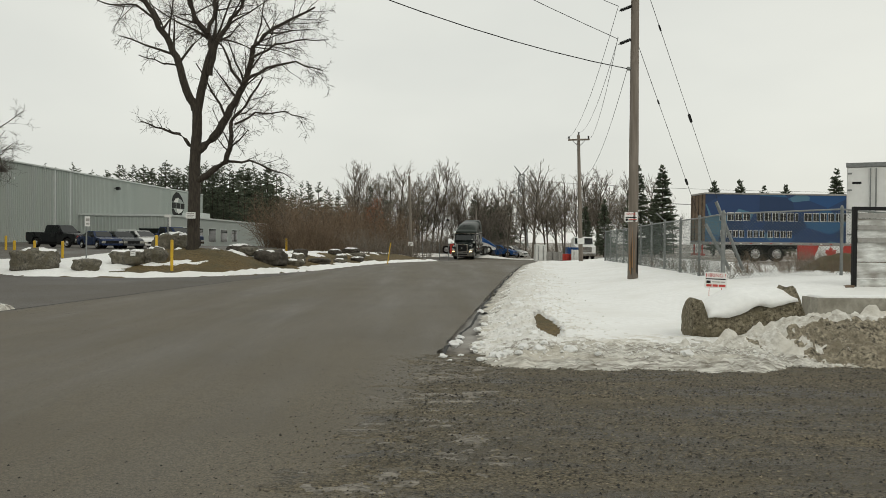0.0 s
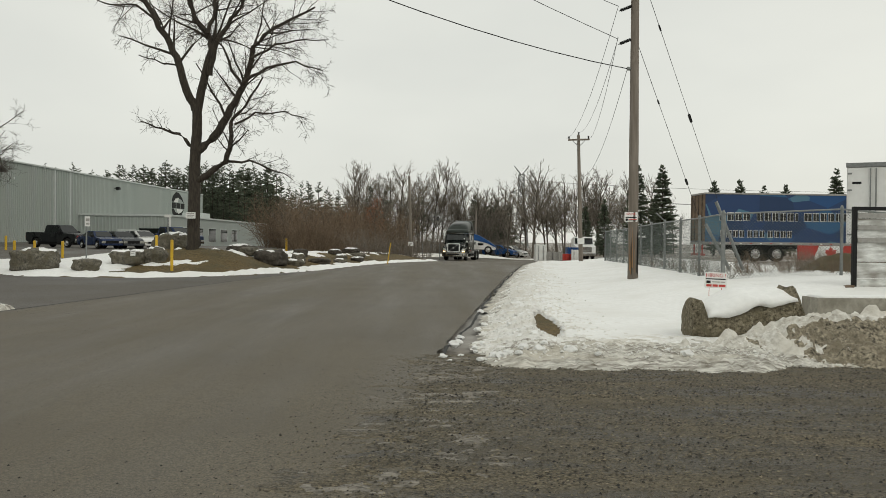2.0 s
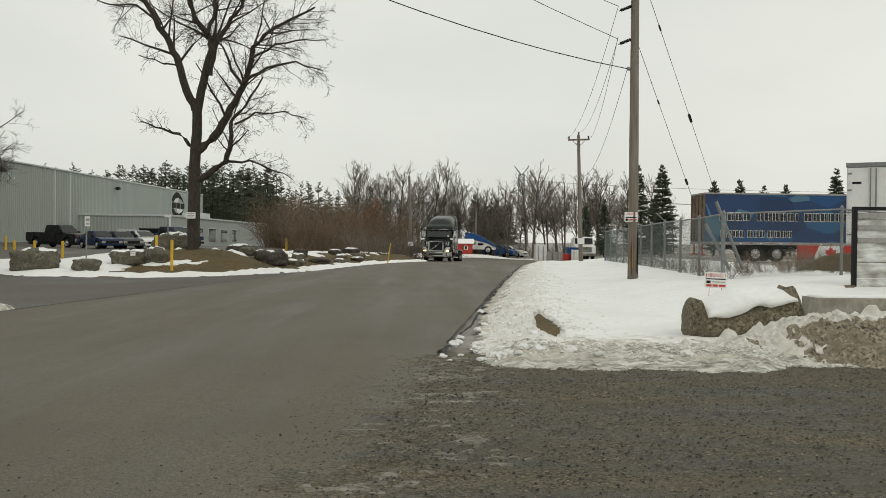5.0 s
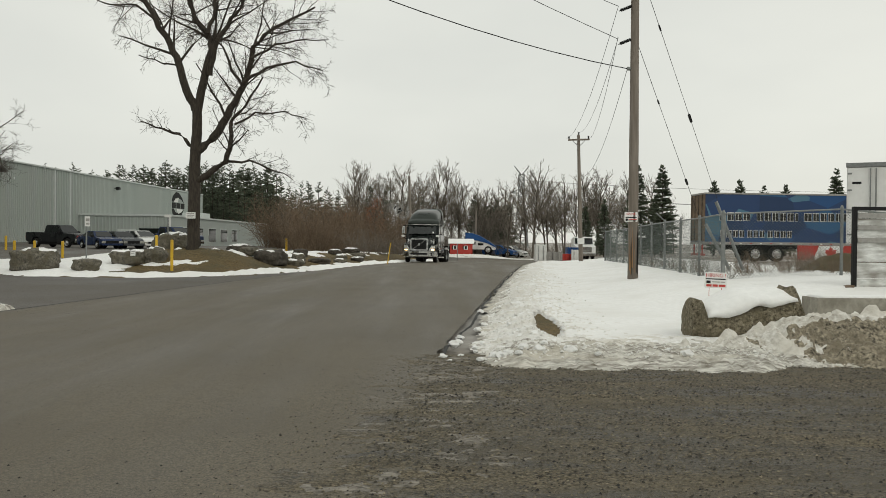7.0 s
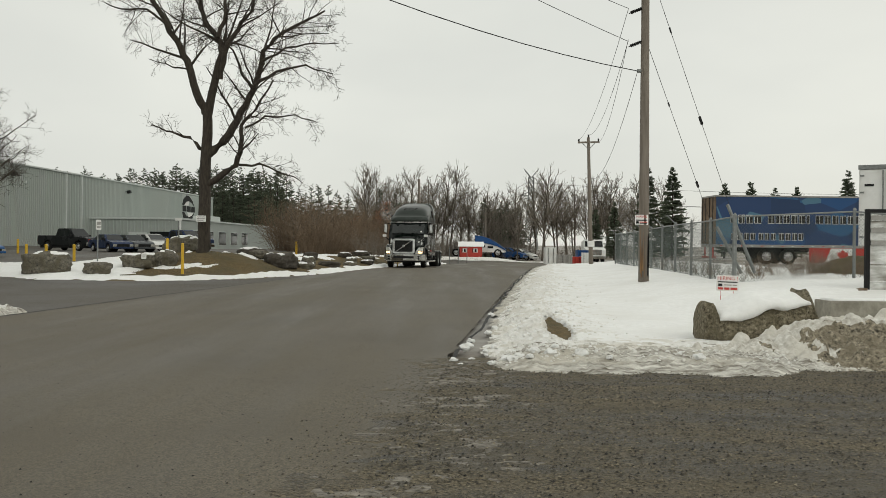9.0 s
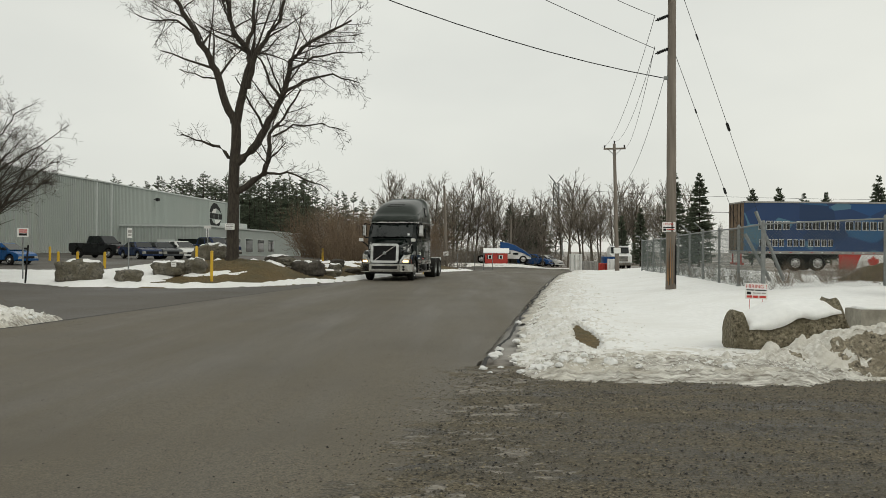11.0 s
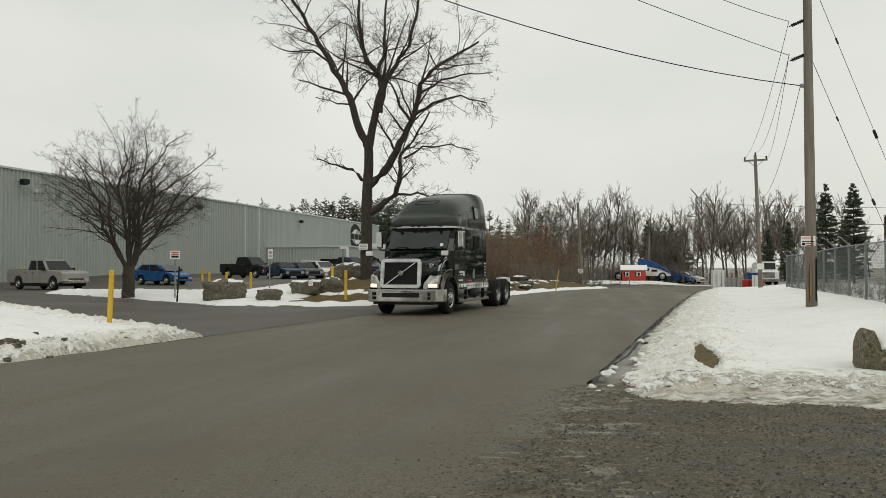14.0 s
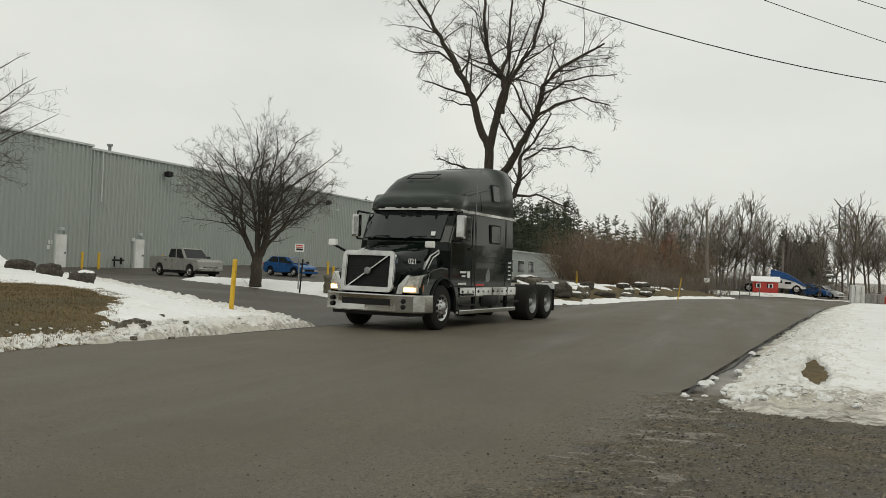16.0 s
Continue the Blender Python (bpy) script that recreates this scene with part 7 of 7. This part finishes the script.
# low posts and gate rails where the road ends
for k in range(5):
    x = -1.2 + 0.9 * k
    bm = BM()
    cyl(bm, (0, 0, -0.2), (0, 0, 1.7), 0.04, seg=8)
    p = thing("gate_post", pose(x - 1.0, 90, terrain(x, 90)), "thin grey steel gate post", "post", "gate posts")
    part("post", bm, M_steel, p)


def pylon():
    p = thing("transmission_tower", pose(33.2, 370, -1.6), "grey steel lattice transmission tower with forked top", "pylon")
    bm = BM()
    def leg(z):
        return 3.0 - 1.9 * min(z, 24) / 24
    r = 0.18
    levels = [0, 5, 9.5, 13.5, 17, 20, 22.5, 25, 27.5, 30, 32]
    for z0, z1 in zip(levels, levels[1:]):
        a, b = leg(z0), leg(z1)
        cs = [(1, 1), (-1, 1), (-1, -1), (1, -1)]
        for (sx, sy), (tx, ty) in zip(cs, cs[1:] + cs[:1]):
            cyl(bm, (a * sx, a * sy, z0), (b * sx, b * sy, z1), r, seg=4)
            cyl(bm, (a * sx, a * sy, z0), (b * tx, b * ty, z1), r * 0.7, seg=4)
            cyl(bm, (a * tx, a * ty, z0), (b * sx, b * sy, z1), r * 0.7, seg=4)
            cyl(bm, (b * sx, b * sy, z1), (b * tx, b * ty, z1), r * 0.7, seg=4)
    part("mast", bm, M_steel, p)
    for z, reach, rise in ((24, 4.6, 0.0), (32, 3.2, 3.6)):
        for s in (1, -1):
            bm = BM()
            w = leg(z)
            tip = (s * reach, 0, z + rise)
            for y in (w, -w):
                cyl(bm, (s * w * (0.3 if rise else 1), y, z), tip, r, seg=4)
                cyl(bm, (s * w, y, z + (1.6 if not rise else 1.0)), tip, r, seg=4)
            for u in (0.35, 0.65):
                cyl(bm, (s * (w + (reach - w) * u), w * (1 - u), z + rise * u), (s * (w + (reach - w) * u), 0, z + rise * u + 1.2 * (1 - u)), r * 0.7, seg=4)
            part("arm", bm, M_steel, p)


pylon()
for dz, sx in ((24.4, -4.6), (24.4, 4.6), (31, -2.0)):
    bm = BM()
    sagging(bm, (33.2 + sx, 370, dz - 3), (-10, 900, dz + 6), 6.0, 0.06, 12)
    sagging(bm, (33.2 + sx, 370, dz - 3), (330, 330, dz - 3), 5.0, 0.06, 14)
    tagged(mesh_ob("power_line", bm, M_dark), "thin high-voltage line on a far pylon", "cable", "power lines")


# ---- woods ----
def bare_tree_mesh(seed, tall, spread, levels=3, dens=(1.1, 1.5, 2.0)):
    """A trunk that forks upward into a rounded fan of fine branches."""
    rng = random.Random(seed)
    skin, fine = Skin(), Skin()
    d = Vector((rng.uniform(-0.06, 0.06), rng.uniform(-0.06, 0.06), 1))
    pts = branch(rng, (0, 0, -0.3), d, tall * 0.9, 7, 0.07, 0.05)
    skin.tube(pts, tall * 0.012, tall * 0.003, 6)
    for k in range(int(14 + tall * 0.9)):
        u = rng.uniform(0.25, 0.97)
        i = min(int(u * 7), 6)
        p = pts[i].lerp(pts[i + 1], u * 7 - i)
        a = rng.uniform(0, 2 * math.pi)
        dd = Vector((math.cos(a) * spread, math.sin(a) * spread, rng.uniform(0.6, 1.2)))
        ln = tall * rng.uniform(0.22, 0.40) * (1.3 - 0.85 * u)
        q = branch(rng, p, dd, ln, 4, 0.17, 0.07)
        r = tall * 0.0050 * (1.2 - 0.7 * u)
        skin.tube(q, r, 0.02, 4)
        for w in range(int(ln * dens[0])):
            s = rng.uniform(0.15, 1.0)
            j = min(int(s * 4), 3)
            c = q[j].lerp(q[j + 1], s * 4 - j)
            ax = (q[j + 1] - q[j]).normalized()
            side = ax.orthogonal().normalized()
            side.rotate(Matrix.Rotation(rng.uniform(0, 6.28), 3, ax))
            l2 = ln * rng.uniform(0.22, 0.5) * (1.2 - 0.6 * s)
            q2 = branch(rng, c, ax + side * 0.8, l2, 3, 0.2, 0.08)
            fine.tube(q2, 0.024, 0.012, 3)
            for w2 in range(max(2, int(l2 * dens[1]))):
                j2 = rng.randint(0, 2)
                c2 = q2[j2].lerp(q2[j2 + 1], rng.random())
                q3 = branch(rng, c2, (q2[j2 + 1] - q2[j2]).normalized() + Vector((rng.uniform(-1, 1), rng.uniform(-1, 1), rng.uniform(-0.6, 1))) * 0.8, l2 * rng.uniform(0.3, 0.6), 2, 0.25, 0.08)
                fine.tube(q3, 0.015, 0.009, 3)
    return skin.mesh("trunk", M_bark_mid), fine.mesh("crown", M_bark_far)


def woods(name, meshes, places, label, category, group):
    for k, (x, y, s, turn) in enumerate(places):
        t = thing(name, pose(x, y, terrain(x, y) - 0.1, 0, 0, turn), label, category, group)
        t.scale = (s, s, s)
        for nm, me in zip(("trunk", "crown"), meshes[k % len(meshes)]):
            o = new(nm, me)
            o.parent = t


wrng = random.Random(77)
bare = [bare_tree_mesh(100 + k, 12.0, 0.62 + 0.1 * (k % 3), 3, (3.2, 2.8)) for k in range(6)]


def px_line(p0, p1, y0, y1, n, s0, s1, depth):
    """Trees scattered along a stretch of the horizon, by bearing at the start of the way."""
    out = []
    for k in range(n):
        b = p0 + (p1 - p0) * (k + wrng.uniform(0.1, 0.9)) / n
        y = y0 + (y1 - y0) * (k + 0.5) / n + wrng.uniform(0, depth)
        out.append((b * (y - 1.9), y, wrng.uniform(s0, s1), wrng.uniform(0, 360)))
    return out


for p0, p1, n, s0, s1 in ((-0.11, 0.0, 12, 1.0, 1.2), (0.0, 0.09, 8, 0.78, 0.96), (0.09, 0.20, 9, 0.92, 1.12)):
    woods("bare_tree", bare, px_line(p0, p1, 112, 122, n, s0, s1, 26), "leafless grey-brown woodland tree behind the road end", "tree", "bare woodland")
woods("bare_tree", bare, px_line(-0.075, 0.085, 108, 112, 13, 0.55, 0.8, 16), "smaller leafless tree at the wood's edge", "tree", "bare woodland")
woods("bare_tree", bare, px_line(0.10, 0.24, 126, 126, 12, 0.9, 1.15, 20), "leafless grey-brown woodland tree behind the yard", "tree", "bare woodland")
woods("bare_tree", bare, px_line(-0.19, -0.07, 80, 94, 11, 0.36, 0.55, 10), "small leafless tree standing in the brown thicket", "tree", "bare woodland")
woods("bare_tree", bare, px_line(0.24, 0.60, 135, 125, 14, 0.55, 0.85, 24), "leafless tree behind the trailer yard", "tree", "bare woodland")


def conifer_mesh(seed, tall, wide, open_=0.0, start=0.12, step=1.0):
    """A trunk with whorls of drooping boughs, each a spray of small needle blades."""
    rng = random.Random(seed)
    sk = Skin()
    sk.tube([(0, 0, -0.3), (0.05, 0, tall * 0.5), (0, 0, tall * 0.99)], tall * 0.014, 0.02, 6)
    v, f = [], []
    z = tall * start
    while z < tall * 0.99:
        u = z / tall
        R = wide * (1 - u) ** 0.72 * rng.uniform(0.75, 1.15) * (0.55 + 0.45 * smooth(start, start + 0.15, u)) + 0.05
        n = rng.randint(5, 7)
        a0 = rng.uniform(0, 6.28)
        for k in range(n):
            if rng.random() < open_:
                continue
            a = a0 + 6.283 * k / n + rng.uniform(-0.3, 0.3)
            L = R * rng.uniform(0.65, 1.15)
            rise = rng.uniform(-0.05, 0.35) if u < 0.8 else 0.55
            zb = z + rng.uniform(-0.045, 0.045) * tall * 0.7
            ca, sa = math.cos(a), math.sin(a)
            sk.tube([(0, 0, zb), (ca * L, sa * L, zb + rise * L)], 0.03, 0.01, 3)
            m = max(4, int(L / 0.20))
            for j in range(m):
                w = (j + 0.8) / m
                px, py, pz = ca * L * w, sa * L * w, zb + rise * L * w - 0.10 * L * w * w
                for s in (-1, 1, 0, -0.5, 0.5):
                    ln = (0.20 + 0.42 * (1 - w * 0.55) * rng.uniform(0.4, 1.3)) * (1.0 - 0.6 * smooth(0.70, 1.0, u))
                    b = a + s * rng.uniform(0.5, 1.2)
                    q = Vector((px + math.cos(b) * ln, py + math.sin(b) * ln, pz + rng.uniform(-0.14, 0.20)))
                    wd = 0.048 * rng.uniform(0.6, 1.5)
                    i = len(v)
                    v += [(px - sa * wd, py + ca * wd, pz + wd), (px + sa * wd, py - ca * wd, pz - wd), tuple(q),
                          (px * 0.45 + q.x * 0.55, py * 0.45 + q.y * 0.55, pz * 0.45 + q.z * 0.55 + wd)]
                    f += [(i, i + 1, i + 2), (i, i + 2, i + 3)]
        z += (tall * rng.uniform(0.013, 0.022) + 0.04) * step
    me = bpy.data.meshes.new("crown")
    me.from_pydata(v, [], f)
    me.materials.append(M_needles)
    return sk.mesh("trunk", M_bark), me


spruce = [conifer_mesh(200 + k, 10.5, 2.2, 0.22, 0.06) for k in range(3)]
pine = [conifer_mesh(300 + k, 16.0, 3.5 + 0.3 * k, 0.34, 0.30, 1.7) for k in range(4)]
for b, y, h, in ((0.226, 106, 10.9), (0.254, 104, 10.9), (0.246, 112, 7.5), (0.315, 128, 10.8), (0.345, 128, 11.0), (0.373, 130, 10.2), (0.398, 128, 10.4), (0.457, 125, 12.4), (0.187, 108, 7.0), (0.165, 112, 6.5), (0.55, 120, 12.0)):
    k = int(b * 1000)
    woods("spruce", [spruce[k % 3]], [(b * (y - 1.9), y, h / 10.5, k * 37)], "dark green spruce standing behind the yard", "tree", "spruces")
woods("pine", pine, px_line(-0.47, -0.20, 182, 178, 56, 0.90, 1.18, 26), "tall dark green pine in a dense stand behind the warehouse", "tree", "pine stand")
woods("pine", pine, px_line(-0.30, -0.12, 172, 150, 26, 0.62, 0.9, 10), "dark green pine at the edge of the stand", "tree", "pine stand")
woods("pine", pine, px_line(-0.14, -0.02, 130, 118, 10, 0.42, 0.60, 10), "young dark pine among bare trees", "tree", "pine stand")
woods("pine", pine, px_line(-0.30, -0.15, 190, 190, 16, 0.72, 0.95, 20), "tall dark green pine in a dense stand behind the warehouse", "tree", "pine stand")


def bush_mesh(seed, tall, wide, mat, stems=26):
    rng = random.Random(seed)
    fine = Skin()
    for k in range(stems):
        a = rng.uniform(0, 6.283)
        r = wide * math.sqrt(rng.random()) * 0.55
        p = (r * math.cos(a), r * math.sin(a), -0.1)
        d = (0.8 * math.cos(a) * rng.random(), 0.8 * math.sin(a) * rng.random(), 1)
        q = branch(rng, p, d, tall * rng.uniform(0.45, 1.0), 5, 0.24, 0.02)
        fine.tube(q, 0.028, 0.008, 3)
        sprout(rng, fine, fine, q, 0.03, 0.014, 1, 3, 1.1, 0.04, 0.38, (0, 3.0, 2.6))
    return fine.mesh("crown", mat)


def thicket(places, meshes, label, group):
    for k, (x, y, s, turn) in enumerate(places):
        t = thing("bush", pose(x, y, surface_z(x, y) if y < 83 else terrain(x, y), 0, 0, turn), label, "bush", group)
        t.scale = (s, s, s)
        o = new("crown", meshes[k % len(meshes)])
        o.parent = t


brush = [bush_mesh(400 + k, 4.6, 2.4, M_brush, 34) for k in range(4)]
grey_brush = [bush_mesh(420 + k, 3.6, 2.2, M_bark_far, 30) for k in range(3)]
thicket(px_line(-0.160, -0.06, 64, 92, 32, 0.75, 1.25, 16), brush, "leafless red-brown thicket beside the road", "brown thicket")
thicket(px_line(-0.20, -0.07, 84, 100, 26, 1.0, 1.45, 14), brush, "tall leafless red-brown thicket", "brown thicket")
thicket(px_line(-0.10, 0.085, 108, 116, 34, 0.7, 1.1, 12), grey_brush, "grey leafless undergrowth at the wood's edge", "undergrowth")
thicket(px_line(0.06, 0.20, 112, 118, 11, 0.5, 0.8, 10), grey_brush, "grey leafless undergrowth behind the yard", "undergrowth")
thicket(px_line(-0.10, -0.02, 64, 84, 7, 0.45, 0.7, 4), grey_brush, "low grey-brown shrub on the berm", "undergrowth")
thicket([(10.6 + 0.7 * k, 27.0 + 1.3 * (k % 3), 0.20 + 0.05 * (k % 2), 50 * k) for k in range(7)], grey_brush, "dry brown weeds along the yard fence", "weeds")
thicket([(8.2 + 0.42 * k, 25.3 + 1.9 * ((k * 5) % 7) / 7, 0.13 + 0.05 * ((k * 3) % 4) / 4, 61 * k) for k in range(14)], brush, "dry red-brown weeds behind the yard fence", "weeds")
thicket([(7.4 + 0.09 * (k * 2.2), 24.4 + 2.2 * k, 0.15 + 0.03 * (k % 3), 70 * k) for k in range(9)], grey_brush, "dry brown weeds along the yard fence", "weeds")


# rusty leaves still held by a few young beeches
def leaf_cloud(seed, tall, wide, n):
    rng = random.Random(seed)
    v, f = [], []
    for _ in range(n):
        a, r, z = rng.uniform(0, 6.28), wide * math.sqrt(rng.random()), tall * rng.uniform(0.15, 1.0)
        r *= 1.0 - 0.6 * z / tall
        c = Vector((r * math.cos(a), r * math.sin(a), z))
        d = Vector((rng.uniform(-1, 1), rng.uniform(-1, 1), rng.uniform(-1, 1))).normalized()
        e = d.orthogonal().normalized()
        i = len(v)
        v += [tuple(c - d * 0.08), tuple(c + e * 0.05), tuple(c + d * 0.08), tuple(c - e * 0.05)]
        f.append((i, i + 1, i + 2, i + 3))
    me = bpy.data.meshes.new("leaves")
    me.from_pydata(v, [], f)
    me.materials.append(M_dead_leaf)
    return me


beech = bare_tree_mesh(500, 7.5, 0.5, 3, (4.0, 3.0))
beech_leaf = leaf_cloud(501, 6.4, 1.5, 900)
for x, y, s in ((-7.2, 92, 1.0), (-8.2, 95, 0.85), (-9.8, 88, 0.7)):
    t = thing("young_beech", pose(x, y, terrain(x, y), 0, 0, 40 * s), "young beech still holding rusty leaves", "tree", "young beeches")
    t.scale = (s, s, s)
    for nm, me in (("trunk", beech[0]), ("crown", beech[1]), ("leaves", beech_leaf)):
        o = new(nm, me)
        o.parent = t

woods("pine", pine, px_line(-0.36, -0.19, 186, 176, 40, 0.95, 1.2, 22), "tall dark green pine in a dense stand behind the warehouse", "tree", "pine stand")
woods("spruce", spruce, px_line(0.035, 0.078, 124, 128, 9, 0.6, 0.8, 10), "dark spruce among the bare trees", "tree", "spruces")
# the far side of the road junction, behind the viewer: a belt of the same woods closes the place
behind = [(-95 + 9.5 * k + wrng.uniform(-3, 3), -62 - wrng.uniform(0, 18) + 0.004 * (k - 10) ** 2, wrng.uniform(0.8, 1.1), wrng.uniform(0, 360)) for k in range(22)]
woods("pine", pine, behind, "dark green pine across the road junction", "tree", "pine belt")
side = [(62 + wrng.uniform(0, 14), -50 + 9 * k, wrng.uniform(0.7, 1.0), wrng.uniform(0, 360)) for k in range(17)]
woods("pine", pine, side, "dark green pine along the yard's far side", "tree", "pine belt")
woods("bare_tree", bare, [(56 + wrng.uniform(0, 10), -46 + 10 * k, wrng.uniform(0.8, 1.1), wrng.uniform(0, 360)) for k in range(14)], "leafless tree along the yard's far side", "tree", "bare woodland")


def grass_tufts(name, count, seed, place, label, mat):
    rng = random.Random(seed)
    v, f = [], []
    while count > 0:
        x, y = place(rng)
        if x is None:
            continue
        count -= 1
        z = surface_z(x, y) - 0.02
        for _ in range(4):
            a, l = rng.uniform(0, 6.28), rng.uniform(0.025, 0.075)
            lean = rng.uniform(0.3, 1.1) * l
            w = 0.006
            px, py = x + rng.uniform(-0.05, 0.05), y + rng.uniform(-0.05, 0.05)
            i = len(v)
            v += [(px - w * math.sin(a), py + w * math.cos(a), z), (px + w * math.sin(a), py - w * math.cos(a), z), (px + lean * math.cos(a), py + lean * math.sin(a), z + l)]
            f.append((i, i + 1, i + 2))
    me = bpy.data.meshes.new(name)
    me.from_pydata(v, [], f)
    me.materials.append(mat)
    return tagged(new(name, me), label, "grass", "", "stuff")


M_blade = material("dry_grass_blades", (0.100, 0.070, 0.028), (0.220, 0.158, 0.068), 2, 0.9, island=0.5)


def brown_place(r):
    x, y = r.uniform(-20, -9.4), r.uniform(7, 21.5)
    return (x, y) if inside(BROWN, x, y) > -0.15 else (None, None)


def berm_place(r):
    y = r.uniform(35, 62)
    x = road_left(y) - r.uniform(0.8, 9)
    return (x, y) if far_grass(x, y) > far_snow(x, y) - 0.01 else (None, None)


def turf_place(r):
    x, y = r.gauss(1.64, 0.18), r.uniform(14.0, 17.4)
    return (x, y) if snow_right(x, y) < 0.02 else (None, None)


grass_tufts("dry_grass", 24000, 1, brown_place, "tufts of dry brown grass on the island", M_blade)
grass_tufts("berm_grass", 7000, 2, berm_place, "tufts of dry brown grass on the berm", M_blade)
grass_tufts("turf_grass", 1400, 3, turf_place, "dry grass in the bare patch of the verge", M_blade)


# puffs of exhaust vapour that hang and drift behind the cab while it idles along the far road
M_vapour = bpy.data.materials.new("exhaust_vapour")
M_vapour.use_nodes = True
vn, vl = M_vapour.node_tree.nodes, M_vapour.node_tree.links
v_mix, v_clear, v_soft = vn.new("ShaderNodeMixShader"), vn.new("ShaderNodeBsdfTransparent"), vn.new("ShaderNodeBsdfDiffuse")
v_soft.inputs["Color"].default_value = (0.8, 0.8, 0.8, 1)
v_noise = vn.new("ShaderNodeTexNoise")
v_noise.inputs["Scale"].default_value = 2.2
v_range = vn.new("ShaderNodeMapRange")
v_range.inputs["From Min"].default_value, v_range.inputs["From Max"].default_value = 0.42, 0.7
v_range.inputs["To Max"].default_value = 0.16
vl.new(v_noise.outputs["Fac"], v_range.inputs["Value"])
vl.new(v_range.outputs[0], v_mix.inputs[0])
vl.new(v_clear.outputs[0], v_mix.inputs[1])
vl.new(v_soft.outputs[0], v_mix.inputs[2])
vl.new(v_mix.outputs[0], vn["Material Output"].inputs["Surface"])
puffs = thing("exhaust_puff", pose(0, 95, 0), "faint white exhaust vapour hanging behind the cab", "vapour")
prng = random.Random(6)
for k in range(9):
    bm = BM()
    c = Vector((-1.2 - 0.17 * k + prng.uniform(-0.2, 0.2), 4.9 + prng.uniform(-0.5, 0.5), 3.9 + 0.08 * k - 0.22 * (k % 3) + prng.uniform(-0.2, 0.2)))
    bmesh.ops.create_icosphere(bm, subdivisions=3, radius=prng.uniform(0.28, 0.5), matrix=Matrix.Translation(c))
    for v in bm.verts:
        v.co += (v.co - c) * 0.45 * noise.fractal(v.co * 1.6, 1.0, 2.0, 3)
    part("puff", bm, M_vapour, puffs, smooth=True)


# ---- what moves ----
# seconds, x, y of the front axle, heading
TRUCK_ROWS = [(0, 2.35, 98.4, -13.5), (0.5, 2.07, 96.4, -13.0), (2.5, 1.00, 89.0, -10.5), (4, 0.16, 82.6, -9.3), (5.2, -0.62, 76.2, -7.8), (6.5, -1.38, 69.0, -6.6), (8, -2.25, 60.8, -6.0),
              (9, -2.90, 55.5, -6.0), (10.2, -3.75, 48.2, -6.4), (11.5, -4.72, 41.2, -6.9), (13, -5.66, 34.1, -7.0), (14.5, -6.43, 26.7, -6.5), (15.25, -6.83, 23.6, -6.4), (16, -7.22, 20.57, -6.3)]


def truck_at(t):
    """Place and heading on the road at t seconds, by a smooth curve through the rows."""
    r = TRUCK_ROWS
    i = max(k for k in range(len(r) - 1) if r[k][0] <= t or k == 0)
    a, b = r[i], r[i + 1]
    p, n = r[max(i - 1, 0)], r[min(i + 2, len(r) - 1)]
    u, h = (t - a[0]) / (b[0] - a[0]), b[0] - a[0]
    out = []
    for k in (1, 2, 3):
        m0 = (b[k] - p[k]) / (b[0] - p[0]) * h
        m1 = (n[k] - a[k]) / (n[0] - a[0]) * h
        out.append((2 * u ** 3 - 3 * u * u + 1) * a[k] + (u ** 3 - 2 * u * u + u) * m0 + (3 * u * u - 2 * u ** 3) * b[k] + (u ** 3 - u * u) * m1)
    return out


def motions():
    keyed, spins, gone, last = [], [], 0.0, None
    for k in range(161):
        t = k / 10
        x, y, want = truck_at(t)
        if last:
            gone += math.hypot(x - last[0], y - last[1])
        last = (x, y)
        spins.append((t, gone / 0.52))
        if k % 5 == 0:
            slope = math.degrees(math.atan2(terrain(x, y + 6.5) - terrain(x, y), 6.5))
            keyed.append((t, pose(x, y, terrain(x, y) + 0.006, slope, 0, want)))
    walk(truck, keyed)
    # the vapour follows the cab, then thins away behind it down the slope
    walk(puffs, [(t, pose(*truck_at(t)[:2], 0.0)) for t in (0, 1, 2, 3, 4, 5, 6, 7)] + [(8, pose(-1.9, 63, 0.2)), (10, pose(-5.5, 80, -1.5)), (12, pose(-12, 110, -4.2)), (16, pose(-16, 118, -5.0))])
    for w in truck_wheels:
        px, py, pz = w.location
        walk(w, [(t, Matrix.Translation((px, py, pz)) @ Matrix.Rotation(a, 4, 'X')) for t, a in spins])


motions()
